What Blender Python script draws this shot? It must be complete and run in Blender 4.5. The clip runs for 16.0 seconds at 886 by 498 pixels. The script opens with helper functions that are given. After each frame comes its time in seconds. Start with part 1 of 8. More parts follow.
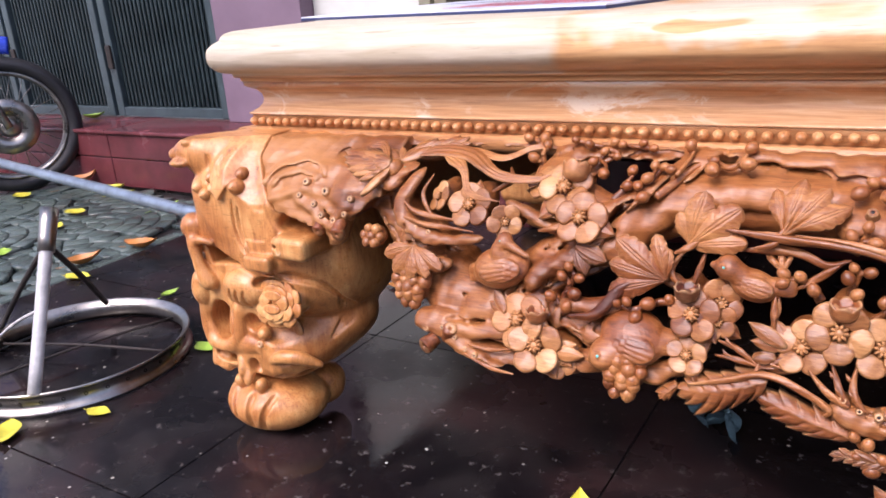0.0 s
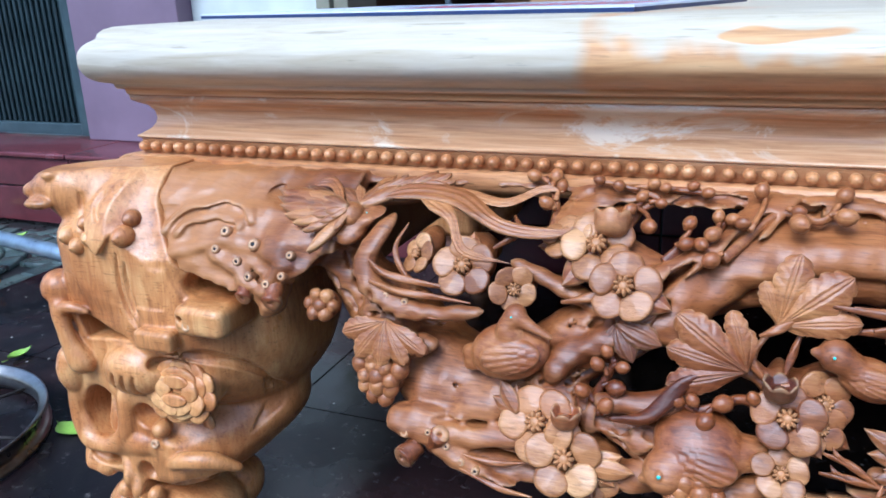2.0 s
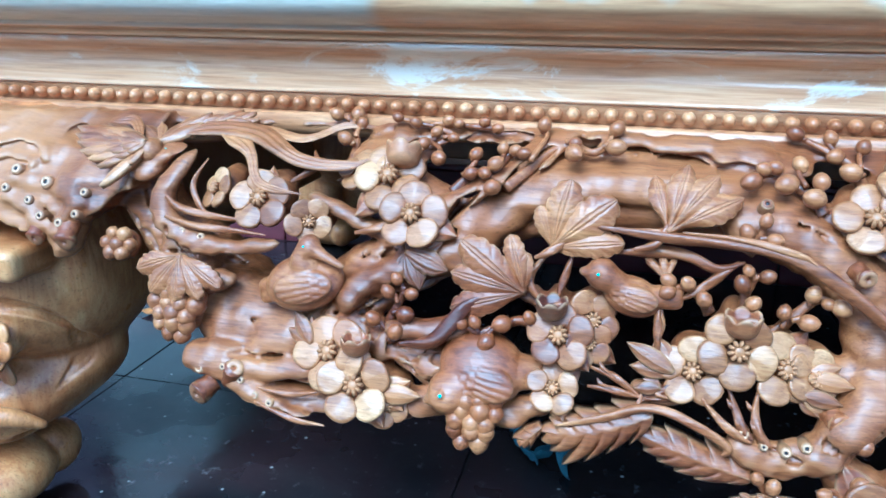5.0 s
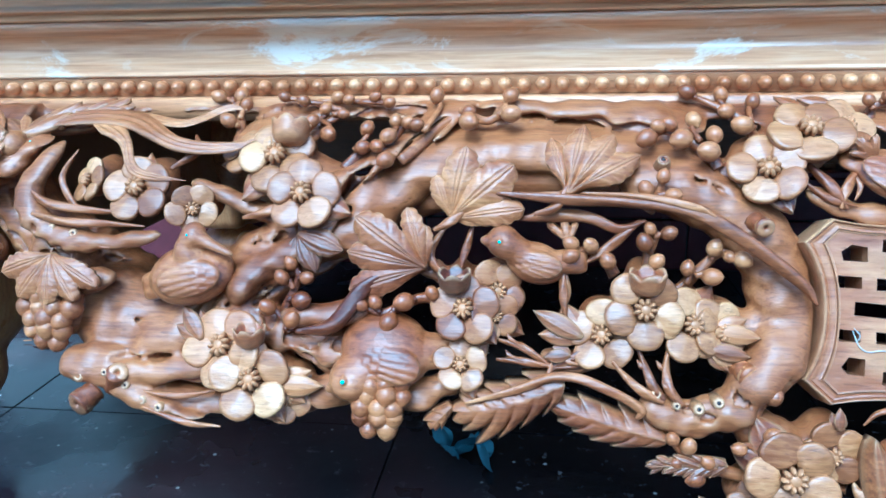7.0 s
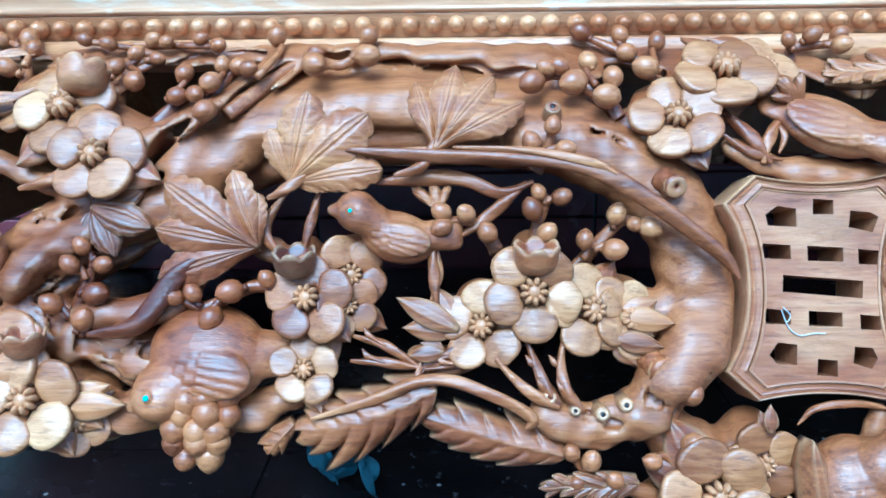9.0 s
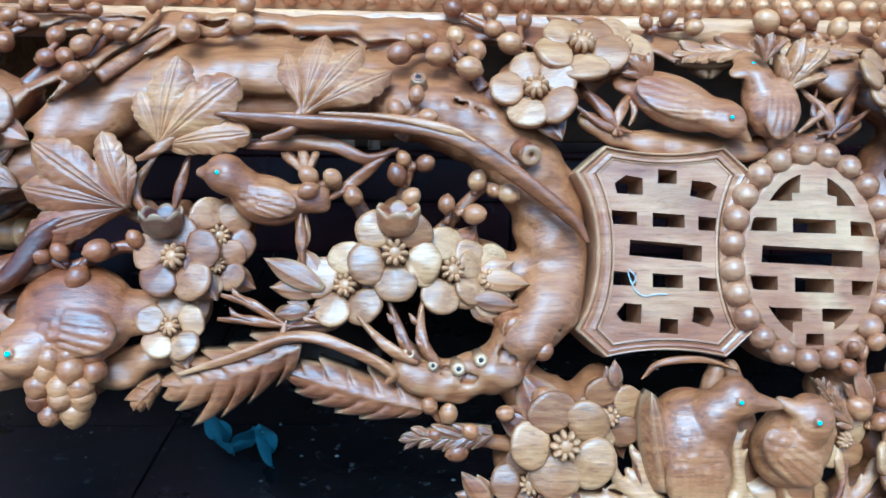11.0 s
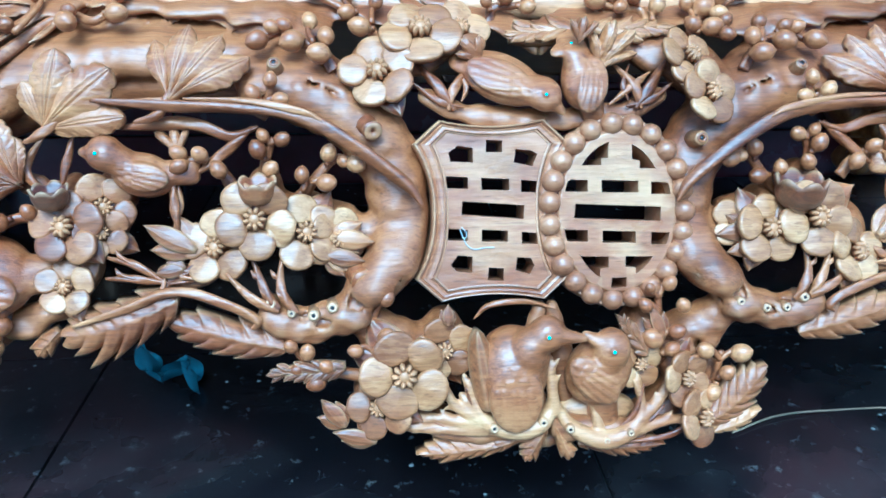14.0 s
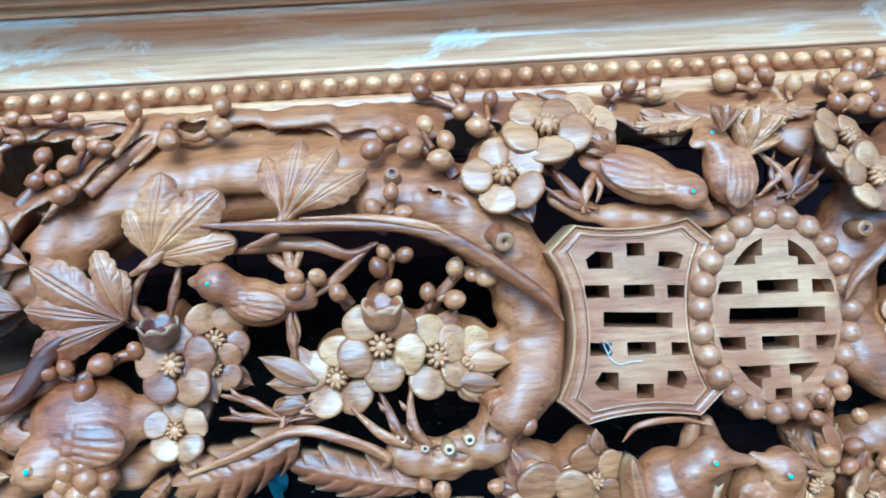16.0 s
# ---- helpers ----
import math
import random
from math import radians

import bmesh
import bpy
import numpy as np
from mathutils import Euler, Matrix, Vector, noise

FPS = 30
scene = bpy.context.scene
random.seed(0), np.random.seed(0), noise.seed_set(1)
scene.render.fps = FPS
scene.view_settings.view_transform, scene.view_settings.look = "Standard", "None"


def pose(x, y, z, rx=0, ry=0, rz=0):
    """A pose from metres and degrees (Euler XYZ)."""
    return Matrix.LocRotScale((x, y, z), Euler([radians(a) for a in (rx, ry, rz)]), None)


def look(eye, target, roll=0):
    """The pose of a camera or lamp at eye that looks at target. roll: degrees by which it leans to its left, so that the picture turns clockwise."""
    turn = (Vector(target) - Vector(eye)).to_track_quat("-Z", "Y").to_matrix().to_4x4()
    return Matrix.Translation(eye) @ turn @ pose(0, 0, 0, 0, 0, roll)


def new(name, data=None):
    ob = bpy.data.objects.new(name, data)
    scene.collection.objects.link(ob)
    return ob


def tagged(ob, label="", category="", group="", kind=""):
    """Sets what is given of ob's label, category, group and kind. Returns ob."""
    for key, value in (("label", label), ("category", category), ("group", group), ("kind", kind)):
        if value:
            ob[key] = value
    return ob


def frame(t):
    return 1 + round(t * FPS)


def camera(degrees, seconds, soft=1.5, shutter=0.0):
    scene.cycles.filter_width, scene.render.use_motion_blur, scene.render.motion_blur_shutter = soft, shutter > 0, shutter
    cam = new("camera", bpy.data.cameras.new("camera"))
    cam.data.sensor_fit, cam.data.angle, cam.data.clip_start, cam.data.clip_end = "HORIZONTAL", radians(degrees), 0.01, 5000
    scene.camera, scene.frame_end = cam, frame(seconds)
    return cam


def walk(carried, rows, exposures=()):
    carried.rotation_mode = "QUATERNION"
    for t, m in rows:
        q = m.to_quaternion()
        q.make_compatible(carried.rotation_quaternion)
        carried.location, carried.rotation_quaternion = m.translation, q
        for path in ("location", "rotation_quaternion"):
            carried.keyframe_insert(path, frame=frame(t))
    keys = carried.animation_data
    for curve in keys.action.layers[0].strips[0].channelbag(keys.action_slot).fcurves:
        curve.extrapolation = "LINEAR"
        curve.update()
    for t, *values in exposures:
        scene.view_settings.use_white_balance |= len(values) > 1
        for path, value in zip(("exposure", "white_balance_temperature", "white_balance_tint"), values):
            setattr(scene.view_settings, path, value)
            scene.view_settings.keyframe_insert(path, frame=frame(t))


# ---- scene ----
cam = camera(59.7, 16.0, soft=1.7)
METRES, TILT, LEAN, TURN = 1.2, -18.846, 4.206, 31.068
EYE = (0.0, -0.876, 0.678)
ROWS = [
    (0.0, 0.0, 0.0, 0.0, -0.0, 0.0, 0.0),
    (0.5, -0.0455, 0.072, -0.0065, -4.87, 2.26, 0.73),
    (1.0, -0.0998, 0.1323, 0.0211, -10.35, 3.47, 3.03),
    (1.5, -0.1009, 0.1558, 0.0417, -12.6, 2.63, 3.38),
    (2.0, -0.086, 0.2109, 0.046, -9.69, 1.18, 0.84),
    (2.5, -0.0857, 0.2418, 0.0381, -7.39, -0.47, 0.04),
    (3.0, -0.0857, 0.2423, 0.0383, -7.14, -0.79, -0.25),
    (3.5, -0.0693, 0.2325, 0.0316, -9.51, -0.49, 0.24),
    (4.0, -0.0455, 0.2162, 0.0111, -12.16, -0.07, 0.83),
    (4.5, -0.0236, 0.1925, -0.0049, -15.05, 0.74, 0.82),
    (7.0, 0.0074, 0.2096, -0.0395, -23.11, 2.63, 4.75),
    (7.5, 0.0303, 0.2319, -0.0541, -24.98, 2.47, 6.12),
    (8.0, 0.0601, 0.2674, -0.0605, -26.87, 2.78, 6.83),
    (10.5, 0.1079, 0.2878, -0.065, -32.09, 3.01, 5.38),
    (11.0, 0.1071, 0.2572, -0.0809, -33.74, 2.09, 5.96),
    (11.5, 0.1114, 0.2389, -0.0923, -36.26, 0.62, 6.78),
    (12.0, 0.114, 0.2259, -0.0994, -38.16, -0.98, 7.39),
    (12.5, 0.1222, 0.2114, -0.0984, -39.89, -2.28, 7.34),
    (13.0, 0.1139, 0.1816, -0.0807, -40.94, -2.15, 7.6),
    (13.5, 0.088, 0.1374, -0.0615, -41.02, -3.25, 7.26),
    (14.0, 0.1326, 0.1557, -0.0612, -35.47, -4.52, 7.13),
    (14.5, 0.1712, 0.1975, -0.0491, -29.55, -4.97, 8.44),
    (15.0, 0.1829, 0.2209, -0.031, -26.59, -3.83, 8.79),
    (15.5, 0.1575, 0.2153, -0.0209, -28.99, -2.43, 10.42),
    (16.0, 0.111, 0.2268, -0.0177, -33.63, -0.23, 10.06),
]
walk(cam, [(t, pose(*EYE, TILT, LEAN, TURN) @ pose(METRES * x, METRES * y, METRES * z, 90 + pitch, roll, yaw)) for t, x, y, z, yaw, pitch, roll in ROWS],
     exposures=[(0.0, 1.05, 6300, 26), (1.0, 0.93, 4850, 0), (1.5, 0.80, 4790, 4), (2.6, 0.98, 4760, 6), (3.5, 1.20, 3880, -8), (7.0, 1.36, 3680, -14), (11.0, 1.28, 3560, -18), (12.5, 1.54, 3490, -21), (16.0, 1.29, 3480, -20)])

# ---- light: an overcast sky in front of a shop front, and a soft high sun ----
world = bpy.data.worlds.new("overcast_sky")
scene.world = world
world.use_nodes = True
wn, wl = world.node_tree.nodes, world.node_tree.links
sky = wn.new("ShaderNodeTexSky")
sky.sky_type, sky.sun_disc = "NISHITA", False
sky.sun_elevation, sky.sun_rotation = radians(50), radians(191)
sky.dust_density, sky.ozone_density = 3.0, 1.0
wl.new(sky.outputs[0], wn["Background"].inputs[0])
wn["Background"].inputs[1].default_value = 0.15
sun_data = bpy.data.lights.new("sun", "SUN")
sun_data.energy, sun_data.angle, sun_data.color = 1.6, radians(28), (1.0, 0.99, 0.98)
sun = new("sun", sun_data)
sun.matrix_world = look((-0.70, -3.40, 4.2), (0, 0, 0))


# ---- materials ----
def nodes_of(name):
    m = bpy.data.materials.new(name)
    m.use_nodes = True
    return m, m.node_tree.nodes, m.node_tree.links, m.node_tree.nodes["Principled BSDF"]


def ramp(n, stops):
    r = n.new("ShaderNodeValToRGB")
    e = r.color_ramp.elements
    while len(e) < len(stops):
        e.new(0.5)
    for el, (p, c) in zip(e, stops):
        el.position, el.color = p, (*c, 1)
    return r


def noise_at(n, l, src, scale, stretch=(1, 1, 1), detail=4.0, rough=0.55, distort=0.0):
    mp = n.new("ShaderNodeMapping")
    mp.inputs["Scale"].default_value = stretch
    l.new(src, mp.inputs[0])
    t = n.new("ShaderNodeTexNoise")
    t.inputs["Scale"].default_value, t.inputs["Detail"].default_value = scale, detail
    t.inputs["Roughness"].default_value, t.inputs["Distortion"].default_value = rough, distort
    l.new(mp.outputs[0], t.inputs["Vector"])
    return t


def maths(n, l, op, a, b=None):
    k = n.new("ShaderNodeMath")
    k.operation = op
    for i, v in enumerate((a, b)):
        if v is None:
            continue
        if isinstance(v, (int, float)):
            k.inputs[i].default_value = v
        else:
            l.new(v, k.inputs[i])
    return k.outputs[0]


def mix(n, l, fac, a, b, blend="MIX"):
    k = n.new("ShaderNodeMix")
    k.data_type, k.blend_type = "RGBA", blend
    for s, v in ((k.inputs["Factor"], fac), (k.inputs["A"], a), (k.inputs["B"], b)):
        if isinstance(v, (int, float)):
            s.default_value = v
        elif isinstance(v, tuple):
            s.default_value = (*v, 1)
        else:
            l.new(v, s)
    return k.outputs["Result"]


def bump(n, l, p, height, strength, distance):
    b = n.new("ShaderNodeBump")
    b.inputs["Strength"].default_value, b.inputs["Distance"].default_value = strength, distance
    l.new(height, b.inputs["Height"])
    l.new(b.outputs[0], p.inputs["Normal"])
    l.new(b.outputs[0], p.inputs["Coat Normal"])


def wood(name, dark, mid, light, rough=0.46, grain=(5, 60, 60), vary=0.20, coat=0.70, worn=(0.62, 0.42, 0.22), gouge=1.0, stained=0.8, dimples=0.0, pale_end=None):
    """Oiled or raw timber: sharp long grain, tone drifting over hand widths, paler convex edges, faint gouge marks,
    each piece a little different.
    """
    m, n, l, p = nodes_of(name)
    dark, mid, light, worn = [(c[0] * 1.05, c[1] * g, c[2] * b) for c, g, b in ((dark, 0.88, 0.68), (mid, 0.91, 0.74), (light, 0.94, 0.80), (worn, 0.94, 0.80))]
    geo = n.new("ShaderNodeNewGeometry")
    pos = geo.outputs["Position"]
    info = n.new("ShaderNodeObjectInfo")
    g = noise_at(n, l, pos, 3.0, grain, 6.0, 0.62, 0.9)
    fibre = noise_at(n, l, pos, 9.0, grain, 3.0, 0.6, 0.4)
    broad = noise_at(n, l, pos, 11.0, (0.7, 1, 1.2), 3.0, 0.5, 0.6)
    tone = maths(n, l, "ADD", maths(n, l, "MULTIPLY", g.outputs[0], 0.48), maths(n, l, "MULTIPLY", broad.outputs[0], 0.55))
    tone = maths(n, l, "ADD", tone, maths(n, l, "MULTIPLY", fibre.outputs[0], 0.20))
    tone = maths(n, l, "ADD", tone, maths(n, l, "MULTIPLY", maths(n, l, "SUBTRACT", info.outputs["Random"], 0.5), vary))
    r = ramp(n, [(0.44, dark), (0.62, mid), (0.80, light)])
    l.new(tone, r.inputs[0])
    pores = noise_at(n, l, pos, 55.0, (1, 8, 8), 2.0)
    pr = ramp(n, [(0.32, (0.45, 0.38, 0.33)), (0.42, (1, 1, 1))])
    l.new(pores.outputs[0], pr.inputs[0])
    col = mix(n, l, 0.6, r.outputs[0], pr.outputs[0], "MULTIPLY")
    stain = noise_at(n, l, pos, 6.5, (1, 1, 1.2), 4.0, 0.6, 0.7)
    st = ramp(n, [(0.44, (0, 0, 0)), (0.66, (1, 1, 1))])
    l.new(stain.outputs[0], st.inputs[0])
    col = mix(n, l, maths(n, l, "MULTIPLY", st.outputs[0], stained), col, (0.66, 0.46, 0.34), "MULTIPLY")
    if pale_end:
        # the plank runs into pale sapwood past this x
        sep = n.new("ShaderNodeSeparateXYZ")
        l.new(pos, sep.inputs[0])
        k = n.new("ShaderNodeClamp")
        l.new(maths(n, l, "MULTIPLY", maths(n, l, "SUBTRACT", maths(n, l, "ADD", pale_end, maths(n, l, "MULTIPLY", broad.outputs[0], 0.12)), sep.outputs["X"]), 9.0), k.inputs[0])
        col = mix(n, l, maths(n, l, "MULTIPLY", k.outputs[0], 0.8), col, mix(n, l, g.outputs[0], (0.30, 0.112, 0.032), (0.53, 0.255, 0.088)))
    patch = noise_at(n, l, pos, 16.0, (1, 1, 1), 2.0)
    # worn: the paler tone, mixed in patchily where Pointiness finds convex edges
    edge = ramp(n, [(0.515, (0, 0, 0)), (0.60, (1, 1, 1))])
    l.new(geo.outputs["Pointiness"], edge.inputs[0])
    edge_mix = maths(n, l, "MULTIPLY", edge.outputs[0], maths(n, l, "MULTIPLY", patch.outputs[0], 0.75))
    l.new(mix(n, l, edge_mix, col, worn), p.inputs["Base Color"])
    sheen = noise_at(n, l, pos, 28.0, (1, 1, 1), 4.0, 0.6)
    l.new(maths(n, l, "ADD", maths(n, l, "MULTIPLY", maths(n, l, "SUBTRACT", sheen.outputs[0], 0.5), 0.55), rough), p.inputs["Roughness"])
    p.inputs["Coat Weight"].default_value, p.inputs["Coat Roughness"].default_value = 0.62 * coat, 0.30
    p.inputs["Specular IOR Level"].default_value = 0.35
    fine = noise_at(n, l, pos, 95.0, (1, 2.5, 2.5), 5.0, 0.7)
    cuts = noise_at(n, l, pos, 34.0, (1, 1, 1.3), 2.0, 0.5, 0.8)
    h = maths(n, l, "ADD", maths(n, l, "MULTIPLY", fine.outputs[0], 0.55), maths(n, l, "MULTIPLY", fibre.outputs[0], 0.25))
    h = maths(n, l, "ADD", h, maths(n, l, "MULTIPLY", cuts.outputs[0], 0.9 * gouge))
    if dimples:
        v = n.new("ShaderNodeTexVoronoi")
        v.inputs["Scale"].default_value = 270.0
        l.new(pos, v.inputs["Vector"])
        d = ramp(n, [(0.03, (0, 0, 0)), (0.13, (1, 1, 1))])
        l.new(v.outputs["Distance"], d.inputs[0])
        h = maths(n, l, "ADD", h, maths(n, l, "MULTIPLY", d.outputs[0], dimples))
    bump(n, l, p, h, 0.50, 0.0020)
    return m


def plain(name, colour, rough=0.5, metal=0.0, spread=0.25, scale=14.0, relief=0.0):
    m, n, l, p = nodes_of(name)
    pos = n.new("ShaderNodeNewGeometry").outputs["Position"]
    t = noise_at(n, l, pos, scale, (1, 1, 1), 6.0, 0.62)
    lo = tuple(c * (1 - spread) for c in colour)
    hi = tuple(min(1.0, c * (1 + spread)) for c in colour)
    r = ramp(n, [(0.3, lo), (0.7, hi)])
    l.new(t.outputs[0], r.inputs[0])
    l.new(r.outputs[0], p.inputs["Base Color"])
    l.new(maths(n, l, "ADD", maths(n, l, "MULTIPLY", maths(n, l, "SUBTRACT", t.outputs[0], 0.5), 0.4), rough), p.inputs["Roughness"])
    p.inputs["Metallic"].default_value = metal
    if relief:
        bump(n, l, p, noise_at(n, l, pos, scale * 5, (1, 1, 1), 5.0, 0.7).outputs[0], 0.5, relief)
    return m


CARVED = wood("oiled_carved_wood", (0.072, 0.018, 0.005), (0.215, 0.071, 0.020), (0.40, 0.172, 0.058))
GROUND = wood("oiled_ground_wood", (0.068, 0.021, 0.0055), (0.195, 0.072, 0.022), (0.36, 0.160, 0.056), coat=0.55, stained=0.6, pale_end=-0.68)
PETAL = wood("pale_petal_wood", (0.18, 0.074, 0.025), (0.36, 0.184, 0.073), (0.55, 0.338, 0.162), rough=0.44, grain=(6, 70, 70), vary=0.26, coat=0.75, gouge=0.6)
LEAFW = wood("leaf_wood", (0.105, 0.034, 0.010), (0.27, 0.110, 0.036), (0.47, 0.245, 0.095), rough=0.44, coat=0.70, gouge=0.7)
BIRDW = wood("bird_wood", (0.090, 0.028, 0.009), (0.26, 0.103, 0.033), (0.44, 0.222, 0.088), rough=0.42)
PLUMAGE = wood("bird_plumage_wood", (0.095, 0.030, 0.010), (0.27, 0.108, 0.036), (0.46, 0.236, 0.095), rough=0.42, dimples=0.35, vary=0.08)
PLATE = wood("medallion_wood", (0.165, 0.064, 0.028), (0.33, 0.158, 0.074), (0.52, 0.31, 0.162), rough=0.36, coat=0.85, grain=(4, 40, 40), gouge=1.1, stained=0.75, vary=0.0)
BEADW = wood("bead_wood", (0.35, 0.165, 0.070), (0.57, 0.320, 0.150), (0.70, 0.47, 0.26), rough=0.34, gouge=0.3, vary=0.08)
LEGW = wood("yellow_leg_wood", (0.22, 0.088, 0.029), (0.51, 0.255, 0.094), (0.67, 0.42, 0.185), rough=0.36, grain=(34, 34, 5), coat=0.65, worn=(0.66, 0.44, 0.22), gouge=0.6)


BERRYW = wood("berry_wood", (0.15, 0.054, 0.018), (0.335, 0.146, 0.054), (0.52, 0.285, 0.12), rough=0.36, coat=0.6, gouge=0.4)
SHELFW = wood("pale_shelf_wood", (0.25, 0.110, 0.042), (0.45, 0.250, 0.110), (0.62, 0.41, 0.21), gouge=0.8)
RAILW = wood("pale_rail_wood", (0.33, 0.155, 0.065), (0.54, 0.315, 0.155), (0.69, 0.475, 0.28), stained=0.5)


def slab_material():
    """Raw pale slab, partly oiled: the oil stops in ragged, wet-edged patches."""
    m, n, l, p = nodes_of("half_oiled_slab_wood")
    pos = n.new("ShaderNodeNewGeometry").outputs["Position"]
    sep = n.new("ShaderNodeSeparateXYZ")
    l.new(pos, sep.inputs[0])
    g = noise_at(n, l, pos, 3.0, (3, 45, 45), 5.0, 0.6, 0.5)
    raw = ramp(n, [(0.3, (0.45, 0.37, 0.24)), (0.6, (0.58, 0.51, 0.385)), (0.8, (0.67, 0.61, 0.495))])
    oil = ramp(n, [(0.3, (0.40, 0.195, 0.078)), (0.55, (0.61, 0.35, 0.155)), (0.8, (0.70, 0.46, 0.23))])
    l.new(g.outputs[0], raw.inputs[0])
    l.new(g.outputs[0], oil.inputs[0])
    blot = noise_at(n, l, pos, 7.0, (0.8, 1, 1.3), 4.0, 0.55, 0.3)
    edge = maths(n, l, "MULTIPLY", maths(n, l, "ADD", sep.outputs["X"], 0.375), 60.0)
    edge = maths(n, l, "ADD", edge, maths(n, l, "MULTIPLY", maths(n, l, "SUBTRACT", blot.outputs[0], 0.5), 3.0))
    line = maths(n, l, "ADD", maths(n, l, "MULTIPLY", maths(n, l, "SUBTRACT", maths(n, l, "ADD", 0.612, maths(n, l, "MULTIPLY", maths(n, l, "MAXIMUM", maths(n, l, "SUBTRACT", -0.19, sep.outputs["X"]), 0.0), 0.16)), sep.outputs["Z"]), 60.0),
                 maths(n, l, "MULTIPLY", maths(n, l, "SUBTRACT", blot.outputs[0], 0.5), 14.0))
    lip = maths(n, l, "MULTIPLY", maths(n, l, "SUBTRACT", 0.571, sep.outputs["Z"]), 300.0)
    oiled = maths(n, l, "MAXIMUM", maths(n, l, "MINIMUM", edge, line), lip)
    spots = noise_at(n, l, pos, 10.0, (0.5, 1.0, 1.2), 2.0)
    oiled = maths(n, l, "MAXIMUM", oiled, maths(n, l, "MULTIPLY", maths(n, l, "SUBTRACT", spots.outputs[0], 0.685), 60.0))
    k = n.new("ShaderNodeClamp")
    l.new(oiled, k.inputs[0])
    streak = noise_at(n, l, pos, 18.0, (1, 12, 12), 3.0)
    sr = ramp(n, [(0.30, (0.52, 0.5, 0.47)), (0.37, (1, 1, 1))])
    l.new(streak.outputs[0], sr.inputs[0])
    col = mix(n, l, k.outputs[0], raw.outputs[0], oil.outputs[0])
    l.new(mix(n, l, 0.6, col, sr.outputs[0], "MULTIPLY"), p.inputs["Base Color"])
    l.new(maths(n, l, "SUBTRACT", 0.52, maths(n, l, "MULTIPLY", k.outputs[0], 0.18)), p.inputs["Roughness"])
    bump(n, l, p, g.outputs[0], 0.25, 0.001)
    return m


def frieze_material():
    m, n, l, p = nodes_of("scraped_frieze_wood")
    pos = n.new("ShaderNodeNewGeometry").outputs["Position"]
    g = noise_at(n, l, pos, 3.0, (3, 50, 60), 5.0, 0.62, 0.5)
    r = ramp(n, [(0.3, (0.37, 0.170, 0.072)), (0.52, (0.60, 0.340, 0.168)), (0.75, (0.75, 0.52, 0.315))])
    l.new(g.outputs[0], r.inputs[0])
    b = noise_at(n, l, pos, 7.5, (1, 2, 2.2), 6.0, 0.7, 1.2)
    k = ramp(n, [(0.575, (0, 0, 0)), (0.65, (1, 1, 1))])
    sep = n.new("ShaderNodeSeparateXYZ")
    l.new(pos, sep.inputs[0])
    zone = maths(n, l, "SUBTRACT", 1.0, maths(n, l, "DIVIDE", maths(n, l, "ABSOLUTE", maths(n, l, "ADD", sep.outputs["X"], 0.22)), 0.28))
    l.new(maths(n, l, "ADD", b.outputs[0], maths(n, l, "MULTIPLY", maths(n, l, "MAXIMUM", zone, 0.0), 0.035)), k.inputs[0])
    col = mix(n, l, k.outputs[0], r.outputs[0], (0.72, 0.59, 0.44))
    l.new(col, p.inputs["Base Color"])
    p.inputs["Roughness"].default_value = 0.33
    p.inputs["Coat Weight"].default_value, p.inputs["Coat Roughness"].default_value = 0.4, 0.2
    bump(n, l, p, g.outputs[0], 0.3, 0.001)
    return m


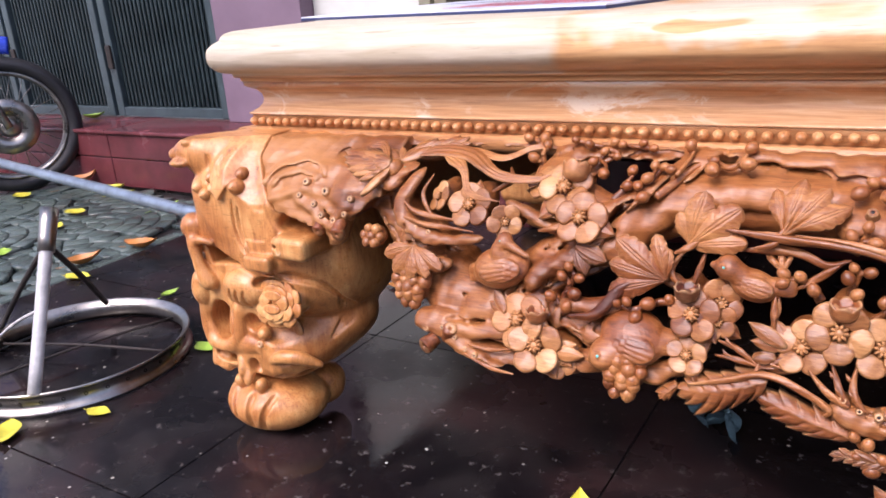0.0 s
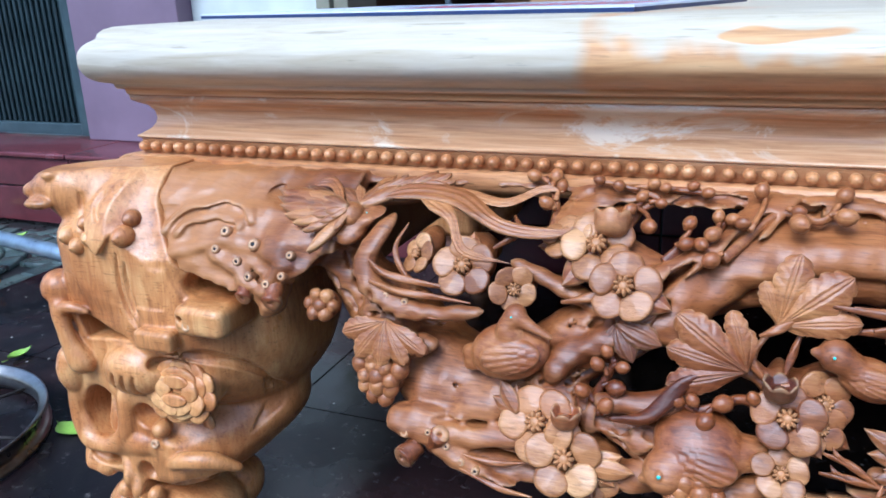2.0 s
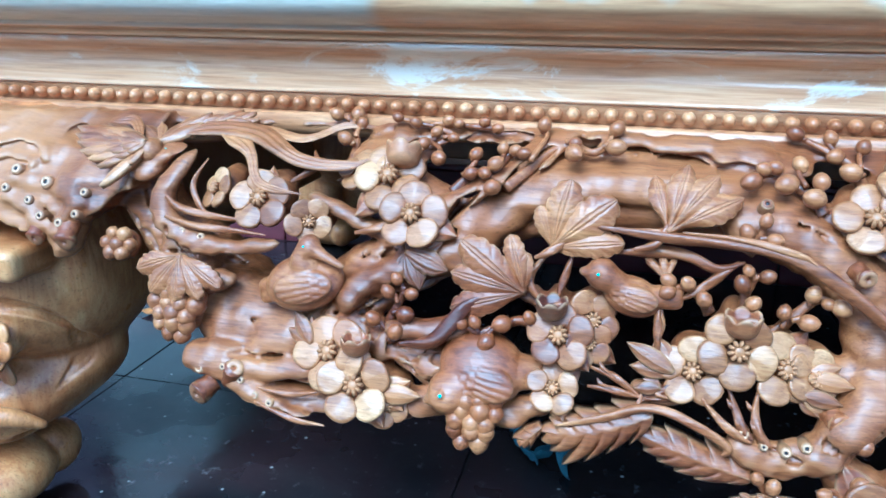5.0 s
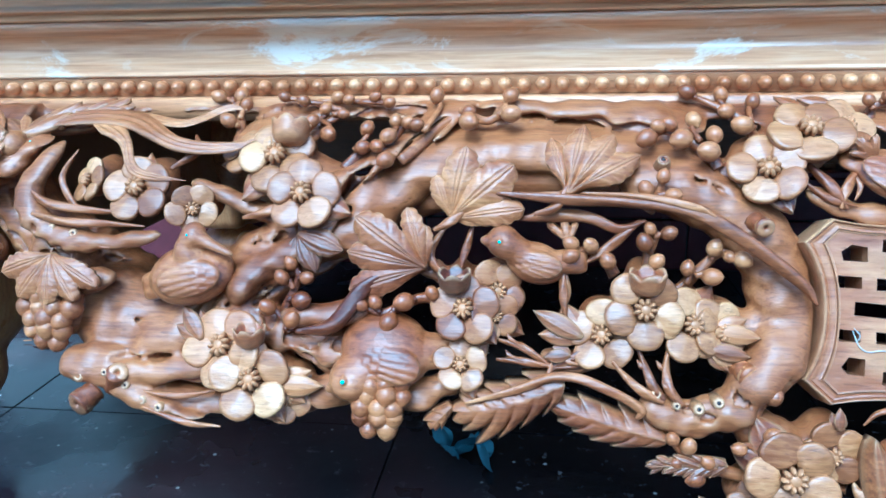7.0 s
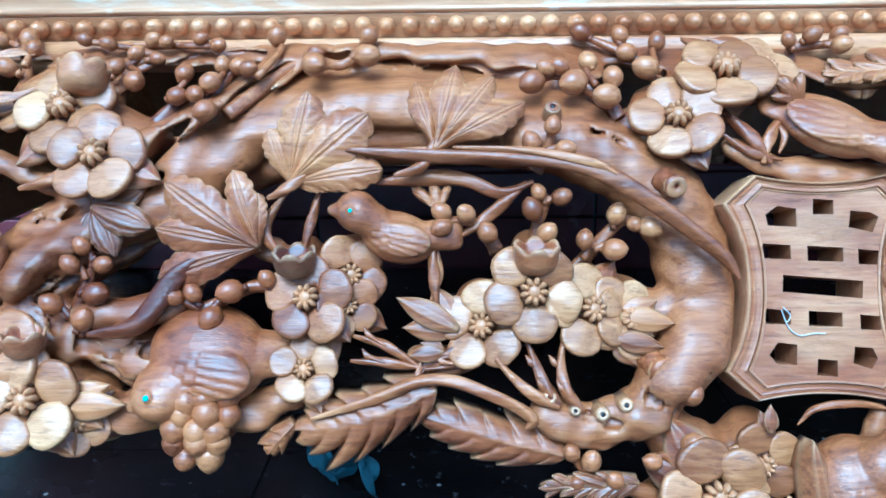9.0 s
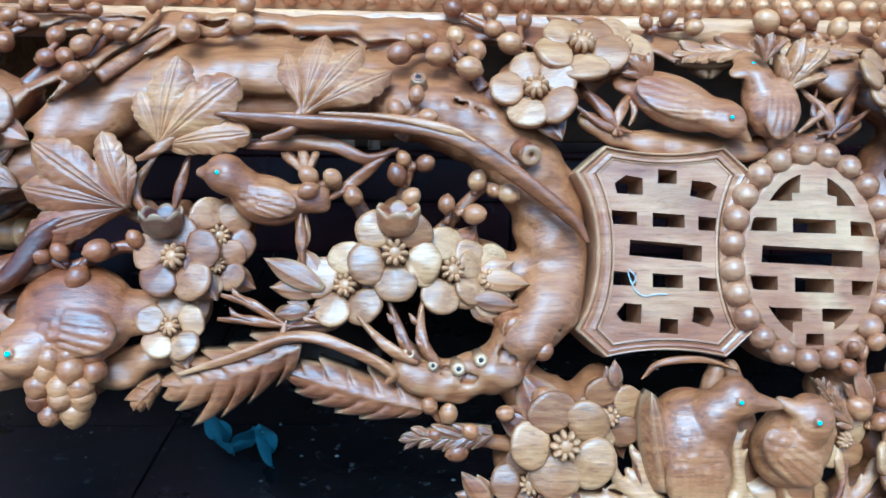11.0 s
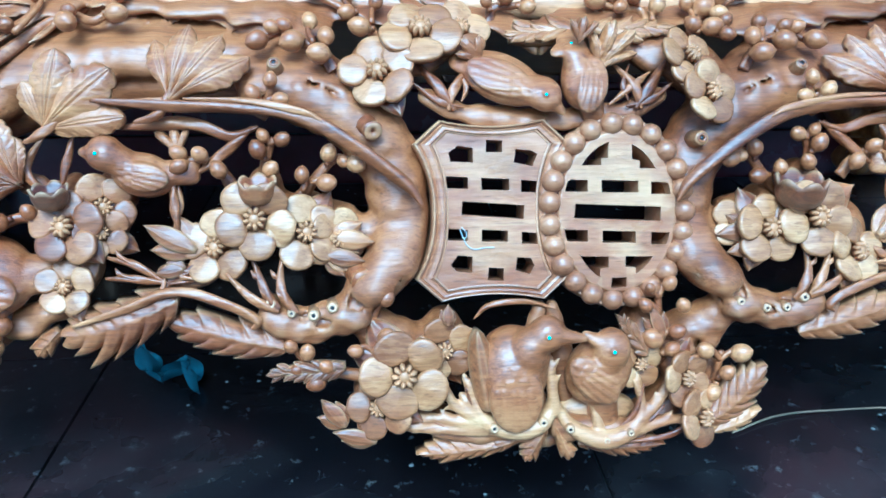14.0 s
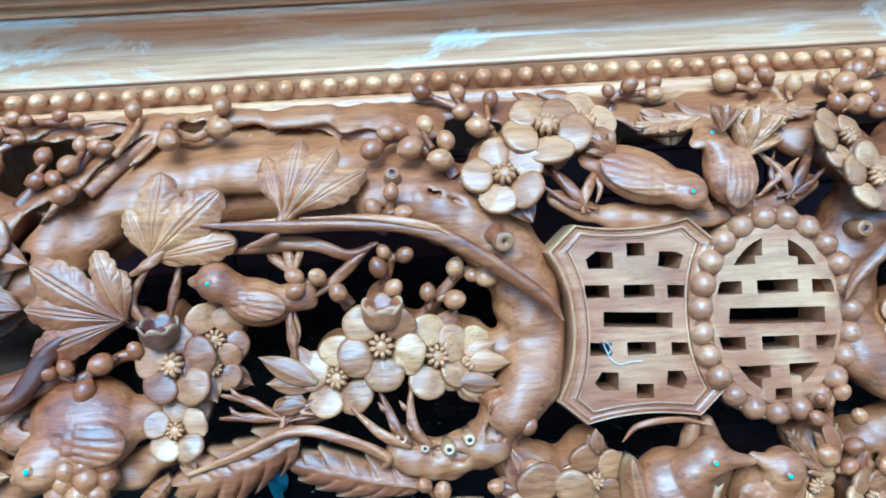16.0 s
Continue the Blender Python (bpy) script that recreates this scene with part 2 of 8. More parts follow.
def floor_material():
    """Dark red-brown tile, wet: mud film, puddles that shine, pale specks of dust and chips."""
    m, n, l, p = nodes_of("wet_maroon_tile")
    pos = n.new("ShaderNodeNewGeometry").outputs["Position"]
    a = noise_at(n, l, pos, 3.0, (1, 1, 1), 6.0, 0.6, 0.4)
    r = ramp(n, [(0.34, (0.004, 0.004, 0.005)), (0.50, (0.009, 0.007, 0.008)), (0.66, (0.034, 0.017, 0.017))])
    l.new(a.outputs[0], r.inputs[0])
    film = noise_at(n, l, pos, 5.0, (1, 1, 1), 8.0, 0.68, 0.8)
    fr = ramp(n, [(0.48, (0, 0, 0)), (0.68, (1, 1, 1))])
    l.new(film.outputs[0], fr.inputs[0])
    col = mix(n, l, maths(n, l, "MULTIPLY", fr.outputs[0], 0.4), r.outputs[0], (0.038, 0.033, 0.031))
    c = noise_at(n, l, pos, 46.0, (1, 1, 1), 5.0, 0.72)
    cr = ramp(n, [(0.60, (0, 0, 0)), (0.70, (1, 1, 1))])
    l.new(c.outputs[0], cr.inputs[0])
    col = mix(n, l, maths(n, l, "MULTIPLY", cr.outputs[0], 0.42), col, (0.24, 0.21, 0.19))
    speck = n.new("ShaderNodeTexVoronoi")
    speck.inputs["Scale"].default_value, speck.inputs["Randomness"].default_value = 38.0, 1.0
    l.new(pos, speck.inputs["Vector"])
    sr = ramp(n, [(0.06, (1, 1, 1)), (0.12, (0, 0, 0))])
    l.new(speck.outputs["Distance"], sr.inputs[0])
    keep = ramp(n, [(0.66, (0, 0, 0)), (0.72, (1, 1, 1))])
    l.new(speck.outputs["Color"], keep.inputs[0])
    l.new(mix(n, l, maths(n, l, "MULTIPLY", sr.outputs[0], keep.outputs[0]), col, (0.45, 0.42, 0.36)), p.inputs["Base Color"])
    w = noise_at(n, l, pos, 2.2, (1, 1, 1), 5.0, 0.6)
    wr = ramp(n, [(0.42, (0.05, 0.05, 0.05)), (0.60, (0.38, 0.38, 0.38))])
    l.new(w.outputs[0], wr.inputs[0])
    l.new(wr.outputs[0], p.inputs["Roughness"])
    p.inputs["Specular IOR Level"].default_value = 0.30
    bump(n, l, p, noise_at(n, l, pos, 30.0, (1, 1, 1), 5.0).outputs[0], 0.16, 0.002)
    return m


SLAB, FRIEZE, FLOOR = slab_material(), frieze_material(), floor_material()
# ground sheet colour, raised so the unseen sheet reflects light upward
EARTH = plain("pale_bounce_ground", (0.34, 0.33, 0.31), 0.7, spread=0.3, scale=3.0)
COBBLE = plain("green_grey_paver", (0.072, 0.098, 0.086), 0.32, spread=0.45, scale=9.0, relief=0.004)
JOINT = plain("dark_joint", (0.022, 0.02, 0.019), 0.3)
STEP = plain("red_step_tile", (0.115, 0.030, 0.034), 0.22, spread=0.35, scale=5.0)
DOOR = plain("black_green_steel", (0.016, 0.028, 0.030), 0.38, spread=0.4, scale=6.0)
DOORFRAME = plain("grey_green_steel", (0.042, 0.064, 0.070), 0.4, spread=0.3)
PURPLE = plain("mauve_plaster", (0.185, 0.125, 0.165), 0.6, spread=0.15, scale=4.0)
CREAM = plain("pale_plaster", (0.55, 0.57, 0.52), 0.7, spread=0.15, scale=4.0, relief=0.002)
OLIVE = plain("olive_jamb_paint", (0.24, 0.23, 0.16), 0.6, spread=0.25, scale=6.0)
INSIDE = plain("brown_room_wall", (0.07, 0.035, 0.022), 0.6, spread=0.4, scale=1.5)
INSIDE2 = wood("dark_red_cabinet_wood", (0.06, 0.022, 0.012), (0.11, 0.042, 0.022), (0.16, 0.065, 0.035), rough=0.4, grain=(40, 40, 4), coat=0.0)
CHAIRW = wood("dull_chair_wood", (0.10, 0.06, 0.035), (0.20, 0.125, 0.075), (0.28, 0.19, 0.12), rough=0.5, coat=0.0)
STEEL = plain("worn_chrome", (0.33, 0.31, 0.28), 0.32, 1.0, spread=0.45, scale=16.0)
RUST = plain("rusty_black_iron", (0.035, 0.028, 0.024), 0.6, 0.3, spread=0.5, scale=20.0)
WHITEPAINT = plain("chipped_white_paint", (0.50, 0.50, 0.49), 0.45, spread=0.4, scale=22.0)
PIPE = plain("galvanised_pipe", (0.27, 0.33, 0.39), 0.35, 0.6, spread=0.3, scale=20.0)
RUBBER = plain("black_tyre_rubber", (0.016, 0.016, 0.018), 0.55, spread=0.3, scale=30.0)
BLUE = plain("blue_fender_paint", (0.02, 0.05, 0.42), 0.25)
LEAF_Y = plain("yellow_leaf", (0.55, 0.50, 0.045), 0.5, spread=0.3, scale=30.0)
LEAF_G = plain("green_leaf", (0.26, 0.42, 0.05), 0.5, spread=0.3, scale=30.0)
LEAF_O = plain("orange_leaf", (0.50, 0.20, 0.045), 0.5, spread=0.35, scale=30.0)
THREAD = plain("grey_thread", (0.46, 0.43, 0.38), 0.9, spread=0.3, scale=60.0)
RAG = plain("blue_cloth", (0.085, 0.165, 0.205), 0.8, spread=0.35, scale=30.0)
HEARTW = plain("pale_heart_wood", (0.40, 0.185, 0.068), 0.45, spread=0.25, scale=60.0)
WHITEPEG = plain("pale_cut_wood", (0.52, 0.31, 0.16), 0.5, spread=0.15, scale=60.0)
TURQ = plain("turquoise_paint", (0.12, 0.62, 0.60), 0.4, spread=0.1)
PAPER = plain("printed_card", (0.62, 0.66, 0.74), 0.35, spread=0.08)
PRINT_R = plain("red_print", (0.55, 0.03, 0.07), 0.4, spread=0.05)
PRINT_B = plain("navy_print", (0.016, 0.030, 0.10), 0.4, spread=0.05)
WIRE = plain("tan_wire", (0.25, 0.17, 0.10), 0.5)
CONCRETE = plain("unseen_wall", (0.26, 0.25, 0.235), 0.8, spread=0.2, scale=2.0)


# ---- mesh helpers ----
def obj(name, verts, faces, mat, smooth=True):
    me = bpy.data.meshes.new(name)
    me.from_pydata([tuple(v) for v in verts], [], [tuple(int(i) for i in f) for f in faces])
    me.materials.append(mat)
    if smooth:
        me.polygons.foreach_set("use_smooth", [True] * len(me.polygons))
    me.update()
    return new(name, me)


def part(name, data, material, parent, label="", m=None, smooth=True):
    """Links a bmesh, a mesh or (verts, faces) as one mesh object under a thing or a part."""
    if isinstance(data, bpy.types.Mesh):
        ob = new(name, data)
    elif isinstance(data, tuple):
        ob = obj(name, *data, material, smooth)
    else:
        me = bpy.data.meshes.new(name)
        data.to_mesh(me)
        data.free()
        me.materials.append(material)
        me.polygons.foreach_set("use_smooth", [smooth] * len(me.polygons))
        ob = new(name, me)
    if m is not None:
        ob.matrix_world = m
    if parent is not None:
        ob.parent = parent
        ob.matrix_parent_inverse = world_of(parent).inverted()
    return tagged(ob, label)


def world_of(ob):
    m = ob.matrix_basis.copy()
    if ob.parent is not None:
        m = world_of(ob.parent) @ ob.matrix_parent_inverse @ m
    return m


def box(lo, hi, bevel=0.0, seg=2):
    bm = bmesh.new()
    bmesh.ops.create_cube(bm, size=1.0)
    s = [h - a for a, h in zip(lo, hi)]
    c = [(h + a) / 2 for a, h in zip(lo, hi)]
    for v in bm.verts:
        v.co = Vector([c[i] + v.co[i] * s[i] for i in range(3)])
    if bevel:
        bmesh.ops.bevel(bm, geom=list(bm.edges), offset=bevel, segments=seg, affect="EDGES", profile=0.5)
    return bm


def spline(points, n):
    """n points on a smooth curve through the given ones (any dimension)."""
    p = np.array(points, float)
    p = np.vstack([2 * p[0] - p[1], p, 2 * p[-1] - p[-2]])
    t = np.linspace(0, len(p) - 3 - 1e-9, n)
    i = t.astype(int)
    f = (t - i)[:, None]
    a, b, c, d = p[i], p[i + 1], p[i + 2], p[i + 3]
    return 0.5 * (2 * b + (c - a) * f + (2 * a - 5 * b + 4 * c - d) * f ** 2 + (3 * b - a - 3 * c + d) * f ** 3)


def tube(points, radii, sides=10, n=None, flat=1.0, closed=False, ripple=0.0, hint=(0, -1, 0.3)):
    """A limb swept along a smooth curve; flat squeezes it along hint."""
    n = n or 8 * len(points)
    q = spline([(*p, r) for p, r in zip(points, radii)], n)
    c, r = q[:, :3], np.abs(q[:, 3])
    tan = np.gradient(c, axis=0)
    tan /= np.linalg.norm(tan, axis=1)[:, None] + 1e-12
    h = np.array(hint, float)
    u = np.cross(tan, h)
    u /= np.linalg.norm(u, axis=1)[:, None] + 1e-12
    w = np.cross(u, tan)
    ang = np.arange(sides) * 2 * np.pi / sides
    rr = r[:, None] * (1 + ripple * np.sin(3 * ang[None, :] + 11 * np.linspace(0, 1, n)[:, None]))
    v = c[:, None, :] + rr[..., None] * (np.cos(ang)[None, :, None] * u[:, None, :] + flat * np.sin(ang)[None, :, None] * w[:, None, :])
    v = v.reshape(-1, 3)
    f = []
    for i in range(n - 1):
        for j in range(sides):
            k = (j + 1) % sides
            f.append((i * sides + j, i * sides + k, (i + 1) * sides + k, (i + 1) * sides + j))
    f.append(tuple(range(sides))[::-1])
    f.append(tuple((n - 1) * sides + j for j in range(sides)))
    return v, f


def revolve(profile, sides=24):
    """(radius, height) pairs turned about z."""
    a = np.arange(sides) * 2 * np.pi / sides
    v, f = [], []
    for r, z in profile:
        v += [(r * np.cos(t), r * np.sin(t), z) for t in a]
    for i in range(len(profile) - 1):
        for j in range(sides):
            k = (j + 1) % sides
            f.append((i * sides + j, i * sides + k, (i + 1) * sides + k, (i + 1) * sides + j))
    f.append(tuple(range(sides))[::-1])
    f.append(tuple((len(profile) - 1) * sides + j for j in range(sides)))
    return v, f


def ring_sweep(profile, radius, sides=64):
    """A closed profile of (dr, dz) turned about z at a radius: rims and tyres."""
    v, f, k = [], [], len(profile)
    for i in range(sides):
        a = i * 2 * math.pi / sides
        v += [((radius + r) * math.cos(a), (radius + r) * math.sin(a), z) for r, z in profile]
    for i in range(sides):
        for j in range(k):
            a, b = i * k, ((i + 1) % sides) * k
            f.append((a + j, b + j, b + (j + 1) % k, a + (j + 1) % k))
    return v, f


def joined(*pieces):
    v, f = [], []
    for a, b in pieces:
        o = len(v)
        v += [tuple(x) for x in a]
        f += [tuple(i + o for i in t) for t in b]
    return v, f


def moved(piece, m):
    return [tuple(m @ Vector(v)) for v in piece[0]], piece[1]


class Clay:
    """A lump modelled as a distance field on a grid, then skinned with a smooth sheet of quads."""

    def __init__(self, lo, hi, step):
        self.lo, self.step = np.array(lo, float), step
        self.n = np.ceil((np.array(hi) - self.lo) / step).astype(int) + 1
        self.d = np.full(self.n, 1.0, np.float32)

    def part_of(self, lo, hi):
        a = np.clip(np.floor((np.array(lo) - self.lo) / self.step).astype(int), 0, self.n)
        b = np.clip(np.ceil((np.array(hi) - self.lo) / self.step).astype(int) + 1, 0, self.n)
        s = tuple(slice(i, j) for i, j in zip(a, b))
        g = np.meshgrid(*[self.lo[k] + self.step * np.arange(a[k], b[k]) for k in range(3)], indexing="ij")
        return s, g

    def merge(self, s, e, k, cut):
        if e.size == 0:
            return
        d = self.d[s]
        if cut:
            h = np.clip(0.5 - 0.5 * (d + e) / k, 0, 1)
            self.d[s] = d * (1 - h) - e * h + k * h * (1 - h)
        else:
            h = np.clip(0.5 + 0.5 * (d - e) / k, 0, 1)
            self.d[s] = d * (1 - h) + e * h - k * h * (1 - h)

    def ball(self, c, r, k=0.008, cut=False, turn=None):
        c, r = np.array(c, float), np.array(r if np.ndim(r) else (r, r, r), float)
        R = r.max() + k + 0.01
        s, g = self.part_of(c - R, c + R)
        q = [g[i] - c[i] for i in range(3)]
        if turn is not None:
            m = np.array(Euler([radians(a) for a in turn]).to_matrix()).T
            q = [m[i][0] * q[0] + m[i][1] * q[1] + m[i][2] * q[2] for i in range(3)]
        w = np.sqrt(sum((q[i] / r[i]) ** 2 for i in range(3)))
        w2 = np.sqrt(sum((q[i] / r[i] ** 2) ** 2 for i in range(3))) + 1e-9
        self.merge(s, (w * (w - 1) / w2).astype(np.float32), k, cut)
        return self

    def rod(self, a, b, ra, rb, k=0.006, cut=False):
        a, b = np.array(a, float), np.array(b, float)
        R = max(ra, rb) + k + 0.01
        s, g = self.part_of(np.minimum(a, b) - R, np.maximum(a, b) + R)
        ab = b - a
        t = np.clip(sum((g[i] - a[i]) * ab[i] for i in range(3)) / (ab @ ab + 1e-12), 0, 1)
        dist = np.sqrt(sum((g[i] - a[i] - t * ab[i]) ** 2 for i in range(3)))
        self.merge(s, (dist - (ra + (rb - ra) * t)).astype(np.float32), k, cut)
        return self

    def limb(self, points, radii, k=0.006, cut=False, n=None):
        q = spline([(*p, r) for p, r in zip(points, radii)], n or 5 * len(points))
        for i in range(len(q) - 1):
            self.rod(q[i, :3], q[i + 1, :3], q[i, 3], q[i + 1, 3], k, cut)
        return self

    def block(self, lo, hi, r, k=0.008, cut=False):
        lo, hi = np.array(lo, float), np.array(hi, float)
        s, g = self.part_of(lo - k - 0.01, hi + k + 0.01)
        c, h = (lo + hi) / 2, (hi - lo) / 2 - r
        q = [np.abs(g[i] - c[i]) - h[i] for i in range(3)]
        out = np.sqrt(sum(np.maximum(v, 0) ** 2 for v in q)) + np.minimum(np.maximum(np.maximum(q[0], q[1]), q[2]), 0) - r
        self.merge(s, out.astype(np.float32), k, cut)
        return self

    def skin(self):
        d, n = self.d, self.n
        ins = d < 0
        c = np.zeros(n - 1, int)
        for i in (0, 1):
            for j in (0, 1):
                for k in (0, 1):
                    c += ins[i:n[0] - 1 + i, j:n[1] - 1 + j, k:n[2] - 1 + k]
        act = (c > 0) & (c < 8)
        ids = np.full(act.shape, -1, int)
        cells = np.argwhere(act)
        ids[act] = np.arange(len(cells))
        acc, cnt = np.zeros((len(cells), 3)), np.zeros(len(cells))
        corners = [(i, j, k) for i in (0, 1) for j in (0, 1) for k in (0, 1)]
        for a in corners:
            for ax in range(3):
                if a[ax]:
                    continue
                b = tuple(v + (1 if q == ax else 0) for q, v in enumerate(a))
                da = d[tuple((cells + a).T)]
                db = d[tuple((cells + b).T)]
                x = (da < 0) != (db < 0)
                t = np.where(x, da / np.where(da == db, 1, da - db), 0)
                p = np.array(a, float)[None].repeat(len(cells), 0)
                p[:, ax] += t
                acc[x] += p[x]
                cnt[x] += 1
        v = self.lo + self.step * (cells + acc / cnt[:, None])
        faces = []
        for ax in range(3):
            u, w = (ax + 1) % 3, (ax + 2) % 3
            s0, s1 = [slice(1, -1)] * 3, [slice(1, -1)] * 3
            s0[ax], s1[ax] = slice(0, -1), slice(1, None)
            e0, e1 = ins[tuple(s0)], ins[tuple(s1)]
            for way in (True, False):
                idx = np.argwhere((e0 != e1) & (e0 == way))
                if not len(idx):
                    continue
                off = np.ones(3, int)
                off[ax] = 0
                base = idx + off
                q = []
                for du, dw in ((-1, -1), (0, -1), (0, 0), (-1, 0)):
                    o = base.copy()
                    o[:, u] += du
                    o[:, w] += dw
                    q.append(ids[tuple(o.T)])
                q = np.stack(q, 1)
                faces.append(q if way else q[:, ::-1])
        return v, np.vstack(faces)


# ---- the setting ----
def setting(name, bm, mat, label, smooth=False, category=""):
    return tagged(part(name, bm, mat, None, smooth=smooth), label, category or name.split("_")[0], kind="structure")


# out of view; its pale colour serves as a reflector for the daybed
setting("ground", box((-60, -60, -0.30), (60, 60, -0.045)), EARTH, "unseen ground sheet, made pale to bounce light up at the daybed")
STEP_Y, STEP_Z, WALL_Y = 1.06, 0.228, 1.36
floor = setting("floor", box((-1.93, -3.2, -0.044), (3.2, STEP_Y, -0.006)), JOINT, "wet dark maroon tiled floor of the forecourt")
pavement = setting("pavement", box((-5.2, -3.2, -0.044), (-1.932, STEP_Y, -0.016)), JOINT, "dark pavement of small green-grey pavers laid in fans")
step = setting("step", box((-5.2, STEP_Y + 0.012, -0.04), (3.2, WALL_Y + 0.25, STEP_Z - 0.012)), JOINT, "dark red tiled step along the shop front")
for i in range(14):
    x = -5.2 + 0.6 * i
    part("riser_tile", box((x + 0.002, STEP_Y, -0.004), (x + 0.598, STEP_Y + 0.02, 0.112), 0.003), STEP, step, smooth=False)
    part("riser_tile", box((x + 0.002, STEP_Y, 0.116), (x + 0.598, STEP_Y + 0.02, STEP_Z - 0.018), 0.003), STEP, step, smooth=False)
    part("tread_tile", box((x + 0.002, STEP_Y - 0.012, STEP_Z - 0.016), (x + 0.598, WALL_Y - 0.002, STEP_Z), 0.005, 3), STEP, step)
setting("wall_front", box((-1.893, WALL_Y, STEP_Z), (-1.44, WALL_Y + 0.22, 3.6)), CREAM, "pale flaking plaster wall of the shop front", category="wall")
setting("wall_lintel", box((-1.34, WALL_Y, 2.7), (1.7, WALL_Y + 0.22, 3.6)), CREAM, "pale plaster lintel over the wide shop opening", category="wall")
setting("wall_right", box((1.7, WALL_Y, STEP_Z), (3.2, WALL_Y + 0.22, 3.6)), CREAM, "pale plaster wall beside the shop opening", category="wall")
jamb = setting("trim_jamb", box((-1.44, WALL_Y - 0.01, STEP_Z), (-1.395, WALL_Y + 0.24, 3.6), 0.004), OLIVE, "dull olive painted jamb of the shop opening", category="jamb")
part("stop_bead", box((-1.393, WALL_Y + 0.01, STEP_Z), (-1.345, WALL_Y + 0.20, 2.7), 0.004), OLIVE, jamb, smooth=False)
pillar = setting("pillar", box((-2.335, WALL_Y - 0.07, STEP_Z), (-1.895, WALL_Y + 0.20, 0.735), 0.004), PURPLE, "mauve painted square pillar with a shadow joint", category="pillar")
part("upper_block", box((-2.35, WALL_Y - 0.085, 0.745), (-1.88, WALL_Y + 0.20, 3.6), 0.004), PURPLE, pillar, smooth=False)
room = setting("wall_room", box((-1.9, 4.4, STEP_Z), (3.2, 4.5, 3.6)), INSIDE, "dim brown back wall of the shop room", category="wall")
setting("wall_room_left", box((-1.9, WALL_Y + 0.23, STEP_Z), (-1.8, 4.4, 3.6)), INSIDE, "dim brown side wall of the shop room", category="wall")
setting("wall_room_right", box((3.1, WALL_Y + 0.23, STEP_Z), (3.2, 4.4, 3.6)), INSIDE, "dim brown side wall of the shop room", category="wall")
setting("floor_room", box((-1.9, WALL_Y + 0.26, STEP_Z - 0.1), (3.2, 4.5, STEP_Z - 0.004)), STEP, "dark red tiled floor of the shop room", category="floor")
setting("ceiling_room", box((-1.9, WALL_Y, 3.6), (3.2, 4.5, 3.7)), INSIDE, "dim brown ceiling of the shop room", category="ceiling")
# added behind the camera: closes the street and holds back low sky light
setting("wall_street", box((-14, -9.2, -0.045), (14, -9, 3.4)), CONCRETE, "plain grey wall added out of view to block the lowest sky", category="wall")


def folding_door(x0, x1):
    """A steel concertina door leaf: frame stiles and a pressed sheet with upright ribs."""
    ob = setting("door_1", box((x0, WALL_Y - 0.005, STEP_Z + 0.004), (x1, WALL_Y + 0.02, 2.5)), DOOR,
                 "black-green ribbed steel folding shop door, closed", category="door")
    w = 0.045
    for a, b in ((x0, x0 + w), (x1 - w, x1)):
        part("stile", box((a, WALL_Y - 0.035, STEP_Z + 0.004), (b, WALL_Y - 0.006, 2.5), 0.004), DOORFRAME, ob, smooth=False)
    part("bottom_rail", box((x0 + w, WALL_Y - 0.033, STEP_Z + 0.006), (x1 - w, WALL_Y - 0.006, STEP_Z + 0.045), 0.003), DOORFRAME, ob, smooth=False)
    x = x0 + w + 0.012
    while x < x1 - w - 0.01:
        part("rib", box((x, WALL_Y - 0.017, STEP_Z + 0.047), (x + 0.012, WALL_Y - 0.0055, 2.5), 0.003, 1), DOOR, ob, smooth=False)
        x += 0.026
    return ob


for a, b in ((-3.06, -2.36), (-3.78, -3.085), (-4.5, -3.805)):
    d = folding_door(a, b)
    part("hinge", box((a + 0.008, WALL_Y - 0.047, 0.44), (a + 0.04, WALL_Y - 0.036, 0.54), 0.004), RUST, d, smooth=False)
setting("wall_left", box((-5.2, WALL_Y, STEP_Z), (-4.52, WALL_Y + 0.2, 3.6)), CREAM, "pale plaster wall beside the folding doors", category="wall")
setting("wall_over_doors", box((-4.5, WALL_Y, 2.52), (-2.36, WALL_Y + 0.2, 3.6)), CREAM, "pale plaster wall above the folding doors", category="wall")


# ---- the carved front: a swelling surface that runs along x ----
PROFILE_Z = (0.08, 0.12, 0.16, 0.20, 0.24, 0.28, 0.32, 0.36, 0.40, 0.43, 0.455, 0.472, 0.49, 0.7)
PROFILE_Y = (-0.186, -0.178, -0.169, -0.160, -0.152, -0.141, -0.122, -0.107, -0.094, -0.081, -0.058, -0.024, 0.0, 0.0)
XC = 0.177


def front(z):
    return np.interp(z, PROFILE_Z, PROFILE_Y)


def slope(z):
    return float(front(z + 0.02) - front(z - 0.02)) / 0.04


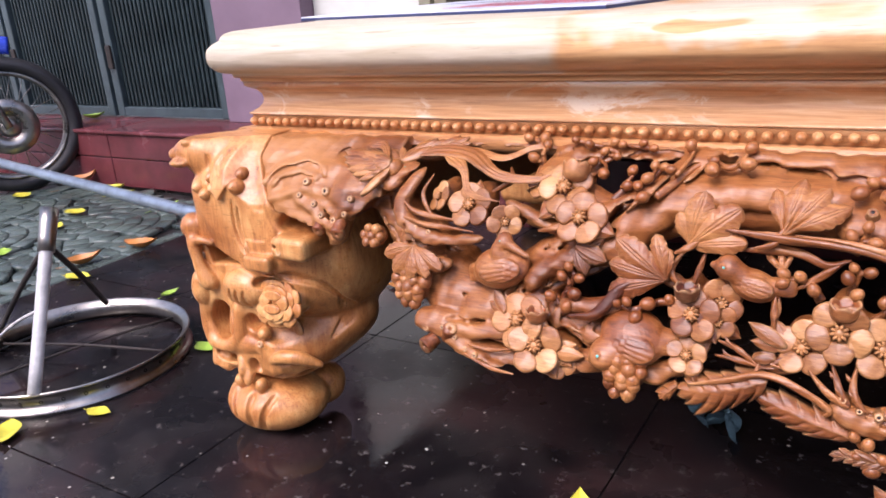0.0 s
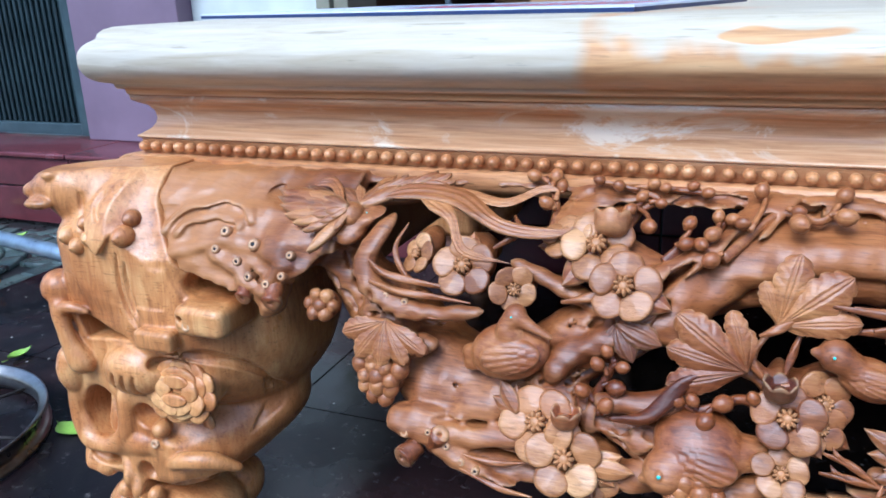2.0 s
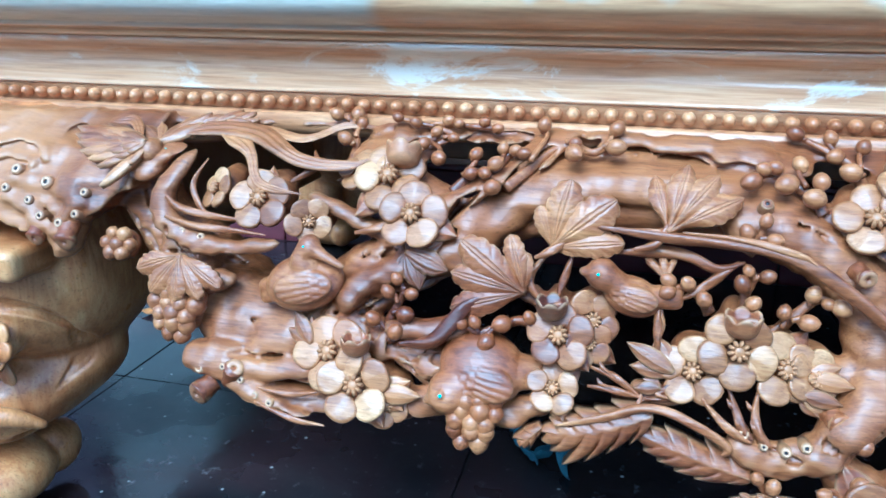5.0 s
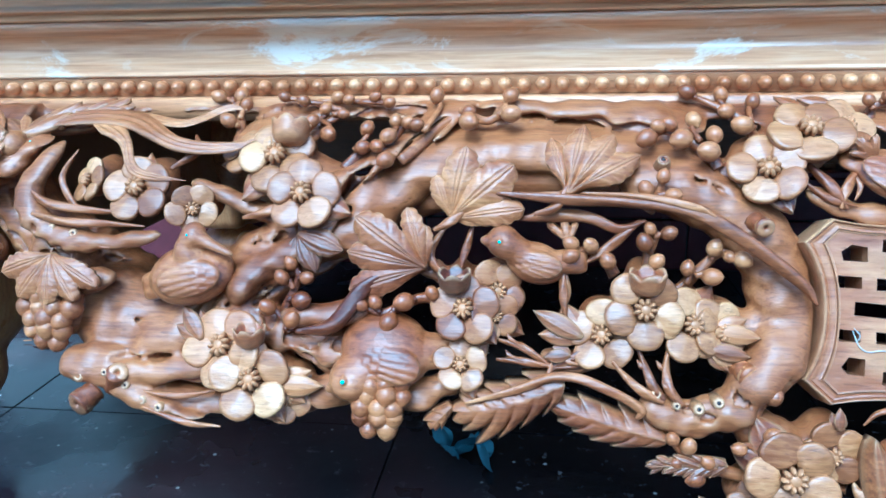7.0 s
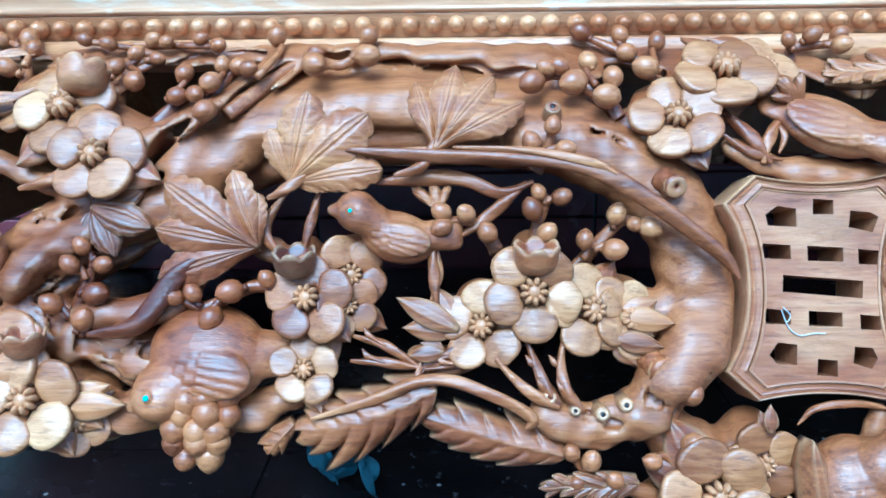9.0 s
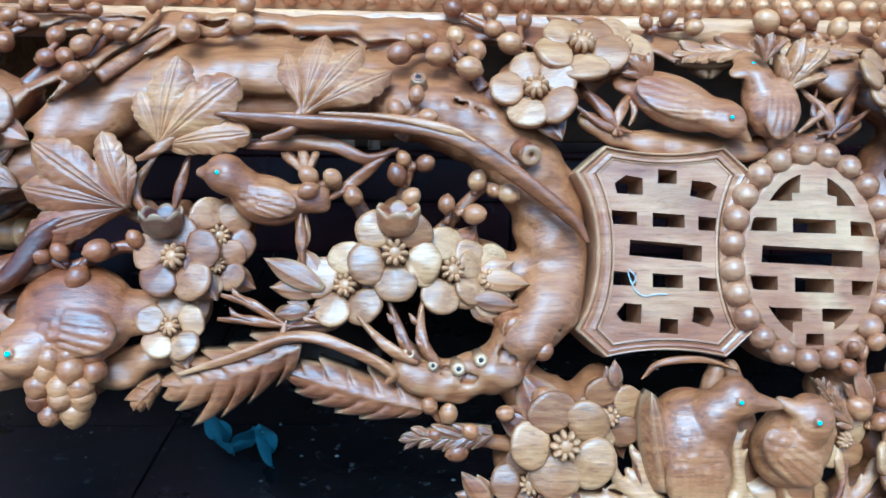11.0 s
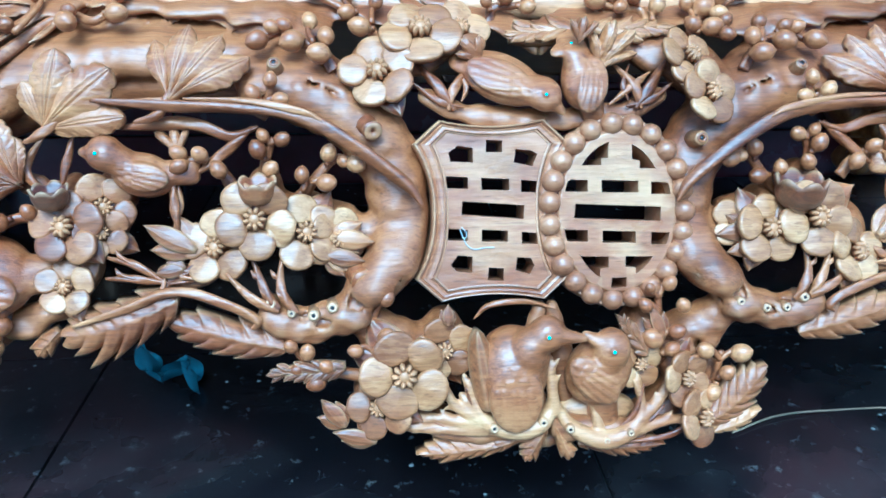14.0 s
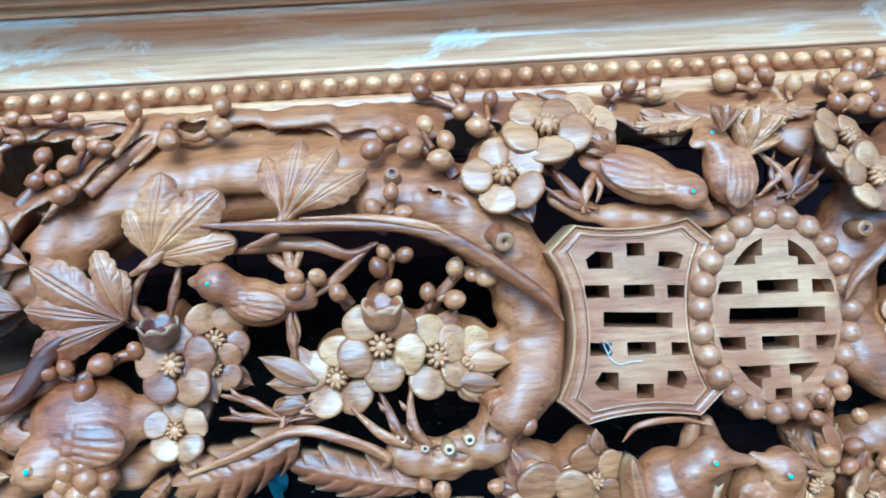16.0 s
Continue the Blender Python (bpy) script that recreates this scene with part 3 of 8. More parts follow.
def face(x, z, d=0.0, rot=0.0, tx=0.0, ty=0.0, flip=False):
    """A pose on the carved front: local x to the right, y up along the swell, z out of the wood. tx tips the top outward, ty the right side inward."""
    n = Vector((0, -1, slope(z))).normalized()
    up = Vector((0, slope(z), 1)).normalized()
    m = Matrix(((1, up.x, n.x), (0, up.y, n.y), (0, up.z, n.z))).to_4x4()
    m.translation = Vector((x, float(front(z)), z)) + n * d
    m = m @ Matrix.Rotation(radians(tx), 4, "X") @ Matrix.Rotation(radians(ty), 4, "Y")
    if flip:
        m = Matrix.Translation((2 * XC - 2 * x, 0, 0)) @ m
        t = m.translation.copy()
        m = Matrix.Translation(t) @ Matrix.Diagonal((-1, 1, 1, 1)) @ Matrix.Translation(-t) @ m
    return m @ Matrix.Rotation(radians(rot), 4, "Z")


def on(x, z, d=0.0):
    n = Vector((0, -1, slope(z))).normalized()
    return Vector((x, float(front(z)), z)) + n * d


def size(s, sx=None):
    return Matrix.Diagonal((s if sx is None else sx, s, s, 1))


daybed = tagged(new("carved_daybed"), "large half-oiled carved wooden daybed with pierced apron on wet tiles", "daybed")
X0, X1, DEPTH = -0.905, 2 * XC + 0.905, 1.02


def moulding(profile, x0, x1, y1):
    """A profile of (outward, z) run round the daybed's four sides with square mitres; the path is the rectangle x0..x1, 0..y1."""
    v, f, k = [], [], len(profile)
    for cx, cy, sx, sy in ((x0, 0, -1, -1), (x1, 0, 1, -1), (x1, y1, 1, 1), (x0, y1, -1, 1)):
        v += [(cx + sx * o, cy + sy * o, z) for o, z in profile]
    for i in range(4):
        a, b = i * k, ((i + 1) % 4) * k
        f += [(a + j, b + j, b + (j + 1) % k, a + (j + 1) % k) for j in range(k - 1)]
    return v, f, k


def nose(o, z, r, a0, a1, n):
    return [(o + r * math.cos(radians(a0 + (a1 - a0) * i / n)), z + r * math.sin(radians(a0 + (a1 - a0) * i / n))) for i in range(n + 1)]


prof = [(-0.05, 0.559), (-0.003, 0.559), (0.0, 0.5615), (0.0, 0.5655), (0.003, 0.567), (0.006, 0.567), (0.0075, 0.569), (0.008, 0.5725)]
prof += nose(0.010, 0.5965, 0.0225, -88, 0, 8) + nose(0.0115, 0.602, 0.021, 6, 66, 6) + [(0.0165, 0.6235), (0.0145, 0.6285), (0.010, 0.633), (0.002, 0.6358), (-0.012, 0.6368), (-0.06, 0.637)]
v, f, k = moulding(prof, X0, X1, DEPTH)
f += [tuple(i * k + k - 1 for i in range(4)), tuple(i * k for i in range(4))[::-1]]
part("tabletop", (v, f), SLAB, daybed, "thick raw pale slab with a rounded edge, oiled brown in ragged patches")
prof = [(-0.05, 0.5585), (-0.006, 0.5585), (-0.007, 0.553), (-0.012, 0.5495), (-0.019, 0.546), (-0.0245, 0.539), (-0.026, 0.531), (-0.0245, 0.524),
        (-0.020, 0.518), (-0.0125, 0.513), (-0.0085, 0.5115), (-0.008, 0.509), (-0.0112, 0.507), (-0.05, 0.507)]
v, f, k = moulding(prof, X0 - 0.008, X1 + 0.008, DEPTH)
part("frieze", (v, f), FRIEZE, daybed, "hollow oiled frieze with pale scraped patches")
v, f, k = moulding([(-0.05, 0.5066), (-0.0110, 0.5066), (-0.0115, 0.5055), (-0.0115, 0.490), (-0.05, 0.490)], X0 - 0.008, X1 + 0.008, DEPTH)
part("bead_strip", (v, f), RAILW, daybed, "sunk pale strip behind the row of beads")
prof = [(-0.05, 0.4895), (-0.001, 0.4895), (0.001, 0.488), (0.0015, 0.474), (-0.002, 0.468), (-0.03, 0.466)]
v, f, k = moulding(prof, X0 - 0.008, X1 + 0.008, DEPTH)
part("rail", (v, f), RAILW, daybed)


# one bead, shared by the whole row
def bead_mesh():
    v, f = revolve([(0.0007, 0.0080), (0.0035, 0.0072), (0.0060, 0.0050), (0.0076, 0.0018), (0.0080, -0.001), (0.0074, -0.004)], 14)
    ob = obj("bead", v, f, BEADW)
    me = ob.data
    bpy.data.objects.remove(ob)
    return me


BEAD = bead_mesh()
PITCH = 0.01685
for i in range(135):
    x = -0.8965 + PITCH * i
    if x > X1 - 0.005:
        break
    w = random.Random(i)
    s = 0.77 + w.uniform(-0.04, 0.04)
    part("bead", BEAD, None, daybed, m=Matrix.Translation((x + w.uniform(-5e-4, 5e-4), 0.0085, 0.4985 + w.uniform(-4e-4, 4e-4))) @ Matrix.Rotation(radians(82), 4, "X") @ Matrix.Diagonal((s * w.uniform(1.0, 1.1), s, 1, 1)))

# the pierced ground, modelled in clay on the unrolled front: x, inward, z
ground_clay = Clay((-0.90, -0.085, 0.128), (XC + 0.006, 0.076, 0.496), 0.0025)
GOUGES = []


def knob(x, z, r):
    """Wood left standing behind an ornament."""
    ground_clay.ball((x, 0.026, z), (r, 0.024, r), 0.008)


def trunk(points, lift, furrowed=True):
    """A winding trunk; thick ones keep long gouged furrows, swellings and sunk eyes."""
    ground_clay.limb([(x, r - lift, z) for x, z, r in points], [r for x, z, r in points], 0.008)
    if not furrowed or max(p[2] for p in points) < 0.012:
        return
    w = random.Random(int(1e4 * abs(points[0][0])) + len(points))
    q = spline(points, 9 * len(points))
    tan = np.gradient(q[:, :2], axis=0)
    tan /= np.linalg.norm(tan, axis=1)[:, None] + 1e-9
    for start in (-0.72, -0.45, -0.12, 0.2, 0.5, 0.75):
        i0 = w.randrange(0, max(1, len(q) // 2))
        i1 = min(len(q), i0 + w.randrange(12, 34))
        ph, path = w.uniform(0, 6), []
        for i in range(i0, i1):
            r = q[i, 2]
            u = max(-0.9, min(0.9, start + 0.16 * math.sin(0.22 * i + ph)))
            path.append((q[i, 0] - tan[i, 1] * u * r, r - lift - r * math.sqrt(1 - u * u) + 0.0002, q[i, 1] + tan[i, 0] * u * r))
        if len(path) > 5:
            GOUGES.append((path, w.uniform(0.0015, 0.0030)))
    for k in range(len(points)):
        i = w.randrange(2, len(q) - 2)
        r, u = q[i, 2], w.uniform(-0.6, 0.6)
        c = (q[i, 0] - tan[i, 1] * u * r, r - lift - r * math.sqrt(1 - u * u) * 0.82, q[i, 1] + tan[i, 0] * u * r)
        ground_clay.ball(c, (r * w.uniform(0.45, 0.9), r * 0.36, r * w.uniform(0.25, 0.5)), 0.012, False, (0, w.uniform(-60, 60), 0))



def lip(points, lift):
    """A flowing ridge left standing on the wood."""
    ground_clay.limb([(x, 0.6 * r - lift, z) for x, z, r in points], [r for x, z, r in points], 0.009)


def slit(points, lift):
    """A long furrow cut deep between two stems."""
    q = spline(points, 8 * len(points))
    SLITS.append([(x, z, r * math.sin(math.pi * (i + 0.5) / len(q)) ** 0.5, lift) for i, (x, z, r) in enumerate(q)])


SLITS = []
GASHES = []


def gash(points, depth):
    """A deep ragged opening between two layers of bark."""
    q = spline(points, 8 * len(points))
    GASHES.append([(x, z, max(0.0012, r * math.sin(math.pi * (i + 0.5) / len(q)) ** 0.6)) for i, (x, z, r) in enumerate(q)] + [depth])


# large trunks
trunk([(-0.502, 0.319, 0.0318), (-0.443, 0.300, 0.0379), (-0.401, 0.322, 0.0316), (-0.354, 0.353, 0.0297), (-0.302, 0.384, 0.0271), (-0.268, 0.408, 0.0230)], -0.006)
trunk([(-0.262, 0.402, 0.0200), (-0.225, 0.434, 0.0215), (-0.178, 0.452, 0.0235), (-0.125, 0.458, 0.0245), (-0.066, 0.454, 0.0220), (-0.010, 0.436, 0.0180)], -0.014, False)
trunk([(-0.270, 0.395, 0.0180), (-0.225, 0.412, 0.0200), (-0.178, 0.425, 0.0220), (-0.125, 0.428, 0.0220), (-0.066, 0.424, 0.0200), (-0.010, 0.418, 0.0160)], -0.040, False)
trunk([(-0.040, 0.434, 0.0200), (-0.004, 0.425, 0.0240), (0.034, 0.403, 0.0213), (0.059, 0.367, 0.0215), (0.067, 0.327, 0.0215), (0.057, 0.305, 0.0165)], -0.002, False)
trunk([(0.065, 0.319, 0.0187), (0.055, 0.301, 0.0139), (0.037, 0.286, 0.0110), (0.019, 0.267, 0.0091), (-0.015, 0.263, 0.0086), (-0.036, 0.270, 0.0066)], 0.006)
trunk([(-0.713, 0.468, 0.0369), (-0.635, 0.439, 0.0307), (-0.588, 0.388, 0.0248), (-0.548, 0.352, 0.0316), (-0.486, 0.312, 0.0337), (-0.441, 0.305, 0.0249)], -0.026)
trunk([(-0.712, 0.434, 0.0295), (-0.660, 0.440, 0.0270), (-0.610, 0.455, 0.0180)], -0.008)
trunk([(-0.510, 0.286, 0.0095), (-0.474, 0.281, 0.0103), (-0.450, 0.261, 0.0082), (-0.416, 0.246, 0.0060), (-0.373, 0.238, 0.0044)], 0.008)
trunk([(-0.536, 0.453, 0.0036), (-0.547, 0.442, 0.0052), (-0.555, 0.428, 0.0062), (-0.556, 0.414, 0.0066), (-0.549, 0.400, 0.0066), (-0.534, 0.390, 0.0062), (-0.503, 0.381, 0.0048), (-0.465, 0.383, 0.0032), (-0.433, 0.3885, 0.0014)], 0.010)
# knobbly outer edge of the scroll
for x, z, r in ((-0.559, 0.434, 0.0050), (-0.562, 0.422, 0.0056), (-0.561, 0.409, 0.0058), (-0.554, 0.396, 0.0060), (-0.543, 0.387, 0.0060), (-0.529, 0.381, 0.0056), (-0.515, 0.377, 0.0050)):
    ground_clay.ball((x, -0.005, z), (r, 0.007, r), 0.002)
trunk([(-0.325, 0.326, 0.0048), (-0.288, 0.325, 0.0066), (-0.259, 0.340, 0.0075), (-0.251, 0.359, 0.0056), (-0.242, 0.373, 0.0037)], 0.004)
trunk([(-0.802, 0.465, 0.0326), (-0.739, 0.447, 0.0303), (-0.679, 0.400, 0.0195), (-0.662, 0.365, 0.0114)], 0.004)
trunk([(-0.385, 0.463, 0.0041), (-0.342, 0.477, 0.0052), (-0.255, 0.479, 0.0041), (-0.210, 0.481, 0.0070), (-0.151, 0.483, 0.0130), (-0.064, 0.480, 0.0140), (0.004, 0.469, 0.0109)], -0.006)
trunk([(0.036, 0.261, 0.0070), (0.059, 0.236, 0.0119), (0.066, 0.196, 0.0122), (0.098, 0.170, 0.0108), (0.139, 0.164, 0.0109), (0.182, 0.162, 0.0112)], -0.008)
trunk([(0.086, 0.177, 0.0029), (0.123, 0.175, 0.0046), (0.156, 0.174, 0.0059), (0.176, 0.181, 0.0059), (0.183, 0.193, 0.0042)], 0.006)
trunk([(0.182, 0.193, 0.0034), (0.195, 0.171, 0.0056), (0.223, 0.163, 0.0039), (0.270, 0.168, 0.0032), (0.297, 0.169, 0.0023)], 0.006)
trunk([(-0.715, 0.480, 0.0087), (-0.632, 0.480, 0.0071), (-0.543, 0.481, 0.0056), (-0.457, 0.483, 0.0048), (-0.375, 0.482, 0.0052), (-0.310, 0.482, 0.0046)], -0.012)
trunk([(0.005, 0.480, 0.0061), (0.050, 0.475, 0.0051), (0.102, 0.473, 0.0047), (0.150, 0.475, 0.0048)], -0.012)
trunk([(-0.512, 0.319, 0.0213), (-0.535, 0.352, 0.0170), (-0.552, 0.380, 0.0110)], -0.012)
trunk([(-0.445, 0.261, 0.0071), (-0.406, 0.253, 0.0090), (-0.348, 0.252, 0.0106), (-0.296, 0.261, 0.0084), (-0.268, 0.269, 0.0110), (-0.222, 0.264, 0.0085), (-0.196, 0.274, 0.0060)], -0.006)
trunk([(-0.367, 0.323, 0.0126), (-0.317, 0.304, 0.0103), (-0.269, 0.294, 0.0156), (-0.233, 0.303, 0.0136)], -0.006)
trunk([(-0.416, 0.424, 0.0036), (-0.380, 0.411, 0.0042), (-0.355, 0.403, 0.0050), (-0.321, 0.394, 0.0060)], -0.01)
trunk([(-0.370, 0.458, 0.0050), (-0.325, 0.442, 0.0077), (-0.284, 0.425, 0.0093), (-0.256, 0.425, 0.0083)], -0.01)
trunk([(-0.222, 0.366, 0.0036), (-0.194, 0.353, 0.0054), (-0.175, 0.328, 0.0063), (-0.179, 0.297, 0.0063), (-0.191, 0.273, 0.0054)], -0.01)
trunk([(-0.062, 0.332, 0.0045), (-0.036, 0.328, 0.0072), (-0.003, 0.323, 0.0064), (0.026, 0.322, 0.0055), (0.051, 0.327, 0.0065)], -0.01)
trunk([(-0.117, 0.299, 0.0036), (-0.096, 0.296, 0.0040), (-0.074, 0.300, 0.0040)], -0.006)
trunk([(0.021, 0.270, 0.0064), (0.038, 0.253, 0.0074), (0.067, 0.241, 0.0094)], -0.008)
trunk([(0.025, 0.428, 0.0065), (0.056, 0.443, 0.0076), (0.088, 0.458, 0.0088), (0.127, 0.464, 0.0072)], -0.01)
trunk([(0.084, 0.420, 0.0040), (0.114, 0.409, 0.0050), (0.150, 0.404, 0.0050), (0.193, 0.402, 0.0046), (0.222, 0.411, 0.0045), (0.261, 0.431, 0.0040)], -0.004)
trunk([(0.148, 0.469, 0.0053), (0.173, 0.459, 0.0069), (0.208, 0.448, 0.0069), (0.245, 0.456, 0.0054), (0.280, 0.458, 0.0046)], -0.012)
trunk([(0.036, 0.269, 0.0047), (0.043, 0.245, 0.0063), (0.059, 0.220, 0.0080)], -0.008)
trunk([(0.172, 0.264, 0.0033), (0.165, 0.231, 0.0058), (0.157, 0.191, 0.0067)], -0.012)
lip([(-0.170, 0.480, 0.0050), (-0.136, 0.486, 0.0060), (-0.102, 0.482, 0.0050), (-0.071, 0.485, 0.0070), (-0.060, 0.480, 0.0040)], 0.002)
lip([(-0.060, 0.476, 0.0040), (-0.041, 0.482, 0.0065), (-0.023, 0.473, 0.0040)], 0.002)
lip([(-0.294, 0.425, 0.0037), (-0.267, 0.438, 0.0056), (-0.232, 0.458, 0.0062), (-0.204, 0.474, 0.0070), (-0.186, 0.487, 0.0050)], 0.002)
lip([(-0.509, 0.282, 0.0053), (-0.470, 0.287, 0.0072), (-0.424, 0.281, 0.0060), (-0.382, 0.290, 0.0039)], 0.002)
lip([(-0.316, 0.377, 0.0056), (-0.354, 0.358, 0.0067), (-0.368, 0.340, 0.0048)], 0.002)
lip([(-0.551, 0.359, 0.0044), (-0.524, 0.346, 0.0070), (-0.483, 0.351, 0.0052)], 0.002)
gash([(-0.242, 0.441, 0.0030), (-0.229, 0.451, 0.0046), (-0.215, 0.462, 0.0050), (-0.199, 0.475, 0.0040)], 0.045)
gash([(-0.183, 0.470, 0.0024), (-0.171, 0.476, 0.0036), (-0.159, 0.482, 0.0026)], 0.04)
gash([(-0.298, 0.399, 0.0020), (-0.276, 0.424, 0.0032), (-0.257, 0.441, 0.0026)], 0.04)
slit([(-0.023, 0.432, 0.0014), (0.001, 0.431, 0.0018), (0.025, 0.419, 0.0014)], 0.001)
slit([(-0.471, 0.291, 0.0021), (-0.431, 0.291, 0.0025), (-0.402, 0.298, 0.0020)], 0.001)
slit([(-0.547, 0.396, 0.0022), (-0.531, 0.378, 0.0032), (-0.494, 0.369, 0.0026)], 0.001)
slit([(-0.149, 0.464, 0.0014), (-0.112, 0.470, 0.0020), (-0.075, 0.466, 0.0019), (-0.049, 0.458, 0.0014)], 0.001)
slit([(-0.340, 0.381, 0.0019), (-0.302, 0.395, 0.0028), (-0.274, 0.408, 0.0023)], 0.001)
slit([(-0.102, 0.431, 0.0014), (-0.059, 0.427, 0.0018), (-0.025, 0.419, 0.0014)], 0.001)
knob(-0.456, 0.420, 0.022)
knob(-0.409, 0.406, 0.016)
knob(-0.504, 0.428, 0.015)
knob(-0.339, 0.443, 0.024)
knob(-0.368, 0.450, 0.017)
knob(-0.311, 0.416, 0.023)
knob(-0.374, 0.301, 0.024)
knob(-0.347, 0.278, 0.024)
knob(-0.321, 0.264, 0.016)
knob(-0.178, 0.334, 0.021)
knob(-0.154, 0.348, 0.018)
knob(-0.155, 0.330, 0.014)
knob(-0.180, 0.294, 0.016)
knob(-0.072, 0.318, 0.021)
knob(-0.042, 0.337, 0.022)
knob(-0.007, 0.327, 0.021)
knob(0.016, 0.322, 0.017)
knob(0.082, 0.457, 0.023)
knob(0.050, 0.436, 0.022)
knob(0.064, 0.227, 0.025)
knob(0.045, 0.200, 0.019)
knob(0.095, 0.241, 0.018)
knob(0.114, 0.464, 0.019)
knob(0.102, 0.471, 0.013)
knob(-0.040, 0.356, 0.011)
knob(-0.186, 0.354, 0.010)
knob(-0.328, 0.454, 0.013)
knob(-0.349, 0.308, 0.010)
# the solid end of the apron that laps over the leg, with a wing in low relief
def apron_end(z):
    return np.interp(z, (0.372, 0.388, 0.426, 0.46, 0.485), (-0.760, -0.773, -0.798, -0.815, -0.818))


def end_foot(x):
    return np.interp(x, (-0.88, -0.773, -0.706, -0.661, -0.62, -0.60, -0.56), (0.470, 0.388, 0.376, 0.376, 0.400, 0.418, 0.430))


def shoulder(z):
    """How far out the shoulder stands where the apron meets the leg."""
    return np.interp(z, (0.40, 0.44, 0.455, 0.47, 0.48, 0.488), (-0.105, -0.084, -0.077, -0.066, -0.054, -0.040))


s, g = ground_clay.part_of((-0.90, -1, 0.35), (-0.57, 1, 0.5))
u = np.clip((-0.66 - g[0]) / 0.13, 0, 1)
u = u * u * (3 - 2 * u)
swell = -0.009 * (1 - u) + np.minimum(-0.009, shoulder(g[2]) - front(g[2])) * u
e = np.maximum(np.maximum(apron_end(g[2]) - g[0], (end_foot(g[0]) - g[2]) * 0.8), np.maximum(np.maximum(swell - g[1], g[1] - 0.055), g[0] + 0.590))
ground_clay.merge(s, (e + 0.003).astype(np.float32), 0.010, False)


def end_skin(x, z):
    """Inward place of the apron end's skin."""
    u = min(1.0, max(0.0, (-0.66 - x) / 0.13))
    u = u * u * (3 - 2 * u)
    return -0.009 * (1 - u) + min(-0.009, float(shoulder(z) - front(z))) * u


for k, cutting in ((0.0, True), (0.007, False), (0.014, True), (0.021, False), (0.028, True)):
    arc = spline([(-0.806 + 1.3 * k, 0.428, 0), (-0.792 + k, 0.447 - 0.5 * k, 0), (-0.765 + 0.5 * k, 0.463 - 0.9 * k, 0), (-0.730, 0.468 - k, 0), (-0.698 - 0.5 * k, 0.460 - 0.8 * k, 0), (-0.686 - 0.8 * k, 0.446 - 0.3 * k, 0)], 30)
    for (x0, z0, _), (x1, z1, _) in zip(arc, arc[1:]):
        a, b = (x0, end_skin(x0, z0), z0), (x1, end_skin(x1, z1), z1)
        if cutting:
            ground_clay.rod(a, b, 0.0016, 0.0016, 0.002, True)
        else:
            ground_clay.rod((a[0], a[1] + 0.002, a[2]), (b[0], b[1] + 0.002, b[2]), 0.0032, 0.0032, 0.004)
ground_clay.ball((-0.716, 0.006, 0.474), (0.030, 0.022, 0.015), 0.008)
ground_clay.ball((-0.650, 0.004, 0.425), (0.026, 0.020, 0.020), 0.010)
ground_clay.ball((-0.672, -0.006, 0.462), (0.020, 0.010, 0.006), 0.003, True, (0, 20, 0))
for x0, z0, x1, z1, r in ((-0.79, 0.405, -0.72, 0.427, 0.007), (-0.72, 0.427, -0.65, 0.417, 0.008), (-0.73, 0.411, -0.70, 0.402, 0.007), (-0.70, 0.402, -0.687, 0.388, 0.008), (-0.664, 0.384, -0.641, 0.411, 0.008), (-0.69, 0.388, -0.664, 0.384, 0.009)):
    ground_clay.rod((x0, -0.004, z0), (x1, -0.005, z1), r, r, 0.004)
ground_clay.block((0.088, -0.01, 0.292), (XC + 0.05, 0.09, 0.390), 0.01, 0.01, True)


for path in SLITS:
    for (x0, z0, r0, y0), (x1, z1, r1, y1) in zip(path, path[1:]):
        ys = []
        for x, z in ((x0, z0), (x1, z1)):
            col = ground_clay.d[int((x - ground_clay.lo[0]) / ground_clay.step), :, int((z - ground_clay.lo[2]) / ground_clay.step)] < 0
            ys.append(ground_clay.lo[1] + ground_clay.step * int(np.argmax(col)) if col.any() else 0.05)
        ground_clay.rod((x0, ys[0] + y0, z0), (x1, ys[1] + y1, z1), r0, r1, 0.002, True)
for *path, depth in GASHES:
    for (x0, z0, r0), (x1, z1, r1) in zip(path, path[1:]):
        for y in np.arange(-0.03, depth, 0.004):
            ground_clay.rod((x0, y, z0), (x1, y, z1), r0, r1, 0.002, True)
for path, width in GOUGES:
    for i in range(len(path) - 1):
        e = math.sin(math.pi * (i + 0.5) / len(path)) ** 0.5
        ground_clay.rod(path[i], path[i + 1], width * e, width * e, 0.0022, True)


# lower edge of the ground
def lower_edge(x):
    return np.interp(x, (-0.90, -0.80, -0.775, -0.72, -0.64, -0.585, -0.55, -0.50, -0.44, -0.37, -0.30, -0.24, -0.19, -0.12, -0.05, -0.01, 0.02, 0.05, 0.09, 0.2),
                     (0.47, 0.41, 0.385, 0.355, 0.355, 0.335, 0.300, 0.262, 0.252, 0.246, 0.256, 0.248, 0.258, 0.262, 0.248, 0.218, 0.188, 0.170, 0.158, 0.154))


s, g = ground_clay.part_of((-1, -1, -1), (1, 1, 1))
ground_clay.d[s] = np.maximum(ground_clay.d[s], ((lower_edge(g[0]) - g[2]) * 0.8).astype(np.float32))
ground_clay.d[s] = np.maximum(ground_clay.d[s], (g[2] - 0.4855).astype(np.float32))
ground_clay.d[s] = np.maximum(ground_clay.d[s], (g[0] - XC).astype(np.float32))
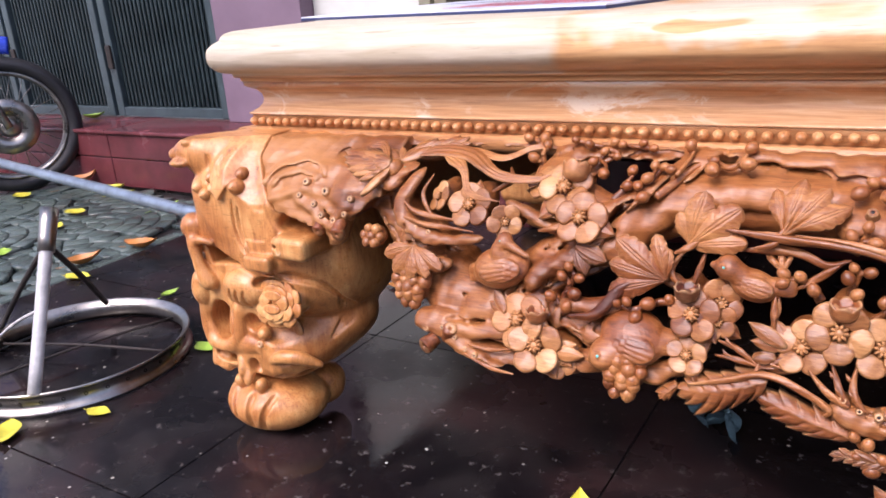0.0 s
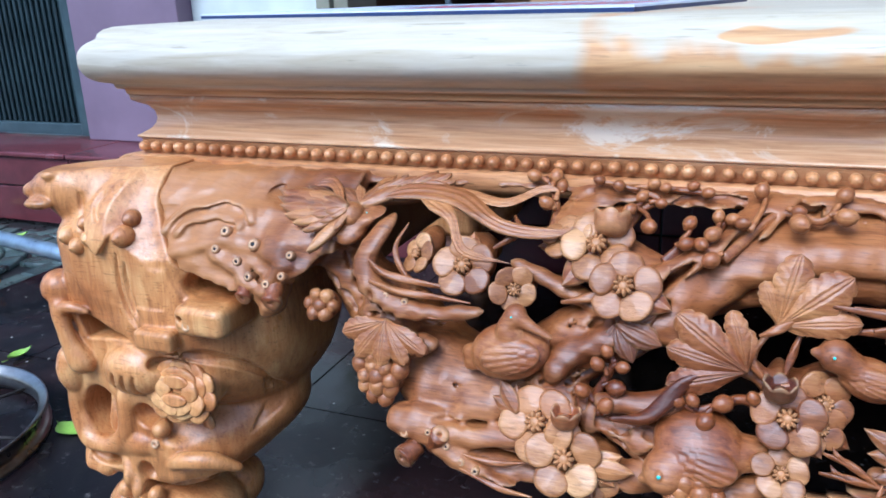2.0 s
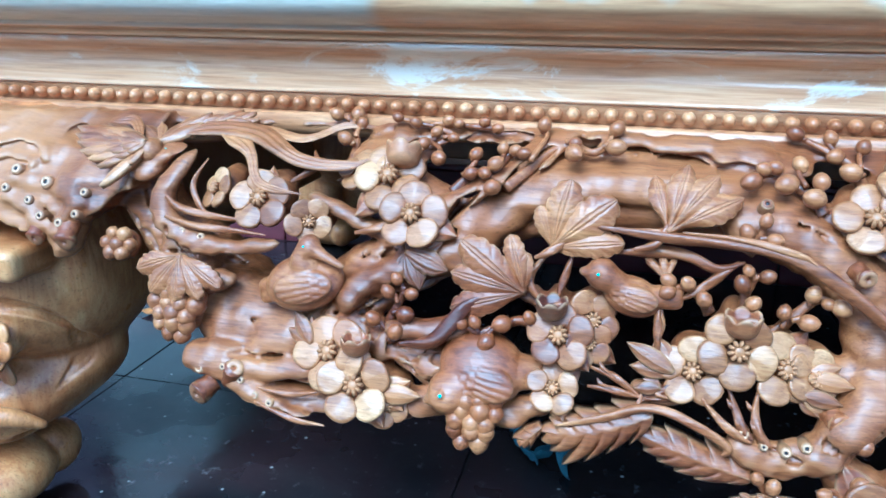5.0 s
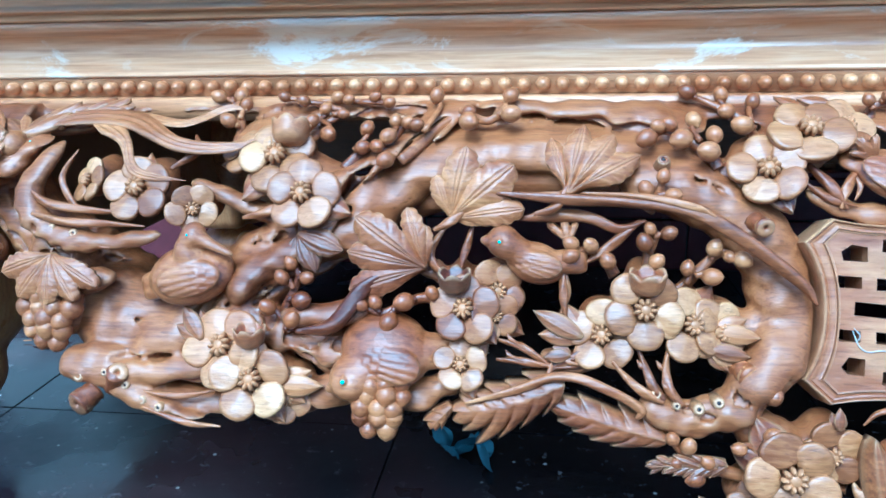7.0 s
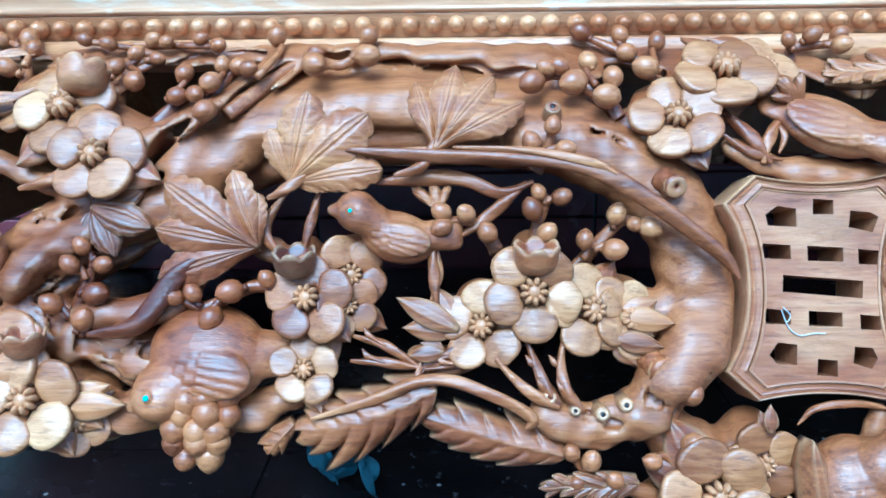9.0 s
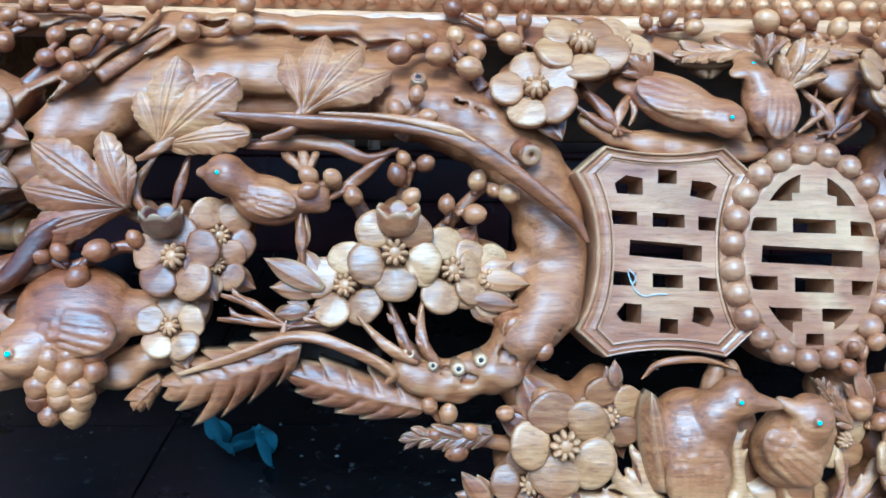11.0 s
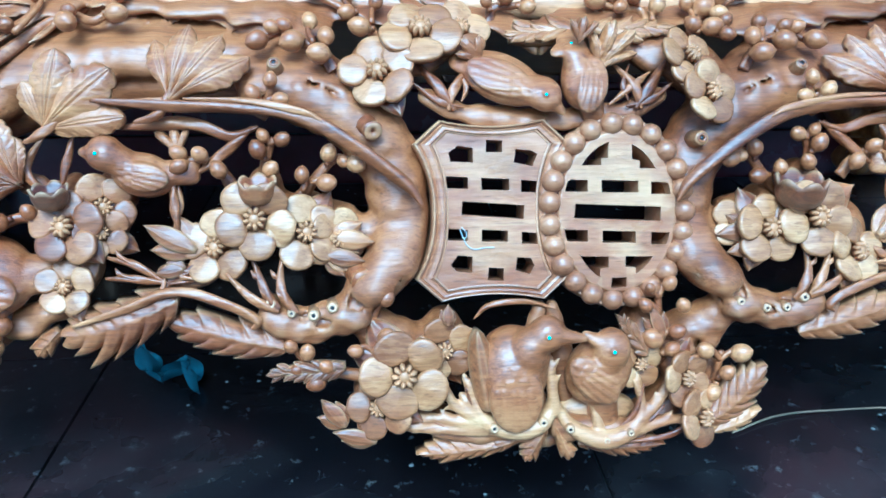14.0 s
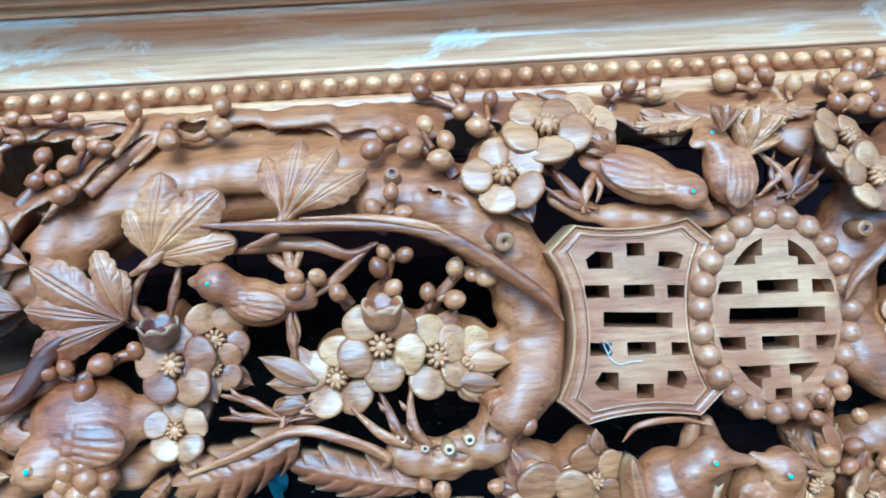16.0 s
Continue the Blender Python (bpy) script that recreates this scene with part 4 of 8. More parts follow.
# tool marks: shallow facets left by the gouge
ground_clay.d[s] += (0.0017 * np.sin(g[0] * 61 + 2.5 * np.sin(g[2] * 47)) * np.sin(g[2] * 83 + 2 * np.sin(g[0] * 33)) +
                     0.0010 * np.sin(g[0] * 190 + 70 * g[2] + 2 * np.sin(g[0] * 37)) * np.sin(g[2] * 230 - 90 * g[0] + 3 * np.sin(g[2] * 51))).astype(np.float32)
v, f = ground_clay.skin()
v[:, 1] += front(v[:, 2])
part("pierced_ground", (v, f), GROUND, daybed, "pierced reddish ground of the apron with thick winding trunks")
w = v.copy()
w[:, 0] = 2 * XC - w[:, 0]
part("pierced_ground", (w, f[:, ::-1]), GROUND, daybed, "pierced reddish ground of the apron with thick winding trunks")


# ---- carved ornaments, each built once and laid on the front ----
def mesh_of(name, data, mat):
    ob = obj(name, *data, mat)
    me = ob.data
    bpy.data.objects.remove(ob)
    return me


def dish(cx, cy, rx, ry, height, rings=5, sides=18, shape=None, thick=0.08):
    """A thin closed pad in the xy plane with a top given by height(x, y) and the underside below it."""
    v, f = [], []
    for under in (0, 1):
        for i in range(rings + 1):
            s = 1 - (1 - (i + 0.02) / (rings + 0.02)) ** 1.7
            if i == rings:
                s = 1.0 if not under else 0.95
            for j in range(sides):
                a = j * 2 * math.pi / sides
                k = shape(a) if shape else 1.0
                x, y = cx + rx * s * k * math.cos(a), cy + ry * s * k * math.sin(a)
                z = height(x, y, s, a)
                v.append((x, y, z - (thick if under else (0.22 * thick if i == rings else 0))))
    m = (rings + 1) * sides
    for i in range(rings):
        for j in range(sides):
            k = (j + 1) % sides
            f.append((i * sides + j, (i + 1) * sides + j, (i + 1) * sides + k, i * sides + k))
            f.append((m + i * sides + j, m + i * sides + k, m + (i + 1) * sides + k, m + (i + 1) * sides + j))
    for j in range(sides):
        k = (j + 1) % sides
        f.append((rings * sides + j, m + rings * sides + j, m + rings * sides + k, rings * sides + k))
    f.append(tuple(range(sides)))
    f.append(tuple(m + j for j in range(sides))[::-1])
    return v, [t[::-1] for t in f]


def blade(width, rows=10, cols=4, arch=0.25, droop=0.3, lift=0.0, ribs=(0.0,), cut=0.10, thick=0.10, sharp=0.13):
    """A carved leaf blade from the origin along +y to 1: width(t) is its half width; grooves run at the given shares of it and meet at the base."""
    top, k = [], 2 * cols + 1
    for i in range(rows + 1):
        t = i / rows
        for j in range(-cols, cols + 1):
            u = j / cols
            h = arch * width(0.5) * (1 - u * u) + lift * t - droop * t * t
            for c in ribs:
                for side in ((1,) if c == 0 else (1, -1)):
                    h -= cut * width(0.5) * math.exp(-((u - side * c) / sharp) ** 2) * min(1, 4 * t) * (1 - 0.5 * t)
            top.append((u * width(t), t - 0.10 * width(0.5) * abs(u) * t, h))
    n = len(top)
    v = top + [(x * 0.9, y * 0.985, z - thick * (0.6 + 0.4 * (1 - abs(2 * y - 1)))) for x, y, z in top]
    f = []
    for i in range(rows):
        for j in range(k - 1):
            a = i * k + j
            f.append((a, a + 1, a + k + 1, a + k))
            f.append((n + a, n + a + k, n + a + k + 1, n + a + 1))
    rim = [i for i in range(k)] + [i * k + k - 1 for i in range(1, rows + 1)] + [rows * k + j for j in range(k - 2, -1, -1)] + [i * k for i in range(rows - 1, 0, -1)]
    for a, b in zip(rim, rim[1:] + rim[:1]):
        f.append((b, a, n + a, n + b))
    return v, f


def pointed(w, base=0.25, peak=0.5, power=1.0):
    """Half width of a leaf that swells to w at peak and ends in a point."""
    return lambda t: w * (base + (1 - base) * math.sin(math.pi / 2 * min(1, t / peak)) if t < peak else max(0.02, math.cos(math.pi / 2 * (t - peak) / (1 - peak)) ** power))


def rounded(w, base=0.3):
    return lambda t: w * max(0.06, (base + (1 - base) * math.sin(math.pi / 2 * min(1, t / 0.62))) * math.sqrt(max(0.0, 1 - max(0, (t - 0.55) / 0.452) ** 2.6)))


UNDER_LEAF = mesh_of("lance_leaf", blade(pointed(0.30, 0.3, 0.5, 0.85), 10, 5, 0.3, 0.14, 0.06, (0.0, 0.5), 0.16, 0.10), CARVED)


def petal_mesh(name, cup, rim):
    return mesh_of(name, dish(0, 0.60, 0.455, 0.43, lambda x, y, s, a: cup * ((y - 0.2) ** 2 + x * x * 0.8) + rim * s ** 4 + 0.02 * math.cos(9 * x), 5, 18,
                              lambda a: 1 + 0.05 * math.cos(2 * a) - 0.10 * max(0, -math.sin(a)) ** 2 + 0.02 * math.cos(5 * a + cup * 30), 0.16), PETAL)


PETALS = [petal_mesh("petal", c, r) for c, r in ((0.03, -0.03), (0.09, -0.04), (-0.05, -0.01), (0.06, -0.06))]
stamens = [moved(dish(0, 0, 0.105, 0.064, lambda x, y, s, a: 0.08 * (1 - s * s) + 0.21, 2, 7, None, 0.18), Matrix.Rotation(i * 2 * math.pi / 9, 4, "Z") @ Matrix.Translation((0.185, 0, 0.05)))
           for i in range(9)]
HEART = mesh_of("heart", joined(dish(0, 0, 0.15, 0.15, lambda x, y, s, a: 0.30 - 0.05 * s * s, 3, 12, None, 0.28), *stamens), HEARTW)
COUNT = {"n": 0}


def blossom(x, z, r, d, rot=0, tx=0, ty=0, both=False, leaves=True):
    """Five-petalled plum blossom: a heart with nine stamens carries the petals."""
    for flip in ((False, True) if both else (False,)):
        COUNT["n"] += 1
        w = random.Random(COUNT["n"] * 7 + 1)
        m = face(x, z, d, rot, -tx, ty, flip) @ size(r)
        if w.random() < 0.75 and leaves:
            k = w.uniform(0, 360)
            for j in range(w.choice((1, 2, 2))):
                part("under_leaf", UNDER_LEAF, None, daybed, "pointed leaf behind a blossom", m @ Matrix.Translation((0, 0, -0.22 - 0.05 * j)) @ Matrix.Rotation(radians(k + j * w.uniform(35, 140)), 4, "Z") @ size(w.uniform(1.2, 1.55)))
        heart = part("blossom", HEART, None, daybed, "pale carved plum blossom with five round petals", m)
        for i in range(5):
            t = Matrix.Rotation(radians(72 * i + w.uniform(-4, 4)), 4, "Z") @ Matrix.Rotation(radians(w.uniform(-3, 8)), 4, "X") @ Matrix.Rotation(radians(5), 4, "Y") @ Matrix.Translation((0, 0, 0.05 + 0.03 * (i % 2)))
            part("petal", w.choice(PETALS), None, heart, m=m @ t @ Matrix.Diagonal((w.uniform(0.92, 1.08), w.uniform(0.94, 1.06), 1, 1)))


cup = revolve([(0.10, -0.55), (0.46, -0.50), (0.70, -0.30), (0.80, 0.0), (0.82, 0.24), (0.86, 0.40), (0.80, 0.44), (0.70, 0.36), (0.60, 0.10), (0.30, 0.0), (0.26, 0.16), (0.05, 0.22)], 40)
# six scallops: the rim rises and turns out between notches
cup = moved(([(x * (1 - 0.10 * max(0.0, z + 0.1) * (1 - k)), y * (1 - 0.10 * max(0.0, z + 0.1) * (1 - k)), z + max(0.0, z) * (math.hypot(x, y) > 0.5) * (0.75 * k - 0.35)) for x, y, z in cup[0] for k in (abs(math.sin(3 * math.atan2(y, x))) ** 0.7,)], cup[1]), Matrix.Rotation(radians(-90), 4, "X"))
BUD_CUP = mesh_of("bud", cup, CARVED)


def bud(x, z, r, d, rot=0, tx=0, ty=0):
    """A half-open bud: a round cup with a scalloped, turned-out rim and a stud inside."""
    part("bud", BUD_CUP, None, daybed, "half-open carved bud with a scalloped rim", face(x, z, d, rot, 22, ty) @ size(r * 1.1))


def vine_leaf_mesh():
    """Five-lobed leaf: broad lobes swell from the stalk, each with three cut veins."""
    lobes = []
    for a, length, w, up in ((-84, 0.58, 0.19, -0.06), (82, 0.60, 0.19, -0.05), (-43, 0.86, 0.24, -0.02), (41, 0.84, 0.24, -0.01), (0, 1.0, 0.27, 0.04)):
        b = blade(lambda t: pointed(w / length, 0.30, 0.55, 0.75)(t) * (1 + (0.16 * ((t - 0.46) / 0.18 % 1.0) - 0.06 if 0.46 < t < 0.82 else 0.0)), 26, 9, 0.34, 0.36, 0.32, (0.13, 0.58), 0.20, 0.10, 0.07)
        lobes.append(moved(b, Matrix.Translation((0, 0, up)) @ Matrix.Rotation(radians(a), 4, "Z") @ Matrix.Rotation(radians(3), 4, "X") @ size(length)))
    return mesh_of("vine_leaf", joined(*lobes), LEAFW)


VINE_LEAF = vine_leaf_mesh()


def vine_leaf(x, z, length, d, rot, both=False):
    for flip in ((False, True) if both else (False,)):
        part("vine_leaf", VINE_LEAF, None, daybed, "carved five-lobed vine leaf with cut veins", face(x, z, d, rot, -4, 0, flip) @ size(length * 0.98))


def lay(name, pieces, mat, label, x, z, d, rot, both):
    for flip in ((False, True) if both else (False,)):
        part(name, mesh_of(name, joined(*pieces), mat), None, daybed, label, face(x, z, d, rot, 0, 0, flip))


def mirrored(data):
    """The same piece on the other half of the front."""
    v, f = data
    return [(2 * XC - x, y, z) for x, y, z in v], [tuple(t)[::-1] for t in f]


def fan_leaf(base, tips, d0, d1, waist=0.0, notch=0.62, both=False, thick=0.006, label="carved vine leaf with scalloped lobes and cut veins"):
    """A leaf whose lobes fan out from its stalk: each lobe is domed, scalloped, and cut with a double midrib and side veins; the valleys between lobes run to the stalk."""
    bx, bz = base
    ang = [math.atan2(z - bz, x - bx) for x, z in tips]
    for i in range(1, len(ang)):
        while ang[i] - ang[i - 1] > math.pi:
            ang[i] -= 2 * math.pi
        while ang[i] - ang[i - 1] < -math.pi:
            ang[i] += 2 * math.pi
    reach = [math.hypot(x - bx, z - bz) for x, z in tips]
    if ang[0] > ang[-1]:
        ang, reach = ang[::-1], reach[::-1]
    n, per, rings = len(ang), 26, 18
    mid = [(a + b) / 2 for a, b in zip(ang, ang[1:])]
    low = [ang[0] - 0.62 * (mid[0] - ang[0])] + mid
    high = mid + [ang[-1] + 0.62 * (ang[-1] - mid[-1])]
    axis, mean = (ang[0] + ang[-1]) / 2, sum(reach) / n
    rays = []
    for k in range(n):
        for i in range(per + (k == n - 1)):
            t = low[k] + (high[k] - low[k]) * i / per
            left = t < ang[k]
            u = (t - ang[k]) / ((ang[k] - low[k]) if left else (high[k] - ang[k]))
            q = k - 1 if left else k + 1
            foot = notch * min(reach[k], reach[q]) if 0 <= q < n else 0.42 * reach[k]
            r = foot + (reach[k] - foot) * max(0.0, 1 - abs(u) ** 3.2) ** 0.60
            r *= 1 - 0.15 * abs(u) ** 1.5 - 0.05 * abs(math.sin(2.0 * math.pi * u)) * min(1, 3 * abs(u))
            rays.append((t, u, r, reach[k], k))
    m, top = len(rays), []
    for i in range(rings + 1):
        s = 0.05 + 0.95 * (i / rings) ** 0.9
        for t, u, r, size_of, k in rays:
            a = axis + (t - axis) * (1 - waist * (1 - s) ** 1.2)
            h = d0 + (d1 - d0) * s + 0.26 * mean * s * (1 - s) + (0.13 if waist == 0 else 0.05) * size_of * (1 - abs(u) ** 2.4) * s * (1 - 0.55 * s) - 0.10 * size_of * max(0.0, s - 0.65) ** 2 / 0.12
            w = min(1, 5 * s) * (1 - 0.75 * s) * (0.45 if waist > 0.8 else 1)
            h -= 0.030 * size_of * w * (math.exp(-((abs(u) - 0.13 - 0.10 * (1 - s)) / 0.055) ** 2))
            for start in (0.30, 0.56):
                h -= (0.018 if waist < 0.8 else 0.0) * size_of * math.exp(-((s - start - 0.30 * abs(u)) / 0.030) ** 2) * min(1, max(0, 6 * (abs(u) - 0.2)))
            h += 0.012 * mean * math.sin(2.3 * k + 4 * s)
            top.append((bx + r * s * math.cos(a), h, bz + r * s * math.sin(a)))
    v = [(x, float(front(min(z, 0.44))) - h, z) for x, h, z in top]
    under = [(bx + (x - bx) * 0.97, float(front(min(z, 0.44))) - h + thick, bz + (z - bz) * 0.97) for x, h, z in top]
    o, f = len(v), []
    for i in range(rings):
        for j in range(m - 1):
            a = i * m + j
            f += [(a, a + m, a + m + 1, a + 1), (o + a, o + a + 1, o + a + m + 1, o + a + m)]
    rim = [rings * m + j for j in range(m)]
    for a, b in zip(rim, rim[1:]):
        f.append((a, o + a, o + b, b))
    for i in range(rings):
        for a, b in ((i * m, (i + 1) * m), ((i + 1) * m + m - 1, i * m + m - 1)):
            f.append((a, o + a, o + b, b))
    f.append(tuple(range(m)) + tuple(o + j for j in range(m - 1, -1, -1)))
    data = (v + under, f)
    part("vine_leaf", data, LEAFW, daybed, label)
    if both:
        part("vine_leaf", mirrored(data), LEAFW, daybed, label)


def lobed_leaf(base, tips, d0, d1, both=False, slim=False, label="carved vine leaf with broad scalloped lobes and cut veins"):
    """Broad lobes that overlap at the stalk, widest past the middle, their edges scalloped and their midribs cut as double lines."""
    bx, bz = base
    ang = [math.atan2(z - bz, x - bx) for x, z in tips]
    pieces = []
    for k, (x, z) in enumerate(tips):
        gaps = [abs(math.remainder(ang[k] - ang[q], 2 * math.pi)) for q in (k - 1, k + 1) if 0 <= q < len(tips)]
        wide = max(0.19, min(0.265, 0.40 * sum(gaps) / len(gaps)))
        wide = 0.19 if slim else wide
        length = math.hypot(x - bx, z - bz)

        def half(t, wide=wide, turn=1 + 0.3 * math.sin(5.0 * k)):
            if t < 0.62:
                u = max(0.0, (t - 0.14) / 0.48) if slim else t / 0.62
                w = wide * ((0.20 if slim else 0.18) + (0.80 if slim else 0.82) * u * u * (3 - 2 * u))
            else:
                w = wide * math.sqrt(max(0.0, 1 - ((t - 0.62) / 0.381) ** (1.5 if slim else 2.7)))
            return w * (1 - sum(depth * math.exp(-((t - c) / 0.028) ** 2) for c, depth in ((0.52 * turn ** 0.2, 0.10), (0.70, 0.13), (0.86, 0.17))))

        b = blade(half, 44, 14, 0.34, 0.34, 0.30, (0.12,), 0.22, 0.12, 0.055)
        # short side veins run out from the midrib towards the scallops
        b = ([(p, q, r - 0.013 * sum(math.exp(-((q - c - 0.9 * abs(p)) / 0.018) ** 2) for c in (0.30, 0.48, 0.64)) * min(1.0, max(0.0, 14 * (abs(p) - 0.05)))) for p, q, r in b[0]], b[1])
        m = face(bx, bz, d0 + 0.0012 * (2 - abs(k - (len(tips) - 1) / 2)), math.degrees(ang[k]) - 90) @ Matrix.Rotation(math.atan2(d1 - d0, length), 4, "X") @ size(length)
        pieces.append(moved(b, m))
    data = joined(*pieces)
    part("vine_leaf", data, LEAFW, daybed, label)
    if both:
        part("vine_leaf", mirrored(data), LEAFW, daybed, label)


def leafy(rib, above, below, count, d, both=False, deep=0.34, label="carved leaf with sharp forward teeth and folded side veins"):
    """A broad leaf along a bent rib: its two sides are folded into ridges that sweep forward and end in teeth; above and below: the half widths."""
    per, cols = 9, 8
    rows = per * count
    line = spline([(*p, 0.0) for p in rib], rows + 1)[:, :2]
    w = random.Random(int(8000 * abs(rib[0][0]) + 3000 * rib[0][1]))
    jitter = [w.uniform(0.85, 1.15) for i in range(2 * count + 2)]
    length = float(np.linalg.norm(line[-1] - line[0]))
    leftward = line[-1][0] < line[0][0]
    top = []
    for i in range(rows + 1):
        t = i / rows
        ahead = line[min(i + 5, rows)] - line[max(0, min(i, rows - 5))]
        ahead = ahead / (np.linalg.norm(ahead) + 1e-9)
        cross = np.array((-ahead[1], ahead[0])) * (-1 if leftward else 1)
        swell = math.sin(math.pi * (0.16 + 0.74 * t)) ** 0.7 * (1 - t ** 6)
        for j in range(-cols, cols + 1):
            u = j / cols
            phase = count * t + (0.0 if j >= 0 else 0.45)
            tooth, phi = int(phase), phase - int(phase)
            reach = (above if j >= 0 else below) * swell * (1 - deep * (1 - phi ** 0.9)) * jitter[(2 * tooth + (j < 0)) % len(jitter)]
            forward = abs(u) ** 1.3 * reach * (0.55 + 0.45 * phi)
            p = line[i] + cross * u * reach + ahead * forward
            h = d + 0.30 * (above + below) * 0.5 * (1 - u * u) * swell - 0.0025 * abs(u) ** 3
            h += (0.10 + 0.13 * abs(u)) * reach * (math.sin(math.pi * min(1.0, 0.12 + 0.80 * phi)) - 0.6) * min(1.0, 5 * abs(u))
            h -= 0.045 * reach * math.exp(-((phi - 0.52) / 0.09) ** 2) * min(1.0, 4 * abs(u)) * (abs(u) < 0.85)
            h += 0.0016 * math.exp(-(u / 0.10) ** 2) * (1 - 0.7 * t)
            top.append((float(p[0]), float(h), float(p[1])))
    n = 2 * cols + 1
    v = [(x, float(front(min(z, 0.44))) - h, z) for x, h, z in top]
    v += [(x, y + 0.0045 + 0.12 * (above + below), z) for x, y, z in v]
    o, f = len(top), []
    for i in range(rows):
        for j in range(n - 1):
            k = i * n + j
            f += [(k, k + n, k + n + 1, k + 1), (o + k, o + k + 1, o + k + n + 1, o + k + n)]
        k = i * n
        f += [(k, o + k, o + k + n, k + n), (k + n - 1, k + 2 * n - 1, o + k + 2 * n - 1, o + k + n - 1)]
    for k, flip in ((0, False), (rows * n, True)):
        loop = list(range(k, k + n)) + [o + q for q in range(k + n - 1, k - 1, -1)]
        f.append(tuple(loop[::-1] if flip else loop))
    if leftward:
        f = [t[::-1] for t in f]
    data = (v, f)
    part("toothed_leaf", data, LEAFW, daybed, label)
    if both:
        part("toothed_leaf", mirrored(data), LEAFW, daybed, label)


def spray(x0, z0, x1, z1, width, d, both=False):
    """Long ones are feathered with overlapping leaflets along a rib; short ones are two or three lance-shaped blades."""
    a = Vector((x1 - x0, z1 - z0))
    length = a.length * 1.06
    rot = math.degrees(math.atan2(a.y, a.x)) - 90
    w = random.Random(int(9000 * abs(x0) + 5000 * z0))
    half, pieces = 0.72 * width, []
    if length < 2.6 * width:
        for turn, s, up in ((w.uniform(18, 34), 0.80, -0.002), (w.uniform(-36, -20), 0.72, -0.003), (w.uniform(-5, 5), 1.0, 0.001)):
            b = blade(pointed(0.42 * width / (length * s), 0.3, 0.45, 0.9), 10, 5, 0.30, 0.16, 0.10, (0.0, 0.5), 0.14, 0.09)
            pieces.append(moved(b, Matrix.Translation((0, 0, up)) @ Matrix.Rotation(radians(turn), 4, "Z") @ size(length * s)))
        lay("lance_leaf", pieces, LEAFW, "carved pointed leaves with a sunk midrib", x0, z0, d, rot, both)
        return
    n = max(4, round(length / (0.82 * half)))
    curve = w.uniform(-0.10, 0.10) * length
    pieces.append(moved(blade(pointed(0.10 * width / length, 0.8, 0.3), 12, 3, 0.8, 0.04, 0.02, (), 0, 0.06), Matrix.Translation((0, 0, 0.003)) @ size(length)))
    # the solid leaf under the leaflets
    pieces.append(moved(blade(pointed(0.56 * half / length, 0.5, 0.35, 0.8), 14, 5, 0.5, 0.06, 0.02, (), 0, 0.10), Matrix.Translation((0, 0, -0.004)) @ size(length)))
    for i in range(n, -1, -1):
        t = (i + 0.15) / (n + 1) * 0.86
        reach = 1.75 * half * (0.62 + 0.38 * math.sin(math.pi * min(1, 0.25 + 0.75 * t))) * (1 - 0.30 * t)
        for side in (-1, 1):
            s = reach * w.uniform(0.85, 1.25)
            b = blade(pointed(w.uniform(0.17, 0.25), 0.55, 0.60, 0.8), 9, 6, 0.60, w.uniform(0.1, 0.3), 0.16, (0.0, 0.55), 0.22, 0.12, 0.13)
            m = Matrix.Translation((0.5 * curve * math.sin(math.pi * t), length * t, 0.003 * (1 - t) + w.uniform(-0.001, 0.001))) @ Matrix.Rotation(radians(-side * (w.uniform(22, 40) - 10 * t)), 4, "Z") @ Matrix.Rotation(radians(side * w.uniform(2, 26)), 4, "Y") @ size(s)
            pieces.append(moved(b, m))
    b = blade(pointed(0.20, 0.5, 0.55, 0.8), 9, 4, 0.35, 0.16, 0.10, (0.0,), 0.2, 0.12)
    pieces.append(moved(b, Matrix.Translation((0, length * 0.80, 0.002)) @ size(max(0.22 * length, 1.2 * half))))
    lay("feathered_leaf", pieces, LEAFW, "carved feathered leaf with overlapping leaflets", x0, z0, d, rot, both)


BERRY = mesh_of("berry", revolve([(0.03, 1.30), (0.10, 1.24), (0.22, 1.18), (0.50, 1.02), (0.76, 0.74), (0.93, 0.38), (1.0, -0.02), (0.95, -0.40), (0.78, -0.74), (0.46, -1.0), (0.26, -1.10), (0.24, -1.22), (0.05, -1.25)], 16), BERRYW)
GRAPE = mesh_of("grape", revolve([(0.04, 1.12), (0.25, 1.03), (0.55, 0.84), (0.82, 0.52), (0.97, 0.15), (0.97, -0.2), (0.74, -0.66), (0.08, -1.0)], 14), LEAFW)


